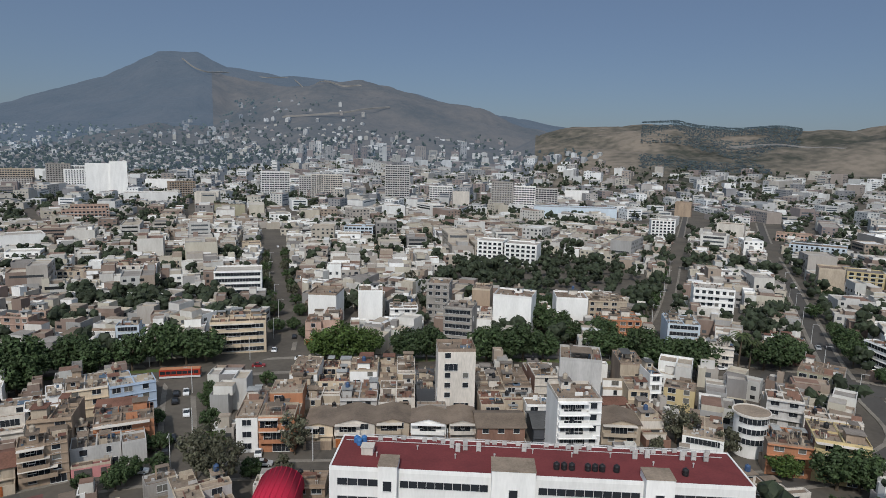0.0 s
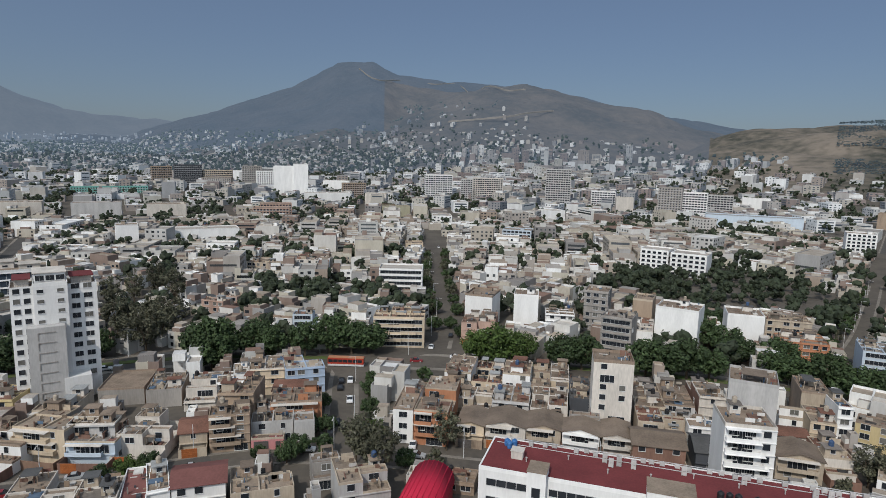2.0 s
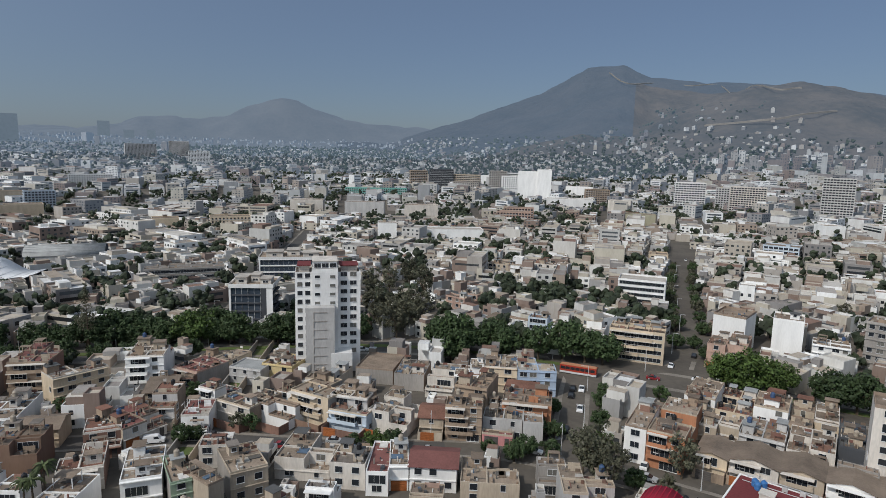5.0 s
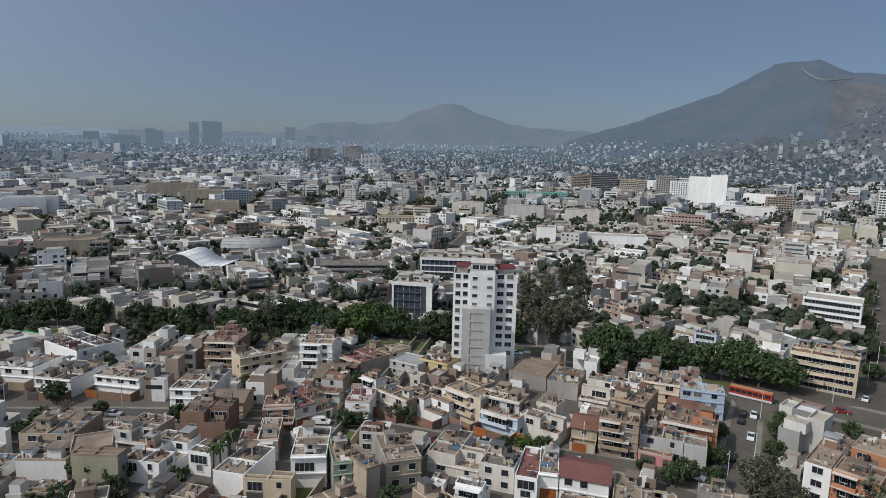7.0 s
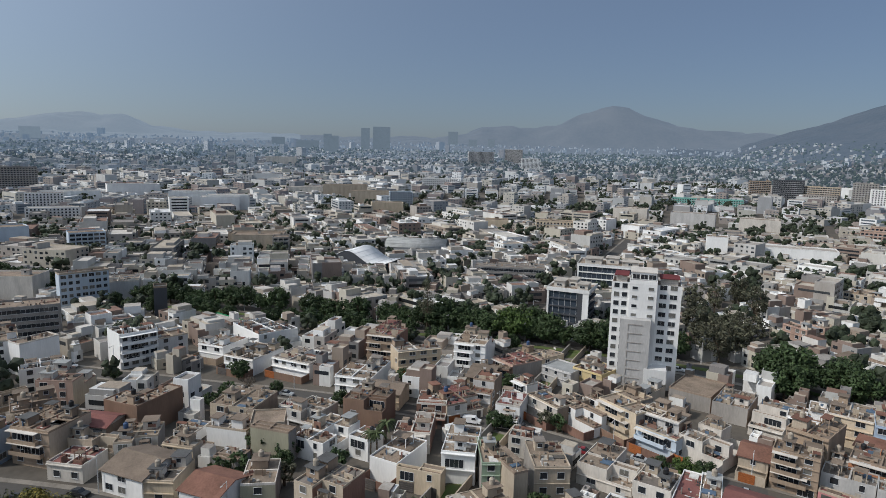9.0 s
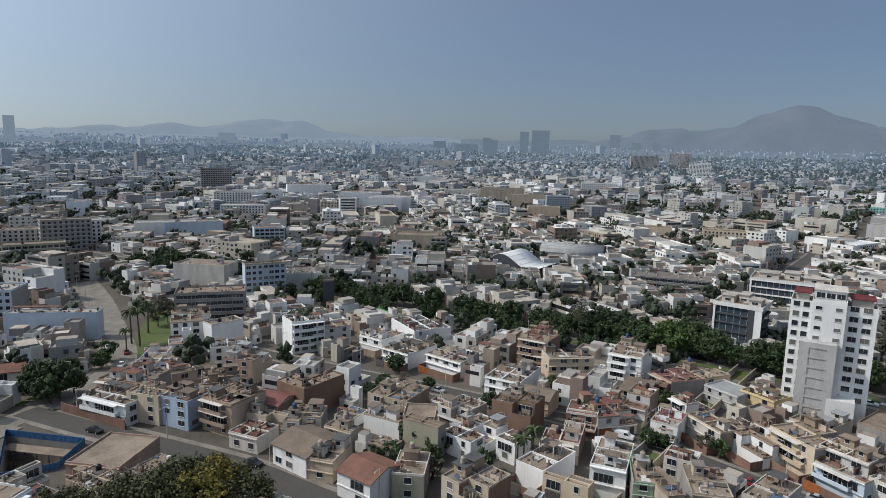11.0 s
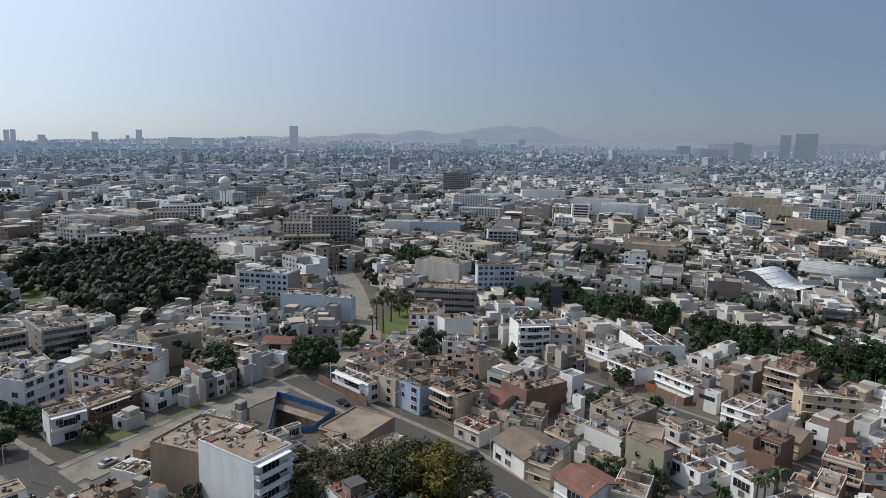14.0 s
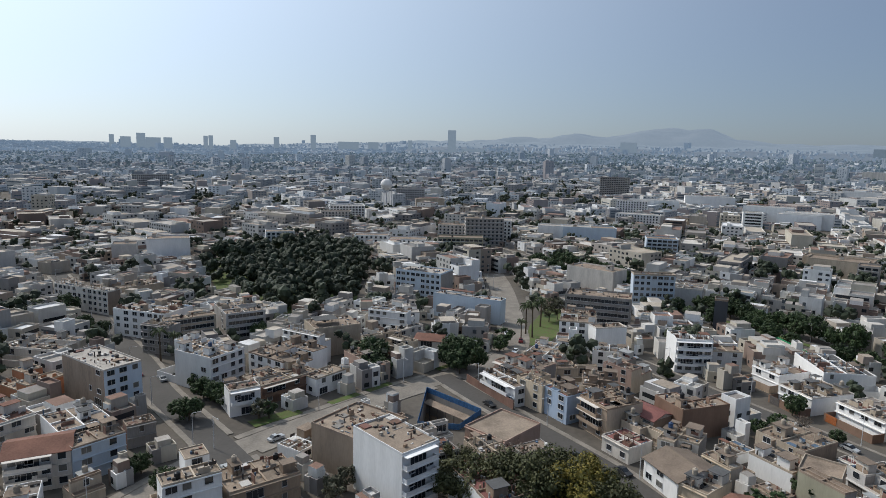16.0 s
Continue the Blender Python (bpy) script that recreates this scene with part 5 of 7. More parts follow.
house(-105.6, 112.9, 16.5, 10.9, 15.0, 2, "offwhite", "concrete", "sbf", 205, 2.75, 0.5)
house(-93.6, 119.0, 31.0, 6.2, 9.0, 2, "beige", "tile", "Tf", 206, 2.50, 0.5)
house(-87.0, 121.1, 29.4, 9.2, 11.0, 4, "tan", "brown", "b", 207, 2.25, 0.5)
house(-80.5, 128.5, 27.0, 10.0, 13.0, 2, "lightgrey", "grey", "", 208, 2.55, 0.5)
house(-78.5, 125.2, 24.9, 7.6, 4.5, 1, "pink", "maroon", "G", 209, 2.70, 0.5)
house(-71.1, 132.5, 29.0, 5.0, 10.0, 2, "lightgrey", "concrete", "n", 210, 2.55, 0.5)
house(-79.9, 136.7, 25.3, 12.9, 10.0, 3, "orange", "brown", "b", 211, 2.37, 0.5)
house(-176.3, 110.0, 14.9, 11.7, 11.0, 2, "cream", "dust", "m", 212, 2.55, 0.5)
house(-161.7, 110.7, 21.1, 10.8, 9.0, 2, "lightgrey", "metal", "c", 213, 2.35, 0.5)
house(-155.8, 118.4, 20.7, 10.4, 11.0, 2, "yellow", "dust", "m", 214, 2.55, 0.5)
house(-132.4, 135.8, 25.6, 12.0, 15.0, 2, "grey", "concrete", "nc", 215, 2.25, 0.5)
house(-119.1, 138.6, 28.4, 9.2, 14.0, 2, "grey", "concrete", "n", 216, 2.35, 0.5)
house(-108.0, 139.8, 25.5, 8.2, 16.0, 2, "offwhite", "dust", "s", 217, 2.55, 0.5)
house(-103.6, 148.3, 31.8, 8.8, 16.0, 2, "white", "dust", "w", 218, 2.65, 0.5)
house(-97.1, 154.8, 28.8, 9.9, 12.0, 3, "cream", "dust", "m", 219, 2.57, 0.5)
house(-87.4, 158.3, 33.4, 11.4, 12.0, 3, "blue", "pale", "mr", 220, 2.57, 0.5)
house(-152.6, 94.5, 9.8, 6.2, 10.0, 2, "white", "maroon", "b", 221, 2.75, 0.5)
house(-172.5, 98.9, 8.2, 10.2, 12.0, 2, "salmon", "maroon", "b", 222, 2.75, 0.5)
house(-78.7, 97.1, 32.4, 10.0, 9.0, 2, "white", "maroon", "Tm", 223, 2.85, 0.5)
house(-92.7, 87.2, 30.9, 7.7, 14.0, 2, "offwhite", "grey", "", 224, 2.75, 0.5)
house(-84.6, 89.8, 34.8, 4.7, 14.0, 2, "white", "maroon", "s", 225, 2.55, 0.5)
house(-82.0, 94.3, 40.1, 4.1, 12.0, 2, "white", "dust", "g", 226, 2.75, 0.5)
house(-67.4, 99.7, 32.7, 12.2, 11.0, 2, "beige", "dust", "", 227, 2.25, 0.5)
house(-104.9, 82.4, 30.5, 12.2, 13.0, 2, "offwhite", "dust", "s", 228, 2.35, 0.5)
house(-106.6, -144.6, 170.0, 10.3, 22.4, 5, "sky", "pale", "lm", 229, 2.60, 0.5)
house(-71.5, -129.0, 141.1, 12.1, 10.0, 3, "offwhite", "tile", "Tmb", 230, 2.70, 0.5)
house(-80.9, -121.0, 164.7, 11.0, 13.0, 3, "sky", "dust", "m", 231, 2.70, 0.5)
house(-97.2, -125.0, 153.2, 6.5, 8.0, 2, "grey", "brown", "", 232, 2.75, 0.5)
house(-75.6, -88.9, 149.5, 10.6, 13.5, 4, "white", "dust", "lm", 233, 2.62, 0.5)
house(-131.6, -132.6, 174.8, 12.8, 24.5, 4, "white", "concrete", "lm", 234, 2.67, 0.5)
house(-122.0, -116.6, 147.5, 8.3, 17.1, 2, "white", "brown", "b", 235, 3.55, 0.5)
house(-132.0, -114.3, 160.8, 17.5, 11.0, 2, "brown", "dust", "b", 236, 2.75, 0.5)
house(-144.7, -105.0, 166.5, 11.6, 11.0, 2, "white", "dust", "", 237, 2.55, 0.5)
house(-100.6, -53.1, 157.3, 9.7, 16.4, 5, "white", "dust", "b", 238, 2.74, 0.5)
house(-85.7, -82.8, 150.9, 14.7, 10.0, 2, "tan", "dust", "", 239, 2.75, 0.5)
house(-103.3, -171.4, 175.6, 10.5, 17.2, 2, "orange", "dust", "", 240, 2.55, 0.5)
house(-86.5, 149.5, 20.9, 8.8, 6, 2, "orange", "tile", "trf", 7, 2.5, 0.5)
house(-91.8, 131.8, 18.0, 8.9, 13, 4, "tan", "brown", "p", 10, 2.5, 0.5)
house(-130.9, 114.1, 22.4, 9.0, 13, 3, "cream", "brown", "bmf", 14, 2.5, 0.5)
house(-32.6, 144.6, 3.2, 6.7, 10, 2, "cream", "brown", "Vfb", 23, 2.5, 0.5)
house(-25.8, 146.2, 3.2, 10.0, 10, 2, "offwhite", "brown", "Vbf", 24, 2.5, 0.5)
house(-15.7, 147.5, 3.2, 8.4, 10, 2, "beige", "brown", "Vbf", 25, 2.5, 0.5)
house(-7.0, 148.0, -1.0, 8.9, 8, 2, "white", "brown", "Vbf", 26, 2.5, 0.5)
house(2.6, 148.2, 3.2, 6.8, 9.5, 2, "offwhite", "brown", "Vfb", 27, 2.5, 0.5)
house(9.5, 146.0, 3.2, 11.9, 10, 2, "brick", "brown", "Tf", 28, 2.5, 0.5)
house(23.5, 146.4, 3.2, 6.9, 10, 2, "dark", "dark", "T", 29, 2.5, 0.5)
house(26.9, 135.5, 3.6, 10.2, 11, 6, "white", "concrete", "mb", 30)
house(51.5, 149.7, 3.1, 6.3, 13, 2, "offwhite", "tile", "sf", 32, 2.5, 0.5)
house(75.5, 135.8, -13.8, 9.6, 6, 3, "orange", "brown", "m", 34, 2.5, 0.5)
house(-43.0, 169.1, 3.9, 7.9, 19, 3, "white", "concrete", "s", 36, 2.5, 0.5)
house(-35.6, 173.1, 3.8, 9.1, 19, 2, "cream", "tile", "", 37, 2.5, 0.5)
house(-26.5, 176.3, 4.0, 8.1, 19, 3, "white", "concrete", "m", 38, 2.5, 0.5)
house(-18.1, 175.7, 3.8, 5.4, 19, 2, "beige", "concrete", "", 39, 2.5, 0.5)
house(-12.7, 178.4, 3.9, 5.5, 19, 2, "cream", "concrete", "s", 40, 2.5, 0.5)
house(-6.6, 169.1, 3.7, 5.7, 17.5, 2, "dark", "dark", "n", 41, 2.5, 0.5)
house(-0.6, 160.7, 4.4, 10.1, 9, 7, "offwhite", "concrete", "", 42)
house(10.9, 169.6, 3.7, 7.9, 19, 2, "beige", "concrete", "", 43, 2.5, 0.5)
house(18.9, 170.1, 3.7, 7.9, 19, 2, "lightgrey", "brown", "s", 44, 2.5, 0.5)
house(27.7, 175.3, 3.9, 6.9, 19, 3, "offwhite", "concrete", "", 45, 2.5, 0.5)
house(32.6, 164.8, -10.2, 11.2, 12, 6, "lightgrey", "concrete", "nr", 46)
house(47.2, 173.4, -3.5, 7.1, 3.5, 3, "white", "maroon", "sf", 47, 2.5, 0.5)
house(54.0, 180.9, -3.7, 7.1, 13, 4, "beige", "concrete", "n", 48, 2.5, 0.5)
house(92.7, 151.3, -22.8, 12.9, 8.5, 3, "offwhite", "concrete", "", 55, 2.5, 0.5)
house(-36.1, 160.5, 3.6, 9.0, 9, 2, "beige", "concrete", "sf", 56, 2.5, 0.5)
house(-26.8, 161.1, 3.6, 10.0, 12.5, 2, "lightgrey", "concrete", "f", 57, 2.5, 0.5)
house(-16.2, 159.0, 3.5, 9.8, 16.5, 2, "offwhite", "concrete", "s", 58, 2.5, 0.5)
house(-5.8, 155.9, 3.4, 7.7, 4.5, 2, "grey", "concrete", "", 59, 2.5, 0.5)
house(11.2, 159.2, 3.5, 11.9, 10.5, 2, "beige", "tile", "s", 61, 2.5, 0.5)
house(23.4, 159.9, 3.5, 8.0, 10.5, 2, "white", "concrete", "", 62, 2.5, 0.5)
house(44.6, 162.4, 3.5, 6.6, 5.5, 2, "offwhite", "tile", "T", 63, 2.5, 0.5)
house(-106.0, 285.5, 14.8, 21.4, 14, 5, "white", "pale", "wmc", 64)
house(-79.8, 209.6, 14.8, 18.7, 16, 4, "cream", "brown", "wmb", 65)
house(-111.0, 207.0, 16.0, 7.4, 11, 4, "sky", "grey", "wm", 66, 2.5, 0.5)
house(-122.7, 209.8, 4.9, 9.6, 3.5, 3, "white", "concrete", "mbf", 67, 2.5, 0.5)
house(-133.7, 213.7, -5.4, 10.8, 6, 2, "salmon", "brown", "tf", 68, 2.5, 0.5)
house(-53.8, 246.5, -3.9, 11.5, 14, 5, "white", "concrete", "n", 69)
house(-34.5, 252.8, 6.3, 10.0, 12, 5, "white", "concrete", "n", 70)
house(-6.5, 258.7, -7.1, 9.6, 12, 6, "grey", "concrete", "m", 71)
house(0.7, 229.5, -12.5, 11.0, 11, 5, "grey", "grey", "wm", 72)
house(12.9, 262.4, -10.2, 7.7, 12, 5, "tan", "concrete", "n", 73)
house(20.1, 240.4, -16.4, 15.1, 13, 6, "white", "concrete", "n", 74)
house(9.9, 238.5, -4.7, 9.7, 19, 3, "white", "pale", "n", 75, 2.5, 0.5)
house(46.6, 249.1, -3.0, 12.7, 13, 5, "white", "concrete", "n", 76)
house(62.7, 261.7, -1.3, 16.3, 15, 4, "beige", "concrete", "m", 77, 2.5, 0.5)
house(62.6, 240.8, -3.7, 16.2, 15, 3, "orange", "concrete", "mf", 78, 2.5, 0.5)
house(84.7, 228.0, -10.3, 11.6, 15, 4, "sky", "grey", "wm", 79, 2.5, 0.5)
house(112.8, 275.9, -17.4, 17.2, 14, 5, "white", "pale", "mb", 80)
house(203.7, 334.8, -24.6, 12.3, 14, 5, "beige", "concrete", "n", 81)
house(228.6, 349.4, -25.7, 18.1, 14, 4, "yellow", "grey", "m", 82, 2.5, 0.5)
house(115.3, 221.3, -24.0, 16.5, 16, 2, "white", "grey", "wf", 83, 2.5, 0.5)
house(89.9, 210.0, -16.0, 10.8, 17, 3, "offwhite", "concrete", "m", 84, 2.5, 0.5)
house(148.4, 213.2, -85.2, 12.6, 15, 4, "white", "grey", "wm", 85, 2.5, 0.5)
house(-193.3, 308.5, 7.3, 16.0, 13, 3, "beige", "concrete", "m", 86, 2.5, 0.5)
house(-174.5, 326.7, 7.6, 19.9, 13, 3, "offwhite", "concrete", "m", 87, 2.5, 0.5)
house(-162.5, 224.2, -3.2, 10.8, 15, 3, "salmon", "concrete", "m", 88, 2.5, 0.5)
house(22.6, 410.6, -17.3, 17.1, 16, 5, "white", "pale", "wm", 89)
house(39.6, 400.5, -18.5, 20.9, 16, 5, "white", "pale", "wm", 90)
house(-50.6, 226.5, 5.1, 12.5, 18.5, 3, "salmon", "concrete", "sf", 91, 2.5, 0.5)
house(-21.2, 250.7, 5.6, 11.6, 15, 3, "white", "concrete", "mf", 92, 2.5, 0.5)
house(-178.6, 87.5, 49.0, 10.5, 15.5, 4, "white", "concrete", "mb", 95, 2.5, 0.5)
house(-167.4, 91.0, 48.6, 9.5, 6, 2, "brick", "brown", "", 96, 2.5, 0.5)
house(-197.8, 63.9, 48.9, 10.6, 19, 4, "tan", "maroon", "mb", 100, 2.5, 0.5)
house(-182.6, 69.5, 87.1, 14.7, 8.5, 3, "cream", "concrete", "mf", 101, 2.5, 0.5)
house(-234.8, 24.5, 18.9, 19.7, 19, 3, "white", "dark", "nr", 102, 2.5, 0.5)
house(-221.9, 11.6, 44.2, 10.6, 13, 2, "white", "concrete", "mf", 103, 2.5, 0.5)
house(-206.6, 18.5, 41.3, 11.7, 15.5, 2, "white", "brown", "mf", 104, 2.5, 0.5)
house(-199.0, 32.4, 40.2, 14.7, 19, 2, "white", "grey", "mf", 105, 2.5, 0.5)
house(-175.6, 46.7, 50.3, 11.4, 17.5, 2, "white", "concrete", "m", 106, 2.5, 0.5)
house(-123.8, 40.7, 36.8, 7.1, 13, 2, "white", "concrete", "nf", 108, 2.5, 0.5)
house(-117.1, 44.5, 47.1, 9.9, 3.5, 2, "cream", "concrete", "G", 109, 2.5, 0.5)
house(-143.3, 18.1, 48.1, 10.0, 3.5, 3, "olive", "concrete", "nf", 115, 2.5, 0.5)
house(-166.7, 11.0, 51.3, 12.4, 13, 2, "beige", "concrete", "", 118, 2.5, 0.5)
house(-150.1, 78.7, 44.6, 6.3, 11.5, 3, "lightgrey", "tile", "sf", 121, 2.5, 0.5)
house(-161.2, 83.3, 47.6, 7.6, 9, 2, "beige", "brown", "t", 125, 2.5, 0.5)
house(-244.8, -114.9, 88.5, 31.7, 6, 4, "sky", "pale", "n", 126, 2.5, 0.5)
house(-266.4, -145.6, 89.4, 24.4, 14, 5, "sky", "pale", "m", 127)
house(-226.6, -53.9, 101.3, 13.5, 18.5, 4, "white", "concrete", "m", 128, 2.5, 0.5)
house(-222.6, -39.5, 127.4, 12.2, 6, 4, "white", "concrete", "n", 129, 2.5, 0.5)
house(-254.9, -58.8, 95.9, 26.6, 13, 5, "grey", "concrete", "wm", 130)
house(-302.2, -37.7, 109.5, 19.3, 6, 6, "sky", "concrete", "m", 131)
house(-323.4, -74.4, 69.9, 26.9, 14, 5, "offwhite", "concrete", "n", 132)
house(-218.2, -11.9, 110.1, 12, 12, 4, "white", "pale", "mb", 133)
house(-222.3, -0.6, 110.1, 9.8, 12, 3, "lightgrey", "concrete", "m", 187, 2.6, 0.5)
house(-277.2, -1.7, 90.0, 5, 6, 5, "dark", "dark", "nc", 134)
house(-179.3, -62.4, 65.5, 13.9, 13, 3, "salmon", "brown", "b", 135, 2.5, 0.5)
house(-165.4, -32.4, 100.4, 10.2, 18, 3, "tan", "concrete", "b", 139, 2.5, 0.5)
house(-204.1, -36.9, 99.6, 11.7, 14, 3, "white", "brown", "m", 148, 2.5, 0.5)
house(-187.3, -44.7, 120.3, 14.0, 7.5, 2, "beige", "brown", "sf", 151, 2.5, 0.5)
house(-195.7, -58.5, 87.1, 12.0, 19, 2, "white", "concrete", "s", 152, 2.5, 0.5)
house(-185.9, -103.5, 76.6, 10.5, 6, 3, "beige", "brown", "bf", 153, 2.5, 0.5)
house(-194.1, -98.3, 104.5, 10.1, 6, 2, "offwhite", "tile", "t", 154, 2.5, 0.5)
house(-213.8, -118.3, 123.4, 11.0, 15, 3, "white", "pale", "m", 155, 2.5, 0.5)
house(-136.0, -54.4, 71.5, 12.4, 14.5, 2, "salmon", "dust", "c", 156, 2.5, 0.5)
house(-128.4, -51.6, 55.0, 8.9, 6.5, 2, "beige", "brown", "mf", 157, 2.5, 0.5)
house(-111.0, -82.0, 79.3, 15.8, 15.5, 4, "tan", "dust", "n", 160, 2.5, 0.5)
house(-85.2, -131.8, 162.1, 11.3, 13, 3, "white", "dust", "w", 163, 2.5, 0.5)
house(-168.6, -136.3, 84.8, 16.7, 5.5, 4, "white", "concrete", "m", 169, 2.5, 0.5)
house(-173.0, -125.8, 143.4, 16.7, 13, 4, "beige", "concrete", "n", 170, 2.5, 0.5)
house(-149.0, -134.0, 80.3, 15.7, 19, 3, "white", "concrete", "m", 171, 2.5, 0.5)
house(-159.0, -208.2, 97.2, 23.8, 15, 4, "white", "concrete", "m", 172, 2.5, 0.5)
house(-149.5, -181.9, 98.0, 11.7, 5.5, 4, "grey", "concrete", "m", 173, 2.5, 0.5)
house(-155.5, -177.0, 153.0, 17.6, 10, 4, "beige", "concrete", "wm", 174, 2.5, 0.5)
house(-172.8, -165.7, 146.9, 14.7, 19, 4, "lightgrey", "concrete", "wm", 175, 2.5, 0.5)
house(-121.0, -213.3, 105.6, 20.7, 15, 2, "offwhite", "concrete", "f", 176, 2.5, 0.5)
house(-206.3, -124.8, 95.7, 16.4, 7, 4, "white", "concrete", "m", 178, 2.5, 0.5)
house(-176.7, -268.5, 89.4, 34.8, 6, 4, "offwhite", "pale", "m", 179, 2.5, 0.5)
house(-191.1, -243.9, 161.2, 18.8, 13, 3, "beige", "concrete", "n", 180, 2.5, 0.5)
house(-179.9, -110.4, 145.3, 15.2, 5, 3, "beige", "brown", "sb", 183, 2.5, 0.5)
house(-191.7, -108.5, 163.3, 21.1, 5, 2, "offwhite", "brown", "s", 184, 2.5, 0.5)
house(-164.7, -101.1, 152.5, 6.4, 13, 2, "salmon", "brown", "b", 185, 2.5, 0.5)




def drum_house(x, y, rad, floors, fh=2.6):
    """A white house with a round glazed corner and a disc of a roof."""
    root = tagged(new("house"), "white four-storey house with a round glazed corner drum", "house", "row of city buildings")
    root.matrix_basis = pose(x, y, 0)
    h = floors * fh
    part("drum", lathe("drum", [(rad, -0.3), (rad, h)], 32, WALL["white"]), root)
    part("roof_disc", lathe("roof_disc", [(rad, h), (rad + 0.6, h), (rad + 0.6, h + 0.5), (rad + 0.3, h + 0.5), (rad + 0.3, h + 0.25)], 32, WALL["offwhite"]), root)
    part("roof", lathe("roof", [(rad + 0.3, h + 0.2), (rad + 0.3, h + 0.27)], 32, ROOF["dust"]), root)
    for k in range(1, floors):
        for j in range(9):
            a = -150 + j * 15
            part("window", WINDOWS[(1.0, 1.5, 0)], root, pose(rad * math.cos(radians(a)), rad * math.sin(radians(a)), k * fh + 0.8, 0, 0, a - 90))
    take(x, y, 0, -rad, rad, -rad, rad)


drum_house(76.8, 146.6, 3.9, 4)


# ---- larger blocks further off ----
house(-442, 776, 28, 32.6, 22, 14, "white", "pale", "n", 501, 2.84)
house(-417, 786, 29, 19.5, 24, 16, "white", "pale", "n", 502, 2.68)
house(-373, 733, 30, 57.8, 24, 4, "white", "pale", "n", 503, 2.54)
house(-238, 819, 23, 36.6, 16, 12, "white", "concrete", "m", 504, 2.86)
house(-191, 826, 6, 16.2, 16, 11, "lightgrey", "concrete", "m", 505, 2.73)
house(-175, 829, 8, 40.2, 16, 12, "offwhite", "concrete", "m", 506, 2.64)
house(-76, 806, 4, 31.1, 16, 17, "lightgrey", "concrete", "m", 507, 2.82)
house(-530, 839, 34, 27.2, 16, 12, "grey", "concrete", "m", 508, 2.81)
house(-502, 833, 36, 26.6, 16, 10, "white", "concrete", "m", 509, 2.75)
house(-594, 827, 26, 44.5, 18, 5, "grey", "concrete", "wm", 510, 2.77)
house(-671, 956, 28, 74.5, 18, 6, "white", "concrete", "n", 511, 2.57)
house(-332, 542, 28, 34.9, 16, 4, "salmon", "concrete", "m", 512, 2.92)
house(-235, 617, 20, 37.4, 16, 4, "olive", "concrete", "n", 513, 2.83)
house(-19, 810, 4, 29.6, 16, 8, "white", "concrete", "m", 514, 2.79)
house(11, 777, 5, 19.9, 14, 7, "offwhite", "concrete", "n", 515, 2.66)
house(57, 765, -12, 25.9, 15, 12, "grey", "concrete", "m", 516, 2.76)
house(84, 770, -11, 26.9, 15, 10, "white", "concrete", "m", 517, 2.79)
house(114, 789, -10, 27.7, 15, 9, "lightgrey", "concrete", "m", 518, 2.70)
house(166, 867, -10, 32.2, 16, 6, "white", "concrete", "n", 519, 2.67)
house(100, 697, -7, 90.0, 22, 4, "sky", "metal", "nc", 520, 2.87)
house(175, 527, -11, 19.3, 14, 7, "white", "concrete", "m", 521, 2.59)
house(245, 561, -31, 22.4, 14, 5, "offwhite", "concrete", "n", 522, 2.60)
house(255, 459, -34, 36.1, 18, 4, "sky", "concrete", "wm", 523, 2.46)
house(294, 552, -29, 28.6, 16, 2, "salmon", "concrete", "m", 524, 3.12)
house(-136, 421, 20, 12.2, 14, 2, "cream", "concrete", "m", 525, 2.97)
house(-39, 458, 9, 25.4, 15, 3, "white", "concrete", "m", 526, 2.66)
house(-79, 494, -0, 23.0, 15, 4, "sky", "concrete", "m", 527, 2.71)
house(269, 732, -26, 17.8, 14, 6, "tan", "concrete", "n", 528, 2.67)
house(-726, 46, 83, 39.9, 18, 5, "white", "pale", "n", 529, 2.82)
house(-770, 226, 73, 54.9, 18, 6, "beige", "concrete", "n", 530, 2.53)
house(-658, 217, 74, 34.8, 16, 5, "cream", "concrete", "n", 531, 2.48)
house(-719, 260, 76, 28.0, 12, 7, "sky", "concrete", "wm", 532, 2.65)
house(-453, 48, 75, 32.3, 18, 4, "beige", "concrete", "n", 533, 2.61)
house(-432, 72, 76, 10.9, 12, 4, "grey", "concrete", "wm", 534, 2.73)
house(-305, 161, 58, 38.7, 16, 3, "grey", "concrete", "wm", 535, 2.98)
house(-659, 653, 44, 90.0, 12, 3, "teal", "pale", "wm", 536, 2.88)
house(-637, 825, 42, 39.9, 15, 11, "dark", "grey", "wm", 537, 2.85)
house(-679, 827, 47, 29.3, 15, 10, "tan", "concrete", "m", 538, 2.68)
house(-611, 854, 28, 45.9, 15, 8, "beige", "concrete", "m", 539, 2.92)
house(-547, 873, 28, 25.4, 14, 12, "grey", "concrete", "m", 540, 2.64)
house(-533, 896, 30, 25.7, 14, 10, "white", "concrete", "m", 541, 2.84)
house(-328, 361, 44, 14.3, 14, 6, "white", "concrete", "n", 542, 2.54)
house(-299, 385, 41, 44.8, 18, 4, "white", "pale", "n", 543, 2.71)
house(-514, 430, 41, 33.7, 16, 6, "offwhite", "concrete", "n", 544, 2.84)
house(-480, 475, 39, 42.0, 16, 5, "lightgrey", "concrete", "n", 545, 2.95)
house(-428, 512, 36, 35.4, 16, 5, "offwhite", "concrete", "n", 546, 2.62)
house(-340, 569, 30, 31.5, 15, 5, "salmon", "concrete", "m", 547, 2.63)
house(-1296, 800, 61, 44.4, 14, 12, "white", "concrete", "wm", 548, 2.82)
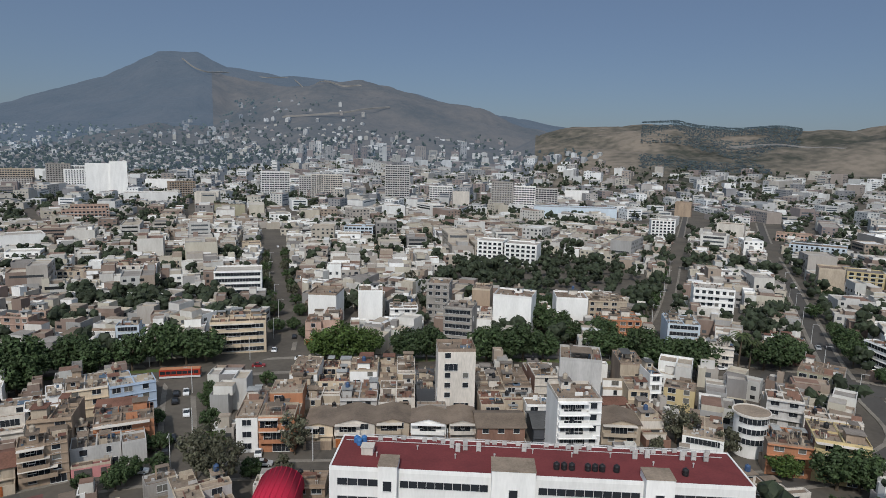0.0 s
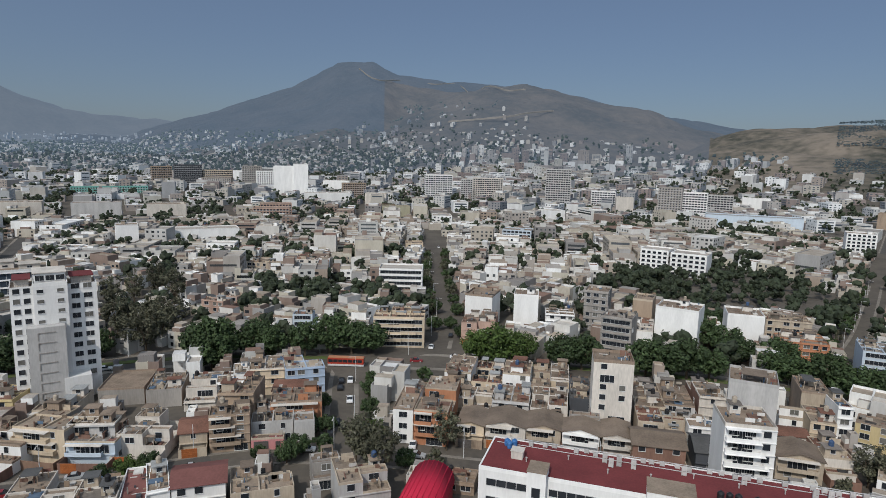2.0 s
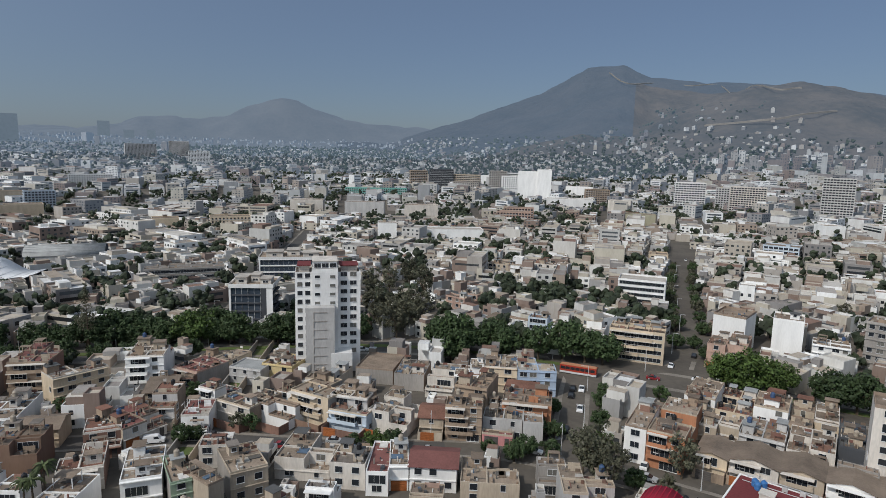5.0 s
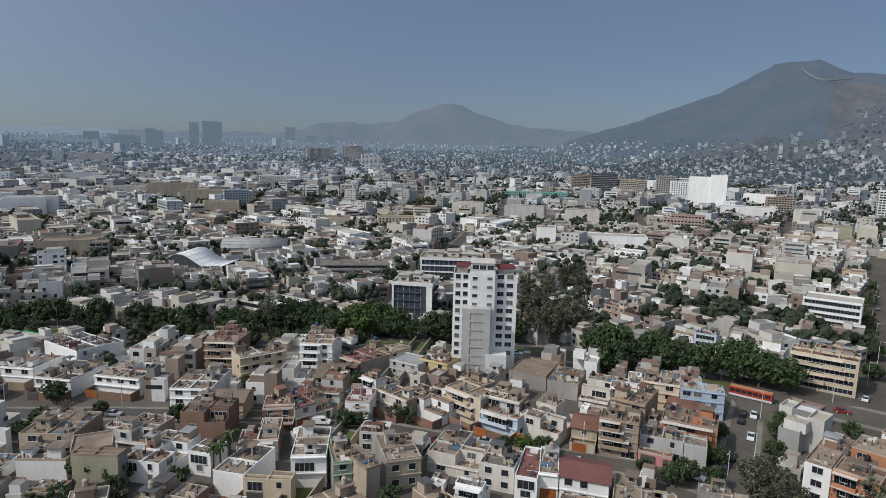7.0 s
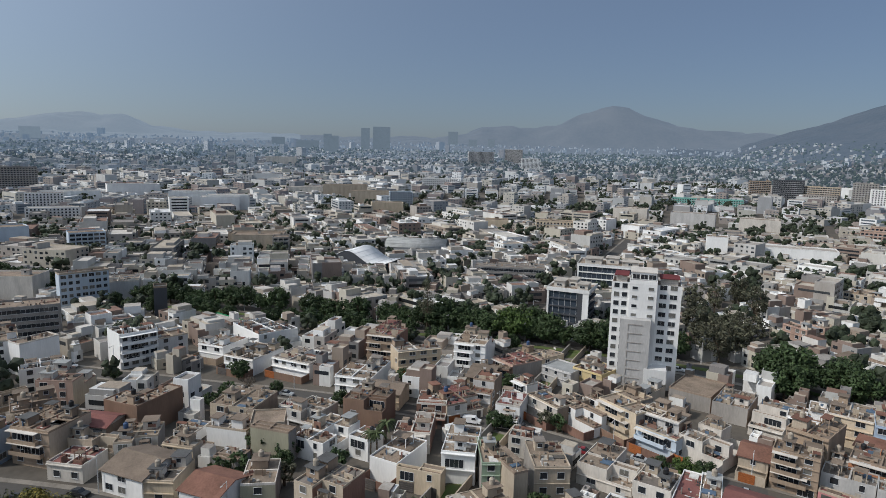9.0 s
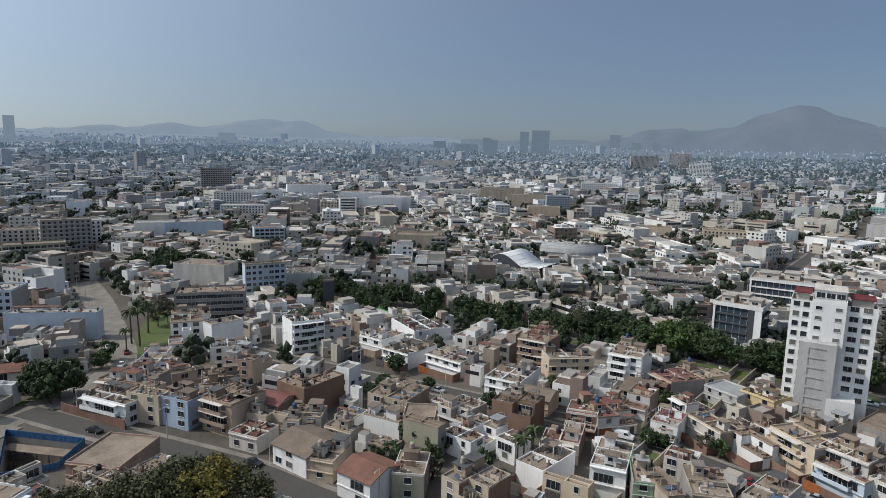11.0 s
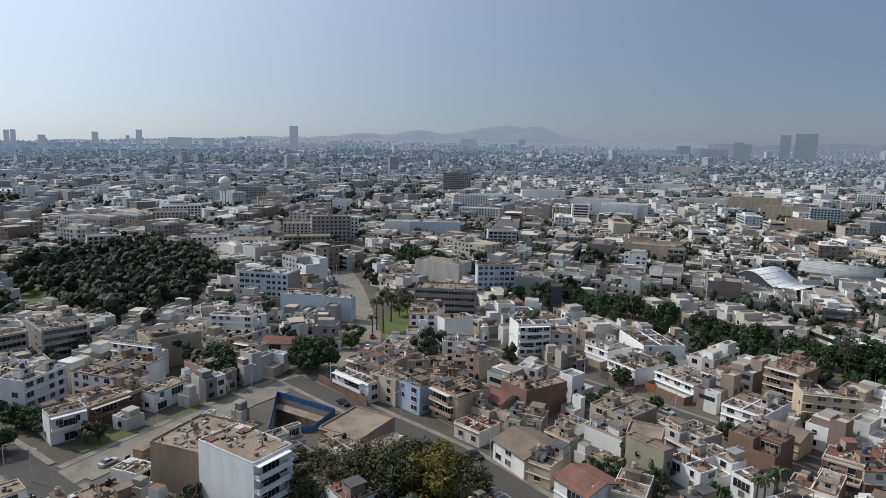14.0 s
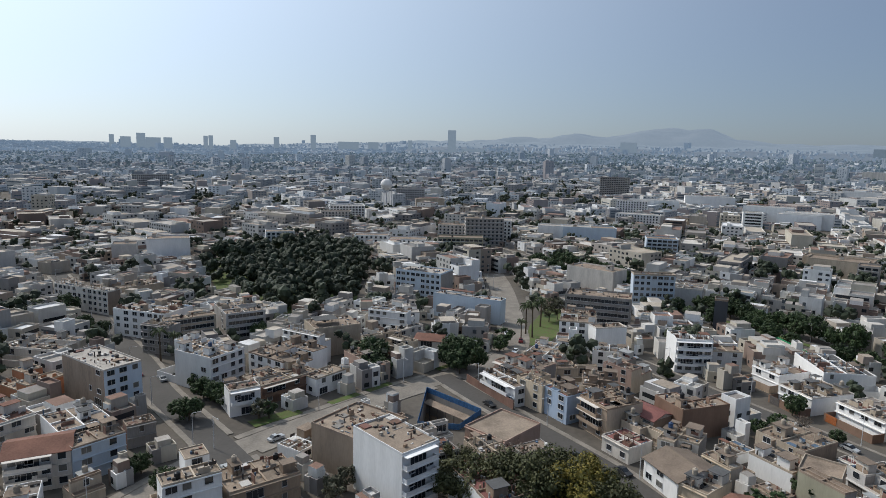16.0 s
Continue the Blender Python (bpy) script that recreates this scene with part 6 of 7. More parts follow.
house(-1571, 798, 69, 72.2, 14, 14, "lightgrey", "concrete", "m", 549, 2.76)
house(-1651, 960, 52, 52.2, 14, 15, "lightgrey", "concrete", "m", 550, 2.82)
house(-1081, 143, 77, 54.6, 16, 6, "white", "concrete", "n", 551, 2.63)
house(-860, 165, 76, 79.8, 20, 5, "offwhite", "pale", "n", 552, 2.62)
house(-496, 271, 62, 20.7, 16, 4, "cream", "concrete", "n", 553, 2.77)
house(-475, 311, 60, 33.8, 16, 4, "cream", "concrete", "m", 554, 2.86)
house(-349, 797, 31, 31.8, 14, 7, "tan", "concrete", "m", 555, 2.79)
house(-280, 704, 15, 25.6, 14, 6, "offwhite", "concrete", "n", 556, 2.77)
house(-412, 867, 21, 39.4, 16, 6, "white", "concrete", "n", 557, 2.61)
house(-256, -304, 138, 23.5, 15, 6, "white", "concrete", "n", 558, 2.84)
house(-345, -292, 132, 19.6, 14, 5, "white", "concrete", "m", 559, 2.55)
house(-451, -185, 117, 30.0, 14, 7, "grey", "concrete", "wm", 560, 2.86)
house(-458, -212, 106, 23.2, 16, 5, "offwhite", "concrete", "m", 561, 2.55)
house(-318, -34, 89, 26.2, 16, 3, "lightgrey", "concrete", "n", 562, 2.98)
house(-382, -243, 119, 24.2, 14, 4, "white", "concrete", "m", 563, 2.53)
house(-397, -184, 114, 32.2, 14, 4, "olive", "concrete", "m", 564, 2.88)
house(-489, -348, 128, 28.6, 14, 5, "offwhite", "concrete", "m", 565, 2.51)
house(-861, -51, 98, 59.0, 18, 6, "white", "pale", "n", 566, 2.83)
house(-770, 15, 80, 49.2, 18, 6, "white", "pale", "n", 567, 2.76)
house(-733, 52, 80, 45.0, 18, 6, "white", "pale", "n", 568, 2.58)
house(-758, -120, 97, 35.1, 16, 6, "white", "concrete", "m", 569, 2.67)
house(-927, -172, 101, 41.3, 14, 12, "grey", "concrete", "m", 570, 2.69)
house(-695, -850, 144, 55.0, 14, 7, "lightgrey", "concrete", "wm", 571, 2.71)
house(-496, -119, 109, 42.1, 18, 5, "sky", "concrete", "n", 572, 2.70)
house(-379, -214, 112, 26.5, 16, 4, "white", "concrete", "m", 573, 2.51)
house(-1573, 250, 77, 72.5, 16, 8, "offwhite", "pale", "n", 574, 2.69)
house(-823, 204, 74, 58.0, 18, 7, "beige", "concrete", "n", 575, 2.76)
house(-658, -334, 119, 33.7, 16, 5, "beige", "concrete", "n", 576, 2.66)
house(-465, -51, 101, 21.5, 16, 5, "sky", "concrete", "m", 577, 2.66)
house(-468, 47, 74, 38.9, 18, 3, "beige", "concrete", "n", 578, 3.17)
house(-254, -331, 137, 13.5, 14, 4, "lightgrey", "concrete", "n", 579, 2.97)
house(-472, -194, 108, 37.5, 16, 6, "white", "pale", "m", 580, 2.82)
house(-493, -139, 104, 42.3, 16, 5, "white", "pale", "n", 581, 2.75)
house(-516, -357, 127, 34.5, 15, 6, "white", "pale", "m", 582, 2.59)
house(-771, 54, 92, 35.3, 16, 4, "white", "pale", "n", 583, 3.02)
house(-667, -106, 90, 43.2, 16, 4, "white", "pale", "m", 584, 2.71)
house(-732, -402, 113, 38.1, 14, 6, "lightgrey", "concrete", "m", 585, 2.93)
house(-824, -116, 95, 60.8, 16, 4, "white", "pale", "n", 586, 3.07)
house(-942, 397, 68, 55.9, 16, 6, "white", "pale", "m", 587, 2.96)
# skyline towers, whose haze is only a glow in the wall material
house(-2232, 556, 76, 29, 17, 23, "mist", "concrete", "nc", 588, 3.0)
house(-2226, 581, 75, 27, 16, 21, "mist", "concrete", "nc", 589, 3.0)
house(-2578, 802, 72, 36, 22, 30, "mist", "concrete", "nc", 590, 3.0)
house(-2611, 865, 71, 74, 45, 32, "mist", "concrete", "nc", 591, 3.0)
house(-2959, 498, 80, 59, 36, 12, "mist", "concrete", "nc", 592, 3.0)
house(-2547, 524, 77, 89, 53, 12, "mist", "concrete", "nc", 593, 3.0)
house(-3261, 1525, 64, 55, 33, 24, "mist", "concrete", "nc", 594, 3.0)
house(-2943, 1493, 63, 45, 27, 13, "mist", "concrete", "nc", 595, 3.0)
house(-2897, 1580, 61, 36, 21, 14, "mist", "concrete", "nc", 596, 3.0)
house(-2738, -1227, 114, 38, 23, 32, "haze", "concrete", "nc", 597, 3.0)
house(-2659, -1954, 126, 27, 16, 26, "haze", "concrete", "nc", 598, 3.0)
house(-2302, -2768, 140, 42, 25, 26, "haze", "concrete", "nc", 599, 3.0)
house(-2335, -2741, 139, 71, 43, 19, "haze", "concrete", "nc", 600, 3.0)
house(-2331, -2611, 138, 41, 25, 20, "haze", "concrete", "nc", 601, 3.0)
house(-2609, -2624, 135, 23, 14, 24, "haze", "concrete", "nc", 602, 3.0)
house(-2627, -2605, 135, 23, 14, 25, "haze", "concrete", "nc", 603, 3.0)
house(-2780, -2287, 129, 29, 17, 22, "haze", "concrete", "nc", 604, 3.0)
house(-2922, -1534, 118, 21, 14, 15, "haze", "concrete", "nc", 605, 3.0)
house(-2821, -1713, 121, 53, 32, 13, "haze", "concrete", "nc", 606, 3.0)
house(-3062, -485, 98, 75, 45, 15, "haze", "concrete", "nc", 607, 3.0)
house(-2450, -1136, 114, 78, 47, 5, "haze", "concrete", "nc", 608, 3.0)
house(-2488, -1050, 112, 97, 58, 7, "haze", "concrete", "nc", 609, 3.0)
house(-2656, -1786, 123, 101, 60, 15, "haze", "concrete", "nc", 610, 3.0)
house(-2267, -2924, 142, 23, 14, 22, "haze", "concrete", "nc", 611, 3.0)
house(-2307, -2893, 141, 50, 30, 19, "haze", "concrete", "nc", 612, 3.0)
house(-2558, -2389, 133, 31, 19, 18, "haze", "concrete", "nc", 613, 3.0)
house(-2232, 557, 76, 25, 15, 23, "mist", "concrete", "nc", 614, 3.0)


# ---- trees ----
def leaf_quads(rnd, clumps, per, size, spread):
    """Small leaf sprays scattered round clump centres."""
    v, f = [], []
    for c, r in clumps:
        for _ in range(per):
            d = Vector((rnd.gauss(0, 1), rnd.gauss(0, 1), rnd.gauss(0, 1))).normalized()
            p = c + d * r * rnd.uniform(0.55, 1.05)
            n = (d + Vector((rnd.gauss(0, 0.5), rnd.gauss(0, 0.5), rnd.gauss(0.4, 0.5)))).normalized()
            a = n.orthogonal().normalized()
            a = (Matrix.Rotation(rnd.uniform(0, 6.28), 3, n) @ a) * size * rnd.uniform(0.6, 1.3)
            b = n.cross(a).normalized() * size * rnd.uniform(0.4, 0.9)
            o = len(v)
            v += [p - a, p + b * 0.9 - n * size * 0.15, p + a, p - b]
            f.append((o, o + 1, o + 2, o + 3))
    return v, f


def tree_kind(seed, h, rad, leafm, label, per=26, size=0.42, nclump=46, low=0.32, squash=0.75):
    rnd = random.Random(seed)
    root = tagged(new("tree"), label, "tree", "street trees")
    tv, tf = [], []
    fork = Vector((rnd.uniform(-0.2, 0.2), rnd.uniform(-0.2, 0.2), h * low))
    limb(tv, tf, Vector((0, 0, 0)), fork, 0.32, 0.24)
    clumps = []
    while len(clumps) < nclump:
        d = Vector((rnd.gauss(0, 1), rnd.gauss(0, 1), rnd.gauss(0, 1))).normalized() * rnd.uniform(0.35, 1.0) ** 0.6
        c = Vector((d.x * rad, d.y * rad, h * low + (h - h * low) * (0.5 + 0.5 * d.z * squash / 0.75)))
        clumps.append((c, rad * rnd.uniform(0.16, 0.32)))
    for c, r in clumps[::4]:
        mid = fork.lerp(c, 0.55) + Vector((0, 0, -0.4))
        limb(tv, tf, fork, mid, 0.14, 0.08, 5)
        limb(tv, tf, mid, c, 0.08, 0.03, 5)
    part("trunk", mesh_of("trunk", tv, tf, M_BARK), root)
    part("crown", mesh_of("crown", *leaf_quads(rnd, clumps, per, size, 0), leafm), root)
    return root


def palm_kind(seed, h):
    rnd = random.Random(seed)
    root = tagged(new("palm_tree"), "palm tree with a thin trunk and drooping fronds", "palm tree", "palms")
    tv, tf = [], []
    for k in range(6):
        limb(tv, tf, Vector((0.05 * k, 0, h * k / 6)), Vector((0.05 * (k + 1), 0, h * (k + 1) / 6)), 0.26 - 0.02 * k, 0.24 - 0.02 * k)
    part("trunk", mesh_of("trunk", tv, tf, M_BARK), root)
    v, f = [], []
    for k in range(26):
        a, up, L = rnd.uniform(0, 6.28), rnd.uniform(-0.2, 1.0), rnd.uniform(1.9, 2.9)
        p = Vector((0.3, 0, h))
        dirv = Vector((math.cos(a), math.sin(a), up))
        side = Vector((-math.sin(a), math.cos(a), 0))
        for s in range(5):
            q = p + dirv.normalized() * L / 5
            dirv.z -= 0.38
            wd = 0.34 * (1 - s / 5.5)
            for sg in (-1, 1):
                o = len(v)
                v += [p, q, q + side * sg * wd + Vector((0, 0, -0.22)), p + side * sg * wd * 1.2 + Vector((0, 0, -0.22))]
                f.append((o, o + 1, o + 2, o + 3))
            p = q
    part("frond_crown", mesh_of("frond_crown", v, f, LEAF["palm"]), root)
    return root


TREES = {"ficus": [tree_kind(k, 8.5, 4.6, LEAF["ficus"], "broad dark green street tree with dense crown", 48, 0.40, 60, 0.26) for k in (1, 2, 3)],
         "bright": [tree_kind(11, 7.5, 4.8, LEAF["bright"], "wide bright green street tree with dense crown", 60, 0.34, 60, 0.26)],
         "tall": [tree_kind(k, 15, 4.6, LEAF["grey"], "tall open dusty grey-green tree", 30, 0.42, 52, 0.22, 0.78) for k in (21, 22)],
         "small": [tree_kind(31, 4.6, 2.2, LEAF["ficus"], "small dark green garden tree", 28, 0.32, 30), tree_kind(32, 4.2, 2.0, LEAF["grey"], "small dusty garden tree", 26, 0.3, 28)],
         "yellow": [tree_kind(41, 9.5, 5.0, LEAF["yellow"], "broad tree with yellowing flowering crown", 95, 0.25, 64, 0.28)],
         "olive": [tree_kind(k, 9.0, 5.0, LEAF["olive"], "broad olive green tree with open crown", 80, 0.25, 60, 0.28) for k in (45, 46)],
         "bare": [tree_kind(51, 8, 3.6, LEAF["bare"], "nearly bare tree with thin dry twigs", 12, 0.22, 60, 0.3)],
         "palm": [palm_kind(61, 8.0)]}
for group in TREES.values():
    for base in group:
        base.matrix_basis = pose(0, -60 - 12 * len(base.name), -0.0)


def pine_kind(seed, h):
    """A slim conifer with whorls of thin drooping branches."""
    rnd = random.Random(seed)
    root = tagged(new("conifer"), "tall slim grey-green conifer with thin whorled branches", "conifer", "street trees")
    tv, tf = [], []
    limb(tv, tf, Vector((0, 0, 0)), Vector((0, 0, h)), 0.3, 0.05)
    v, f = [], []
    for k in range(26):
        z = h * (0.32 + 0.67 * k / 26)
        L = 2.6 * (1.15 - k / 26)
        for _ in range(6):
            a = rnd.uniform(0, 6.28)
            tip = Vector((math.cos(a) * L, math.sin(a) * L, z + rnd.uniform(-0.3, 0.8)))
            limb(tv, tf, Vector((0, 0, z)), tip, 0.05, 0.02, 4)
            q, g = leaf_quads(rnd, [(Vector((0, 0, z)).lerp(tip, t), 0.35) for t in (0.5, 0.75, 1.0)], 4, 0.2, 0)
            f += [tuple(i + len(v) for i in face) for face in g]
            v += q
    part("trunk", mesh_of("trunk", tv, tf, M_BARK), root)
    part("crown", mesh_of("crown", v, f, LEAF["grey"]), root)
    return root


pine_kind(91, 24.5).matrix_basis = pose(-223.0, 97.0, 0)
used = set()
trnd = random.Random(77)


def tree(kind, x, y, s=1.0):
    base = trnd.choice(TREES[kind])
    m = pose(x, y, level(x, y), 0, 0, trnd.uniform(0, 360)) @ Matrix.Diagonal((s * trnd.uniform(0.9, 1.1), s * trnd.uniform(0.9, 1.1), s * trnd.uniform(0.9, 1.1), 1))
    if base.name not in used:
        used.add(base.name)
        base.matrix_basis = m
        return base
    keep = base.scale.copy()
    base.scale = (1, 1, 1)
    t = copy_thing(base, m)
    base.scale = keep
    return t


def tree_row(kind, pts, step, s=1.0, shift=0.0, skip=0.1):
    line = smooth_line(pts)
    left = 0.0
    for a, b in zip(line, line[1:]):
        d = (b - a)
        n = Vector((-d.y, d.x)).normalized()
        while left < d.length:
            p = a + d * (left / d.length) + n * (shift + trnd.uniform(-0.8, 0.8))
            if trnd.random() > skip:
                tree(kind, p.x, p.y, s * trnd.uniform(0.8, 1.15))
            left += step * trnd.uniform(0.8, 1.2)
        left -= d.length


tree_row("ficus", AVENUE[1:7], 7.5, 1.05, 8.5)
tree_row("ficus", AVENUE[1:6], 9.0, 0.95, -8.5, 0.25)
tree_row("ficus", [(138, 200), (155, 236), (206, 349), (272, 506)], 13, 0.6, -8, 0.5)
tree_row("small", [(88, 252), (108, 295), (148, 394)], 10, 1.3, 5.5, 0.3)
tree_row("small", [(-66, 263), (-89, 331), (-110, 410)], 8, 1.4, 5.5, 0.2)
tree_row("small", [(-66, 263), (-89, 331), (-110, 410)], 9, 1.4, -5.5, 0.3)
tree("tall", -48.5, 124.5, 0.95)
tree("tall", -52.4, 127.1, 0.80)
tree("tall", -44.0, 120.7, 0.90)
tree("bright", -53.1, 140.0, 0.60)
tree("ficus", -58.6, 152.0, 0.60)
tree("ficus", -63.8, 164.2, 0.60)
tree("ficus", -66.8, 174.2, 0.50)
tree("ficus", -65.6, 139.4, 0.55)
tree("ficus", -72.7, 152.9, 0.50)
tree("small", -61.1, 127.9, 1.20)
tree("tall", -33.9, 139.3, 0.75)
tree("ficus", -40.8, 128.1, 0.55)
tree("small", -34.4, 129.9, 1.10)
tree("ficus", -91.7, 197.7, 1.52)
tree("ficus", -84.0, 199.4, 1.40)
tree("ficus", -78.5, 202.1, 1.28)
tree("ficus", -126.1, 174.8, 1.46)
tree("ficus", -121.1, 176.0, 1.22)
tree("ficus", -113.5, 185.8, 1.40)
tree("ficus", -108.5, 186.2, 1.10)
tree("ficus", -98.2, 191.9, 1.22)
tree("bright", -39.4, 206.0, 1.34)
tree("bright", -32.6, 205.4, 1.65)
tree("bright", -26.0, 207.0, 1.34)
tree("ficus", -10.5, 207.6, 1.46)
tree("ficus", -4.7, 208.6, 1.34)
tree("palm", -15.5, 209.0, 1.10)
tree("palm", -23.4, 209.6, 1.10)
tree("ficus", 15.8, 209.5, 1.40)
tree("ficus", 21.8, 209.9, 1.46)
tree("ficus", 28.8, 211.0, 1.46)
tree("ficus", 36.0, 212.7, 1.22)
tree("ficus", 47.6, 232.0, 1.34)
tree("ficus", 57.5, 219.3, 1.34)
tree("ficus", 61.0, 213.4, 1.34)
tree("ficus", 68.4, 208.0, 1.46)
tree("ficus", 74.2, 205.0, 1.46)
tree("ficus", 79.9, 202.1, 1.46)
tree("ficus", 84.8, 199.3, 1.46)
tree("ficus", 111.1, 207.6, 1.34)
tree("ficus", 117.1, 208.0, 1.34)
tree("ficus", 123.8, 213.1, 1.10)
tree("palm", 99.2, 210.2, 1.30)
tree("palm", 102.0, 207.0, 1.50)
tree("palm", 105.7, 206.7, 1.30)
tree("tall", 60.2, 150.4, 0.75)
tree("tall", 62.5, 149.0, 0.70)
tree("ficus", 88.2, 129.3, 1.10)
tree("ficus", 93.0, 129.0, 1.10)
tree("bright", 79.1, 134.5, 0.80)
tree("ficus", 152.1, 229.7, 1.10)
tree("ficus", 146.0, 213.5, 1.10)
tree("ficus", 170.5, 280.0, 0.80)
tree("ficus", 160.3, 248.5, 0.80)
tree("ficus", 152.9, 273.6, 0.80)
tree("ficus", -58.6, 242.1, 0.60)
tree("ficus", -51.7, 231.2, 0.60)
tree("ficus", -72.0, 262.5, 0.80)
tree("ficus", -64.2, 237.7, 0.70)
tree("ficus", -61.3, 263.5, 0.60)
tree("ficus", 40.0, 246.4, 1.46)
tree("ficus", 45.2, 273.4, 1.22)
tree("ficus", -47.8, 285.0, 0.80)
tree("tall", -17.1, 325.1, 0.70)
tree("tall", -159.1, 176.3, 1.00)
tree("tall", -151.9, 177.9, 1.10)
tree("tall", -153.6, 188.1, 1.15)
tree("tall", -170.7, 194.0, 1.00)
tree("tall", -172.6, 206.9, 1.00)
tree("ficus", -126.1, 178.0, 1.59)
tree("ficus", -125.6, 183.8, 1.22)
tree("ficus", -114.6, 191.3, 1.40)
tree("bright", -202.2, 125.2, 1.59)
tree("ficus", -203.6, 131.3, 1.59)
tree("ficus", -206.7, 124.1, 1.34)
tree("ficus", -219.4, 111.1, 1.34)
tree("ficus", -226.0, 107.0, 1.34)
tree("ficus", -214.9, 114.9, 1.22)
tree("ficus", -193.6, 135.2, 1.22)
tree("ficus", -181.4, 145.2, 1.34)
tree("ficus", -177.8, 147.8, 1.10)
tree("tall", -229.6, 100.3, 0.90)
tree("palm", -128.4, 44.0, 1.10)
tree("palm", -128.2, 45.9, 1.20)
tree("palm", -130.4, 43.0, 1.00)
tree("ficus", -163.8, 45.3, 0.55)
tree("ficus", -196.0, 21.6, 0.70)
tree("bare", -185.3, 23.4, 0.60)
tree("ficus", -180.2, 30.5, 0.45)
tree("small", -146.4, 19.7, 1.20)
tree("small", -142.6, 22.5, 1.30)
tree("small", -140.2, 25.1, 1.30)
tree("ficus", -140.4, 27.9, 0.50)
tree("ficus", -139.3, 31.4, 0.45)
tree("ficus", -135.3, 78.7, 0.55)
tree("ficus", -134.0, 82.2, 0.45)
tree("palm", -188.4, 50.2, 0.50)
tree("ficus", -145.8, 63.2, 0.40)
tree("ficus", -67.5, 122.2, 0.60)
tree("ficus", -66.9, 127.0, 0.60)
tree("ficus", -69.1, 137.2, 0.60)
tree("small", -73.4, 120.3, 1.00)
tree("bright", -97.0, 106.4, 0.60)
tree("ficus", -94.0, 109.1, 0.55)
tree("ficus", -100.2, 101.9, 0.50)
tree("small", -131.2, 92.0, 1.10)
tree("small", -128.0, 93.4, 1.00)
tree("small", -147.1, 70.1, 0.90)
tree("ficus", -72.9, 146.7, 0.50)
tree("yellow", -120.7, -21.0, 1.15)
tree("olive", -121.9, -24.8, 1.22)
tree("olive", -118.7, -27.8, 1.22)
tree("tall", -116.0, -43.9, 0.60)
tree("olive", -115.5, -47.3, 1.10)
tree("bare", -121.9, -41.0, 1.00)
tree("bare", -126.2, -37.2, 1.10)
tree("bare", -128.2, -32.6, 1.00)
tree("olive", -117.1, -37.6, 1.10)
tree("ficus", -124.1, -14.2, 0.60)
tree("ficus", -168.0, -99.5, 0.85)
tree("ficus", -167.7, -96.2, 0.70)
tree("ficus", -188.1, -80.1, 1.10)
tree("ficus", -186.5, -74.7, 1.10)
tree("ficus", -189.7, -72.1, 0.70)
tree("ficus", -210.8, -71.6, 0.60)
tree("palm", -236.9, -69.8, 1.50)
tree("palm", -233.7, -66.1, 1.60)
tree("palm", -250.3, -67.6, 1.50)
tree("palm", -225.5, -68.2, 1.10)
tree("tall", -259.8, -66.4, 0.80)
tree("tall", -265.3, -64.0, 0.70)
tree("small", -126.2, -106.9, 1.00)
tree("small", -124.3, 13.7, 1.00)
tree("small", -128.0, 22.9, 1.20)
tree("small", -135.6, 10.8, 1.20)
tree("small", -133.5, 13.9, 1.30)
tree("ficus", -135.7, 19.0, 0.50)
tree("ficus", -135.3, 24.0, 0.50)
tree("small", -160.0, -137.5, 1.00)
tree("ficus", -209.7, -13.3, 0.40)
tree("ficus", -115.6, -124.7, 0.75)
tree("ficus", -115.8, -128.2, 0.60)
tree("ficus", -128.7, -132.8, 0.70)
tree("ficus", -128.2, -127.6, 0.65)
tree("ficus", -127.1, -122.8, 0.60)
tree("ficus", -132.7, -139.1, 0.60)
tree("ficus", -87.8, -102.7, 0.55)
tree("ficus", -90.9, -113.0, 0.50)
tree("ficus", -87.5, -113.3, 0.50)
tree("ficus", -174.8, -102.8, 1.10)
tree("palm", -156.7, -248.8, 1.20)
tree("palm", -145.5, -168.6, 1.30)
tree("palm", -147.7, -164.6, 1.20)
tree("ficus", -167.6, -247.3, 1.10)
tree("ficus", -155.0, -219.4, 0.80)
tree("ficus", -155.5, -210.8, 0.70)
tree("small", -104.8, -69.0, 1.20)
tree("ficus", -181.1, -157.2, 0.80)
tree("olive", -113.4, -33.5, 1.3)
tree("olive", -115.1, -29.3, 1.3)
tree("yellow", -115.0, -23.4, 1.3)
tree("olive", -117.1, -16.8, 1.2)
tree("olive", -113.2, -40.5, 1.2)
tree("olive", -111.5, -44.6, 1.1)
tree("bare", -120.3, -36.8, 1.2)
tree("olive", -112.1, -47.2, 0.9)
tree("ficus", -120.9, 170.8, 1.2)
tree("ficus", 60.8, 233.0, 1.3)
tree("ficus", 45.6, 239.1, 1.3)
tree("olive", 80.1, 159.2, 0.7)
tree("small", 70.1, 143.6, 1.5)
tree("ficus", -182.4, -75.5, 0.9)
tree("ficus", -186.9, -81.4, 0.8)
tree("ficus", -178.0, -106.8, 0.9)
tree("ficus", -207.6, -79.9, 0.6)
tree("small", -218.5, -72.2, 1.6)
tree("small", -128.1, -60.4, 1.4)


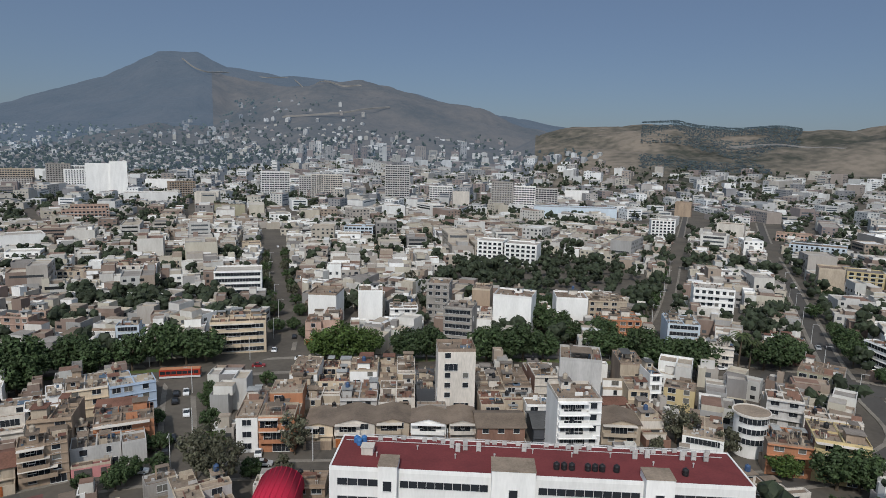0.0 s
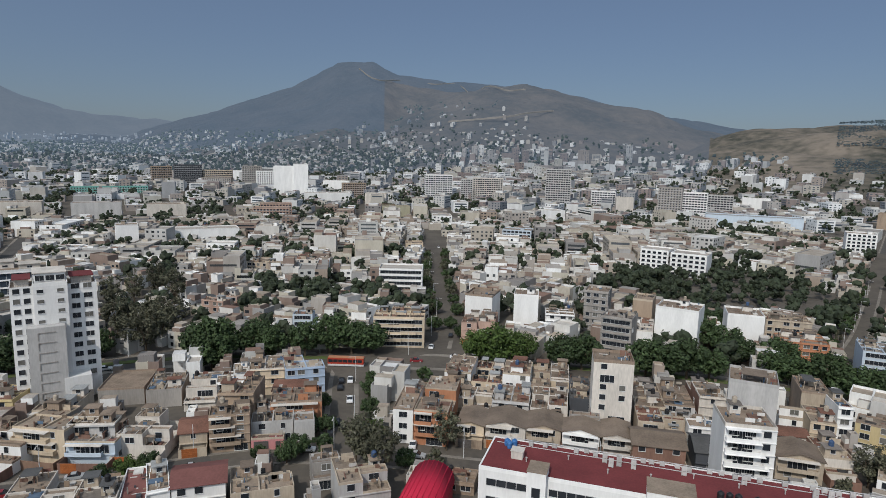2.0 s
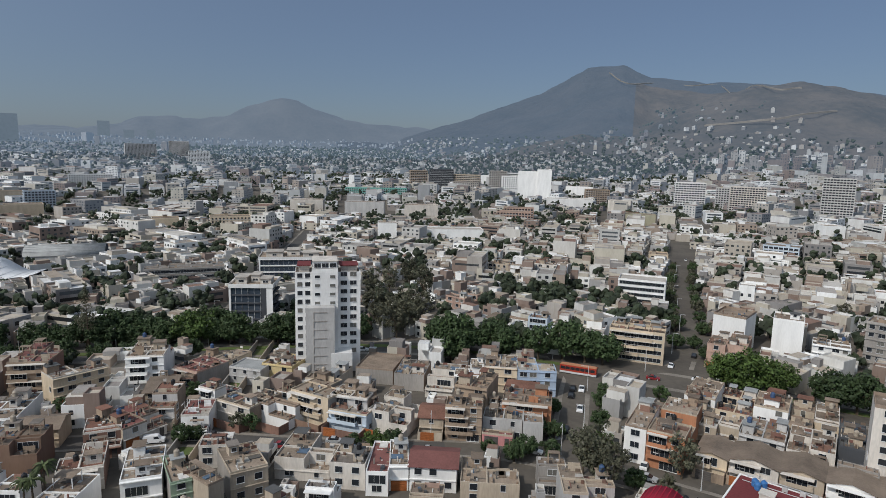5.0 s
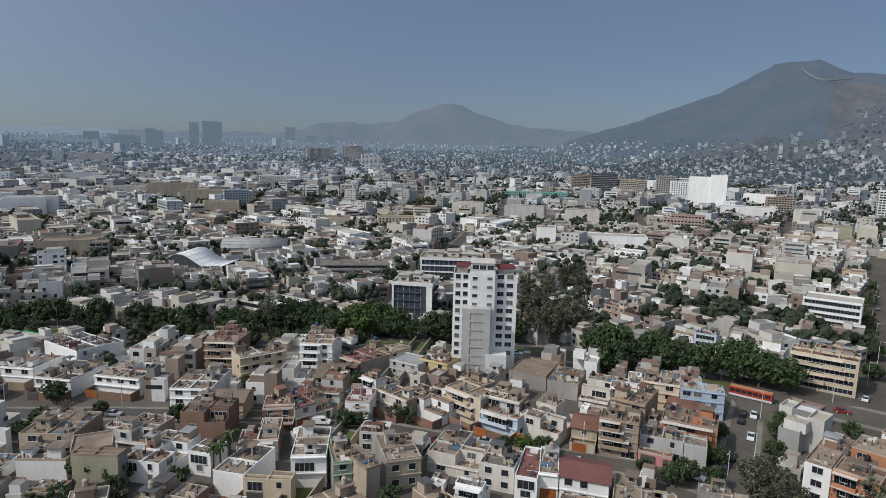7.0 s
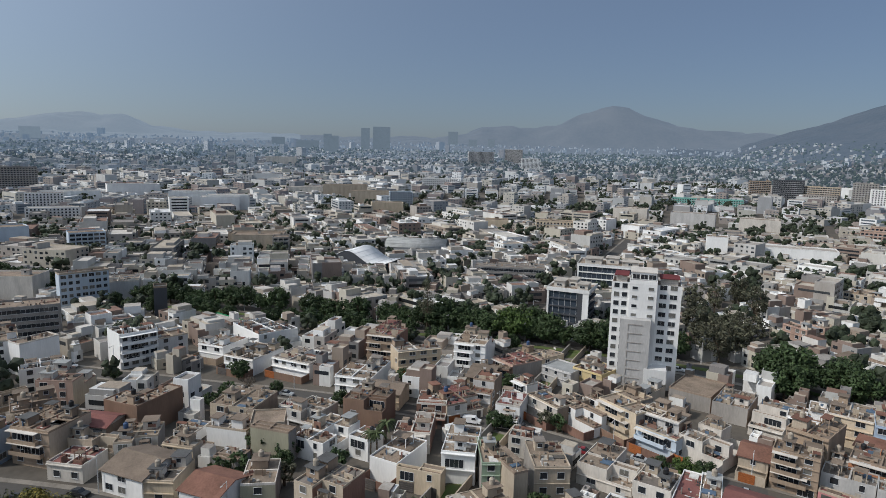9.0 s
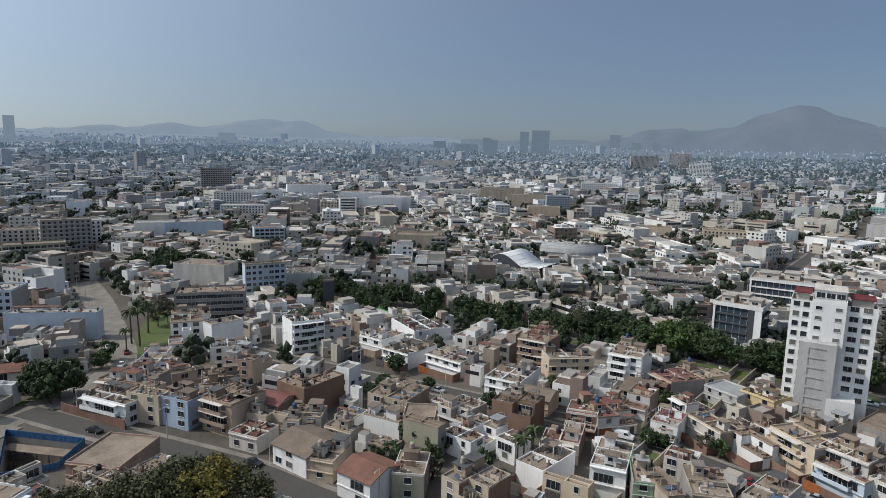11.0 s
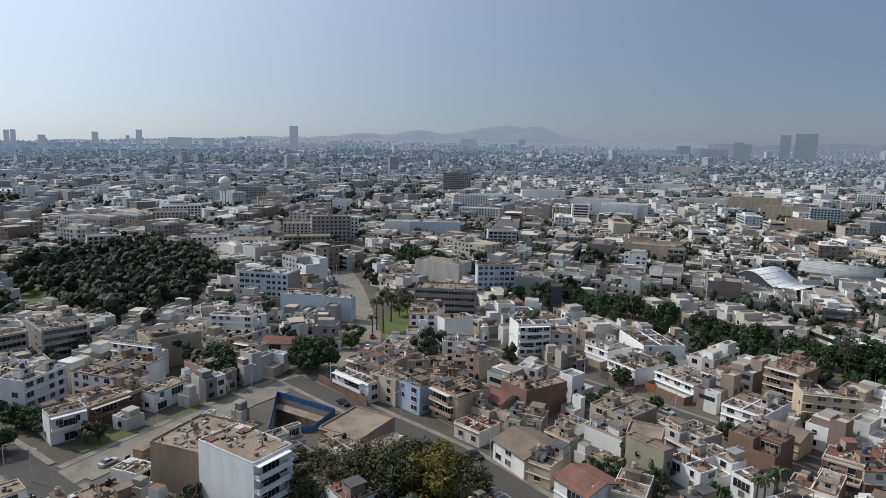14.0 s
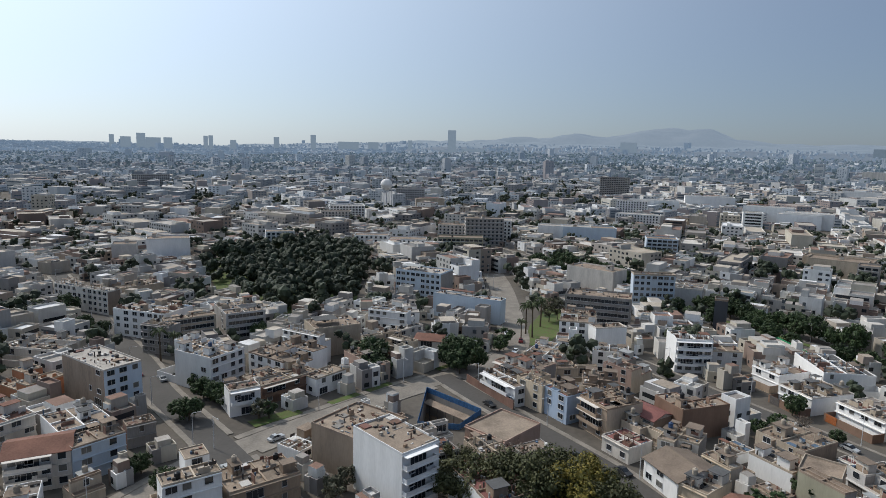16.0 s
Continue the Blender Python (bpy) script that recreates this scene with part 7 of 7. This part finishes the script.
for kind, x, y in (("tall", -177.2, 192.9), ("tall", -162.0, 188.0), ("tall", -159.0, 195.8), ("tall", -155.5, 200.4), ("tall", -205.1, 234.6), ("tall", -205.7, 251.1), ("tall", -212.5, 229.3), ("tall", -188.0, 239.7), ("ficus", -134.4, 187.0), ("ficus", -112.2, 189.3)):      # the dark grove beside the tower
    tree(kind, x, y, trnd.uniform(0.95, 1.2))
    take(x, y, 0.0, -5, 5, -5, 5)


# ---- the city beyond: too many houses to count, as joined geometry ----
class Heap:
    """Collects corners and faces for one joined mesh."""

    def __init__(self):
        self.v, self.f, self.n = [], [], 0

    def add(self, verts, faces):
        self.v.append(verts)
        self.f += [tuple(i + self.n for i in q) for q in faces]
        self.n += len(verts)

    def link(self, name, material, label, category):
        if self.n:
            ob = new(name, mesh_of(name, np.concatenate(self.v).tolist(), self.f, material))
            tagged(ob, label, category, kind="stuff")


RING = [(0, 1, 5, 4), (1, 2, 6, 5), (2, 3, 7, 6), (3, 0, 4, 7), (4, 5, 9, 8), (5, 6, 10, 9), (6, 7, 11, 10), (7, 4, 8, 11), (8, 9, 13, 12), (9, 10, 14, 13), (10, 11, 15, 14), (11, 8, 12, 15)]
BOX5 = [(0, 1, 5, 4), (1, 2, 6, 5), (2, 3, 7, 6), (3, 0, 4, 7), (4, 5, 6, 7)]


def local(cx, cy, ang, pts):
    c, s = math.cos(ang), math.sin(ang)
    p = np.asarray(pts, float)
    return np.stack([cx + p[:, 0] * c - p[:, 1] * s, cy + p[:, 0] * s + p[:, 1] * c, p[:, 2]], -1)


def rect(hw, hd, z):
    return [(-hw, -hd, z), (hw, -hd, z), (hw, hd, z), (-hw, hd, z)]


def hazed_paints(share, glow):
    """Far-plain paints with haze painted in: colours pulled towards bluish grey, plus blue glow."""
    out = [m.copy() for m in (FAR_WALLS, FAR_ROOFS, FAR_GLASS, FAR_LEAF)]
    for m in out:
        haze_glow(m, (0.25, 0.38, 0.56), glow)
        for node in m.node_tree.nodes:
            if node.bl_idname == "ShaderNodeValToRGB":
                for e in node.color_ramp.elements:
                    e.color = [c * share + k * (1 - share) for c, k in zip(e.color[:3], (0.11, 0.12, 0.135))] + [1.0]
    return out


class City:
    def __init__(self):
        self.walls, self.roofs, self.glass, self.hut = Heap(), Heap(), Heap(), Heap()

    def building(self, rnd, cx, cy, ang, w, d, floors, z, near, tall=False):
        fh, par = 2.8, 0.7
        h = floors * fh + par
        zb = z - 3.0 if z < 25 else z - 3.0 - 0.3 * max(w, d)
        dist = math.hypot(cx, cy)
        if near:
            parts = [(-w / 2, w / 2, -d / 2, d / 2, h)]
            if not tall and dist < 400:
                m, c = rnd.uniform(-0.15, 0.2) * d, rnd.uniform(-0.15, 0.15) * w
                hs = [max(1, floors + rnd.choice((0, 0, 0, 0, -1, -1, 1))) * fh + rnd.uniform(0.4, 1.0) for _ in range(4)]
                parts = [(-w / 2, c, -d / 2, m, h), (c, w / 2, -d / 2, m, hs[1]), (-w / 2, c, m, d / 2, hs[2]), (c, w / 2, m, d / 2, hs[3])]
            for x0, x1, y0, y1, t in parts:
                if rnd.random() < 0.07 and len(parts) > 1:
                    continue
                q = []
                for e, zz in ((0, zb), (0, z + t), (0.2, z + t), (0.2, z + t - par)):
                    q += [(x0 + e, y0 + e, zz), (x1 - e, y0 + e, zz), (x1 - e, y1 - e, zz), (x0 + e, y1 - e, zz)]
                self.walls.add(local(cx, cy, ang, q), RING)
                self.roofs.add(local(cx, cy, ang, q[12:]), [(0, 1, 2, 3)])
        else:
            self.walls.add(local(cx, cy, ang, rect(w / 2, d / 2, zb) + rect(w / 2, d / 2, z + h)), BOX5[:4])
            self.roofs.add(local(cx, cy, ang, rect(w / 2, d / 2, z + h)), [(0, 1, 2, 3)])
        # roof huts and half floors
        r = rnd.random()
        if r < 0.75:
            for _ in range(1 if r < 0.45 else 2):
                hw, hd, hh = rnd.uniform(1.2, w * 0.36), rnd.uniform(1.2, d * 0.3), rnd.uniform(1.4, 3.0)
                ux, uy = rnd.uniform(-1, 1) * (w / 2 - hw - 0.3), rnd.uniform(-1, 1) * (d / 2 - hd - 0.3)
                b = rect(hw, hd, z + h - par) + rect(hw, hd, z + h - par + hh)
                b = [(p[0] + ux, p[1] + uy, p[2]) for p in b]
                q = local(cx, cy, ang, b)
                self.walls.add(q, BOX5[:4])
                self.roofs.add(q[4:] + np.array([0, 0, 0.02]), [(0, 1, 2, 3)])
        # windows only on the sides that face the camera over the middle
        c, s = math.cos(ang), math.sin(ang)
        if dist > 2300 or (dist > 1300 and not tall and rnd.random() < 0.5):
            return
        for nx, ny, half, span in ((0, -1, d / 2, w), (0, 1, d / 2, w), (1, 0, w / 2, d), (-1, 0, w / 2, d)):
            gx, gy = nx * c - ny * s, nx * s + ny * c
            if gx * cx + gy * cy > -0.12 * dist or rnd.random() < (0.1 if tall else 0.3):
                continue
            n = max(1, int(span / (3.2 if dist < 900 else 4.5)))
            strip = rnd.random() < 0.25
            for k in range(floors):
                for i in range(1 if strip else n):
                    if rnd.random() < 0.2:
                        continue
                    ww = span * 0.8 / 2 if strip else rnd.uniform(0.5, 1.0) * (1 if dist < 900 else 1.5)
                    u = 0 if strip else (i + 0.5) / n * span - span / 2
                    z0 = z + k * fh + rnd.uniform(0.7, 1.0)
                    z1 = z0 + rnd.uniform(1.1, 1.6)
                    e = half + 0.05
                    p = [(u - ww, z0), (u + ww, z0), (u + ww, z1), (u - ww, z1)]
                    if ny:
                        pts = [(a * -ny, e * ny, b) for a, b in p]
                    else:
                        pts = [(e * nx, a * nx, b) for a, b in p]
                    self.glass.add(local(cx, cy, ang, pts), [(0, 1, 2, 3)])

    def link(self, where, mats=None):
        wm, rm, gm = mats or (FAR_WALLS, FAR_ROOFS, FAR_GLASS)
        self.walls.link("house_walls", wm, f"white and beige walls of crowded low houses {where}", "houses")
        self.roofs.link("house_roofs", rm, f"dusty flat concrete roofs of crowded houses {where}", "roofs")
        self.glass.link("house_windows", gm, f"dark windows of crowded houses {where}", "windows")


crnd = random.Random(2024)
inner, middle = City(), City()
# farther rings carry more painted haze: greyer colours and a stronger glow
RINGS = [(1900, "across the plain", hazed_paints(0.62, 0.12)), (2700, "far across the plain", hazed_paints(0.48, 0.20)), (9000, "with haze painted in at the edge of the plain", hazed_paints(0.34, 0.30))]
OUTER = [City() for _ in RINGS]


def ring_of(r):
    return next(k for k, q in enumerate(RINGS) if r < q[0])


GREEN = []       # free places for far trees


def near_house(rnd, cx, cy, ang, w, d, floors):
    """A filler house of the near streets, with all its parts."""
    deg = math.degrees(ang)
    c, s = math.cos(ang), math.sin(ang)
    # its front is turned towards the camera over the middle
    best = min(((0, w, d), (90, d, w), (180, w, d), (270, d, w)), key=lambda o: math.sin(ang + radians(o[0])) * cx - math.cos(ang + radians(o[0])) * cy)
    a2 = ang + radians(best[0])
    ww, dd = best[1], best[2]
    x = cx - math.cos(a2) * ww / 2 + math.sin(a2) * dd / 2
    y = cy - math.sin(a2) * ww / 2 - math.cos(a2) * dd / 2
    wall = rnd.choice(("white", "offwhite", "beige", "white", "cream", "lightgrey", "tan", "salmon", "grey", "brick", "tan", "offwhite", "brown"))
    roof = rnd.choice(("concrete", "concrete", "dust", "brown", "brown", "tile", "maroon", "grey"))
    house(x, y, math.degrees(a2), ww, dd, floors, wall, roof, rnd.choice(("", "s", "sb", "m", "sG", "b")), rnd.randint(0, 9999), 2.5, 0.5)


def free(cx, cy, ang, w, d):
    if max(abs(cx), abs(cy)) > 790:
        return True
    c, s = math.cos(ang), math.sin(ang)
    for u in (-0.5, -0.17, 0.17, 0.5):
        for v in (-0.5, -0.17, 0.17, 0.5):
            if taken(cx + u * w * c - v * d * s, cy + u * w * s + v * d * c):
                return False
    return True


FILL = [0]
SEEDS = []
for i in range(-26, 27):
    for j in range(-26, 27):
        sx, sy = i * 190 + crnd.uniform(-70, 70), j * 190 + crnd.uniform(-70, 70)
        az = math.degrees(math.atan2(sy, sx)) % 360
        if math.hypot(sx, sy) < 4900 and (38 < az < 262 or math.hypot(sx, sy) < 300):
            SEEDS.append((sx, sy, math.atan2(sy, sx) + crnd.choice((0.0, 0.3, -0.35, 0.55, -0.15))))


def bare_hill(x, y, z, az):
    """Slopes too steep or high to be built on."""
    if z < 45:
        return False
    e = 12.0
    slope = math.hypot(level(x + e, y) - level(x - e, y), level(x, y + e) - level(x, y - e)) / (2 * e)
    if az < 84:
        return z > 34 and not (76 < az < 84 and z < 75)
    return slope > 0.6 or z > (225 if 99 < az < 108 else 170 if 97 < az < 113 else 120 if az > 96 else 105)


for sx, sy, ang in SEEDS:
    ca, sa = math.cos(ang), math.sin(ang)
    around = [(a, b) for a, b, _ in SEEDS if 1 < abs(a - sx) + abs(b - sy) < 800]
    az_seed = math.degrees(math.atan2(sy, sx)) % 360
    far_cell = math.hypot(sx, sy)
    if 92 < az_seed < 127 and far_cell > 1300:
        lot, dep, gap, blk = 12.5, 13, 7, 7      # small houses up the slopes
    elif far_cell > 2600:
        lot, dep, gap, blk = 27, 26, 16, 5       # far off only the large houses tell
    elif far_cell > 1300:
        lot, dep, gap, blk = 17, 19, 10, 7
    elif far_cell > 420:
        lot, dep, gap, blk = 14.0, 18.5, 9, 8
    else:
        lot, dep, gap, blk = 11, 17.5, 8.5, 9
    period = 2 * dep + gap + 2
    for row in range(-int(190 / period) - 1, int(190 / period) + 2):
        for back in (0, 1):
            v = row * period + (dep / 2 if back == 0 else dep * 1.5 + 0.6)
            u = -190.0
            k = 0
            while u < 190:
                w = lot * crnd.uniform(0.75, 1.5)
                if crnd.random() < (0.08 if az_seed < 140 else 0.24):
                    w *= crnd.uniform(1.6, 2.6)
                k += 1
                if k % (blk + 1) == 0:
                    u += gap
                cx, cy = sx + (u + w / 2) * ca - v * sa, sy + (u + w / 2) * sa + v * ca
                u += w + 0.05
                r = math.hypot(cx, cy)
                az = math.degrees(math.atan2(cy, cx)) % 360
                if r > 4850 or r < 84 or not (42 < az < 258):
                    continue
                own = (cx - sx) ** 2 + (cy - sy) ** 2
                if any((cx - a) ** 2 + (cy - b) ** 2 < own for a, b in around):
                    continue
                d = dep * crnd.uniform(0.72, 1.0)
                if not free(cx, cy, ang, w, d):
                    continue
                z = level(cx, cy)
                if z > 30 and bare_hill(cx, cy, z, az):
                    continue
                if r > 1200 and z > 65 and crnd.random() < (0.5 if z < 120 else 0.84):
                    continue
                leafy = 0.14 if r < 420 else 0.22 if r < 1300 else 0.28
                if noise.noise(Vector((cx / 170, cy / 170, 8.0))) > 0.28:
                    leafy += 0.32                          # green pockets
                if (az < 73 or 112 < az < 160) and 260 < r < 1150:
                    leafy += 0.13
                if 103 < az < 150 and r > 1150:
                    leafy = 0.58
                if az < 88 and 900 < r < 1500:
                    leafy = 0.55
                if crnd.random() < leafy:
                    for _ in range(3 if r < 900 else 2 if r < 1300 else 1):
                        GREEN.append((cx + crnd.uniform(-6, 6), cy + crnd.uniform(-6, 6), z, r))
                    continue
                floors = crnd.choice((1, 1, 2, 2, 2, 2, 3, 3)) if leafy < 0.57 else crnd.choice((1, 1, 2))
                tall = crnd.random() < (0.022 if r < 1300 else 0.012) and r > 380 and leafy < 0.5 or (84 < az < 105 and 1250 < r < 2300 and z < 62 and crnd.random() < 0.16)
                if tall:
                    floors = crnd.randint(5, 8) if r < 1300 else crnd.randint(5, 13)
                if z > 65 and r > 1200 and not tall:
                    floors, w, d = crnd.choice((1, 1, 2)), min(w, 10.0), min(d, 9.0)
                if w > 18 and 300 < r < 1500:
                    floors = crnd.choice((2, 3, 3, 4, 5))
                if r < 200 and FILL[0] < 60:
                    FILL[0] += 1
                    near_house(crnd, cx, cy, ang, w - 0.1, d, min(floors, 3))
                else:
                    (inner if r < 700 else middle if r < 1300 else OUTER[ring_of(r)]).building(crnd, cx, cy, ang + crnd.uniform(-0.02, 0.02), w - 0.15, d, floors, z, r < 900, tall)
                    if crnd.random() < (0.3 if r < 1300 else 0.22):
                        GREEN.append((cx + crnd.uniform(-9, 9), cy + crnd.uniform(-9, 9), z, r))

# ---- the gaps of the near streets: small houses, sheds and garden trees ----
grnd = random.Random(31)
FRONTS = [(o.matrix_basis.translation.x, o.matrix_basis.translation.y, o.matrix_basis.to_euler().z) for o in scene.objects if o.parent is None and o.name.startswith(("house", "apartment_block"))]
BUSH = []
NEARSEEDS = [q for q in SEEDS if math.hypot(q[0], q[1]) < 900]
for size_w, size_d, fl in ((9.5, 11.0, 2), (7.5, 9.0, 2), (6.0, 6.5, 2), (4.6, 4.8, 1), (3.2, 3.4, 1)):
    for rr in list(np.arange(100, 300, 3.0)) + list(np.arange(300, 640, 4.5)):
        for aa in np.arange(46, 254, (170 if rr < 300 else 260) / rr):
            cx, cy = rr * math.cos(radians(aa)), rr * math.sin(radians(aa))
            e = size_w * 0.45
            if taken(cx, cy) or taken(cx + e, cy) or taken(cx - e, cy) or taken(cx, cy + e) or taken(cx, cy - e):
                continue
            if rr < 300:
                ang = min(FRONTS, key=lambda f: (f[0] - cx) ** 2 + (f[1] - cy) ** 2)[2]
            else:
                ang = min(NEARSEEDS, key=lambda f: (f[0] - cx) ** 2 + (f[1] - cy) ** 2)[2]
            w, d = size_w * grnd.uniform(0.9, 1.2), size_d * grnd.uniform(0.9, 1.2)
            if not free(cx, cy, ang, w + 0.8, d + 0.8):
                continue
            if grnd.random() < (0.16 if rr < 200 else 0.22):
                (BUSH if rr < 200 else GREEN).append((cx, cy) if rr < 200 else (cx, cy, 0.0, rr))
                take(cx, cy, ang, -w / 2, w / 2, -d / 2, d / 2)
                continue
            FILL[0] += 1
            if rr < 170 and size_w > 5.5:
                near_house(grnd, cx, cy, ang, w, d, max(1, fl - (grnd.random() < 0.3) + (grnd.random() < 0.25)))
            else:
                inner.building(grnd, cx, cy, ang, w, d, fl, 0.0, True)
                take(cx, cy, ang, -w / 2, w / 2, -d / 2, d / 2)
print("filled", FILL[0], len(BUSH))
for cx, cy in BUSH:
    tree("small", cx, cy, grnd.uniform(0.8, 1.4))
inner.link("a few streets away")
# the middle distance gets a weak share of painted haze
middle.link("in the middle distance", hazed_paints(0.85, 0.06)[:3])
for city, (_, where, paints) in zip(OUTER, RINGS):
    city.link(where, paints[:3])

# ---- far greenery, as joined leaf sprays ----
fol, FAR_GREEN = Heap(), [Heap() for _ in RINGS]
frnd = random.Random(9)
_g = (1 + 5 ** 0.5) / 2
KNOT = [Vector(p).normalized() for p in ((-1, _g, 0), (1, _g, 0), (-1, -_g, 0), (1, -_g, 0), (0, -1, _g), (0, 1, _g), (0, -1, -_g), (0, 1, -_g), (_g, 0, -1), (_g, 0, 1), (-_g, 0, -1), (-_g, 0, 1))]
KNOT_FACES = [(0, 11, 5), (0, 5, 1), (0, 1, 7), (0, 7, 10), (0, 10, 11), (1, 5, 9), (5, 11, 4), (11, 10, 2), (10, 7, 6), (7, 1, 8), (3, 9, 4), (3, 4, 2), (3, 2, 6), (3, 6, 8), (3, 8, 9), (4, 9, 5), (2, 4, 11), (6, 2, 10), (8, 6, 7), (9, 8, 1)]

BUD = [Vector(p) for p in ((1, 0, 0), (-1, 0, 0), (0, 1, 0), (0, -1, 0), (0, 0, 1), (0, 0, -1))]
BUD_FACES = [(0, 2, 4), (2, 1, 4), (1, 3, 4), (3, 0, 4), (2, 0, 5), (1, 2, 5), (3, 1, 5), (0, 3, 5)]


def far_tree(x, y, z, r, s=1.0, leaves=12):
    """A crown of ragged clumps; nearer ones wear loose leaf sprays as well."""
    h, rad = frnd.uniform(5, 10) * s, frnd.uniform(2.5, 4.5) * s
    out = fol if r < 1300 else FAR_GREEN[ring_of(r)]
    clumps = []
    for _ in range(9 if r < 450 else 5 if r < 900 else 3 if r < 1300 else 2):
        clumps.append((Vector((x + frnd.gauss(0, rad * 0.42), y + frnd.gauss(0, rad * 0.42), z + h * frnd.uniform(0.35, 0.85))), rad * frnd.uniform(0.28, 0.52) * (1.0 if r < 900 else 1.35)))
    for c, q in clumps:
        turn = Matrix.Rotation(frnd.uniform(0, 6.28), 3, Vector((frnd.gauss(0, 1), frnd.gauss(0, 1), frnd.gauss(0, 1))).normalized())
        shape, faces = (KNOT, KNOT_FACES) if r < 900 else (BUD, BUD_FACES)
        out.add(np.array([tuple(c + (turn @ p) * q * frnd.uniform(0.6, 1.15)) for p in shape]), faces)
    if r < 450:
        v, f = leaf_quads(frnd, clumps, leaves, rad * 0.11, 0)
        out.add(np.array([tuple(p) for p in v]), f)


for line in ([(88, 252), (108, 295), (148, 394), (215, 565)], [(132, 196), (147, 233), (198, 349), (265, 506)]):      # street trees
    for (x0, y0), (x1, y1) in zip(line, line[1:]):
        span = math.hypot(x1 - x0, y1 - y0)
        for k in range(int(span / 9)):
            for side in (-7.0, 7.0):
                if frnd.random() < 0.2:
                    t = (k + frnd.random()) * 9 / span
                    GREEN.append((x0 + (x1 - x0) * t + side * (y1 - y0) / span, y0 + (y1 - y0) * t - side * (x1 - x0) / span, 0.0, 450))
for x, y, z, r in GREEN:
    if r < 2600:
        far_tree(x, y, z, r, 1.3 if r < 1300 else 2.0)


def shrub(x, y, z):
    v, f = leaf_quads(frnd, [(Vector((x, y, z + 1.2)), 3.4)], 10, 2.2, 0)
    FAR_GREEN[0].add(np.array([(p[0], p[1], z + (p[2] - z) * 0.5) for p in v]), f)


def grove(pts, n, s=1.0):
    """Fills a many-sided patch with trees."""
    xs, ys = [p[0] for p in pts], [p[1] for p in pts]
    while n:
        x, y = frnd.uniform(min(xs), max(xs)), frnd.uniform(min(ys), max(ys))
        odd = False
        for (x0, y0), (x1, y1) in zip(pts, pts[1:] + pts[:1]):
            if (y0 > y) != (y1 > y) and x < (x1 - x0) * (y - y0) / (y1 - y0) + x0:
                odd = not odd
        if odd:
            n -= 1
            far_tree(x, y, level(x, y), 300, s * frnd.uniform(1.0, 1.5), 34)


for az in np.arange(61, 73, 0.22):          # planted rows on the bare slope
    for r in np.arange(1250, 1720, 11.0):
        x, y = r * math.cos(radians(az)), r * math.sin(radians(az))
        if noise.noise(Vector((x / 140, y / 140, 3.0))) > -0.16 and frnd.random() < 0.8:
            shrub(x + frnd.uniform(-1, 1), y + frnd.uniform(-1, 1), level(x, y))
grove(PARK_EAST, 130, 0.9)
grove(PARK_WEST, 240, 1.15)
grove([(-480, 330), (-440, 400), (-520, 420)], 25)
# far crowns glow faintly blue to stand in for haze
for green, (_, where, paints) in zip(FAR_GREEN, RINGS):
    green.link("far_trees", paints[3], f"dark green tree crowns with painted haze {where}", "trees")
fol.link("far_trees", FAR_LEAF, "dark green tree crowns scattered between the far houses", "trees")

# ---- what lies about on the near roofs ----
heap = Heap()
krnd = random.Random(77)
BOX6 = BOX5 + [(3, 2, 1, 0)]
for hx, hy, ang, x0, x1, y0, y1, z in ROOFTOPS:
    near = math.hypot(hx, hy)
    if near > 330 or x1 - x0 < 2.2 or y1 - y0 < 2.2:
        continue
    for _ in range(int((x1 - x0) * (y1 - y0) * (0.22 if near < 200 else 0.12)) + 1):
        kind = krnd.random()
        u, v = krnd.uniform(x0 + 0.3, x1 - 0.5), krnd.uniform(y0 + 0.3, y1 - 0.5)
        if kind < 0.5:                       # boxes, buckets, rubble
            a, b, c, lift = krnd.uniform(0.2, 0.8), krnd.uniform(0.2, 0.7), krnd.uniform(0.12, 0.7), 0.0
        elif kind < 0.68:                    # planks and pipes
            a, b, c, lift = krnd.uniform(1.2, 2.6), 0.14, krnd.uniform(0.08, 0.2), 0.0
            if krnd.random() < 0.5:
                a, b = b, a
        elif kind < 0.80:                    # unfinished columns
            a, b, c, lift = 0.25, 0.25, krnd.uniform(0.6, 1.5), 0.0
        elif kind < 0.90:                    # sheets laid over patios and light wells
            a, b, c, lift = krnd.uniform(1.2, 2.8), krnd.uniform(1.0, 2.4), 0.25, 0.0
        else:                                # washing on a line
            a, b, c, lift = krnd.uniform(0.6, 1.6), 0.05, 0.7, 0.9
        u, v = min(u, x1 - a - 0.2), min(v, y1 - b - 0.2)
        if u < x0 + 0.17 or v < y0 + 0.17:
            continue
        q = [(u, v, z + lift), (u + a, v, z + lift), (u + a, v + b, z + lift), (u, v + b, z + lift)]
        heap.add(local(hx, hy, ang, q + [(m, n, z + lift + c) for m, n, _ in q]), BOX6)
heap.link("roof_odds_and_ends", CLUTTER, "planks, rubble, sheets and washing lying about on flat roofs", "clutter")
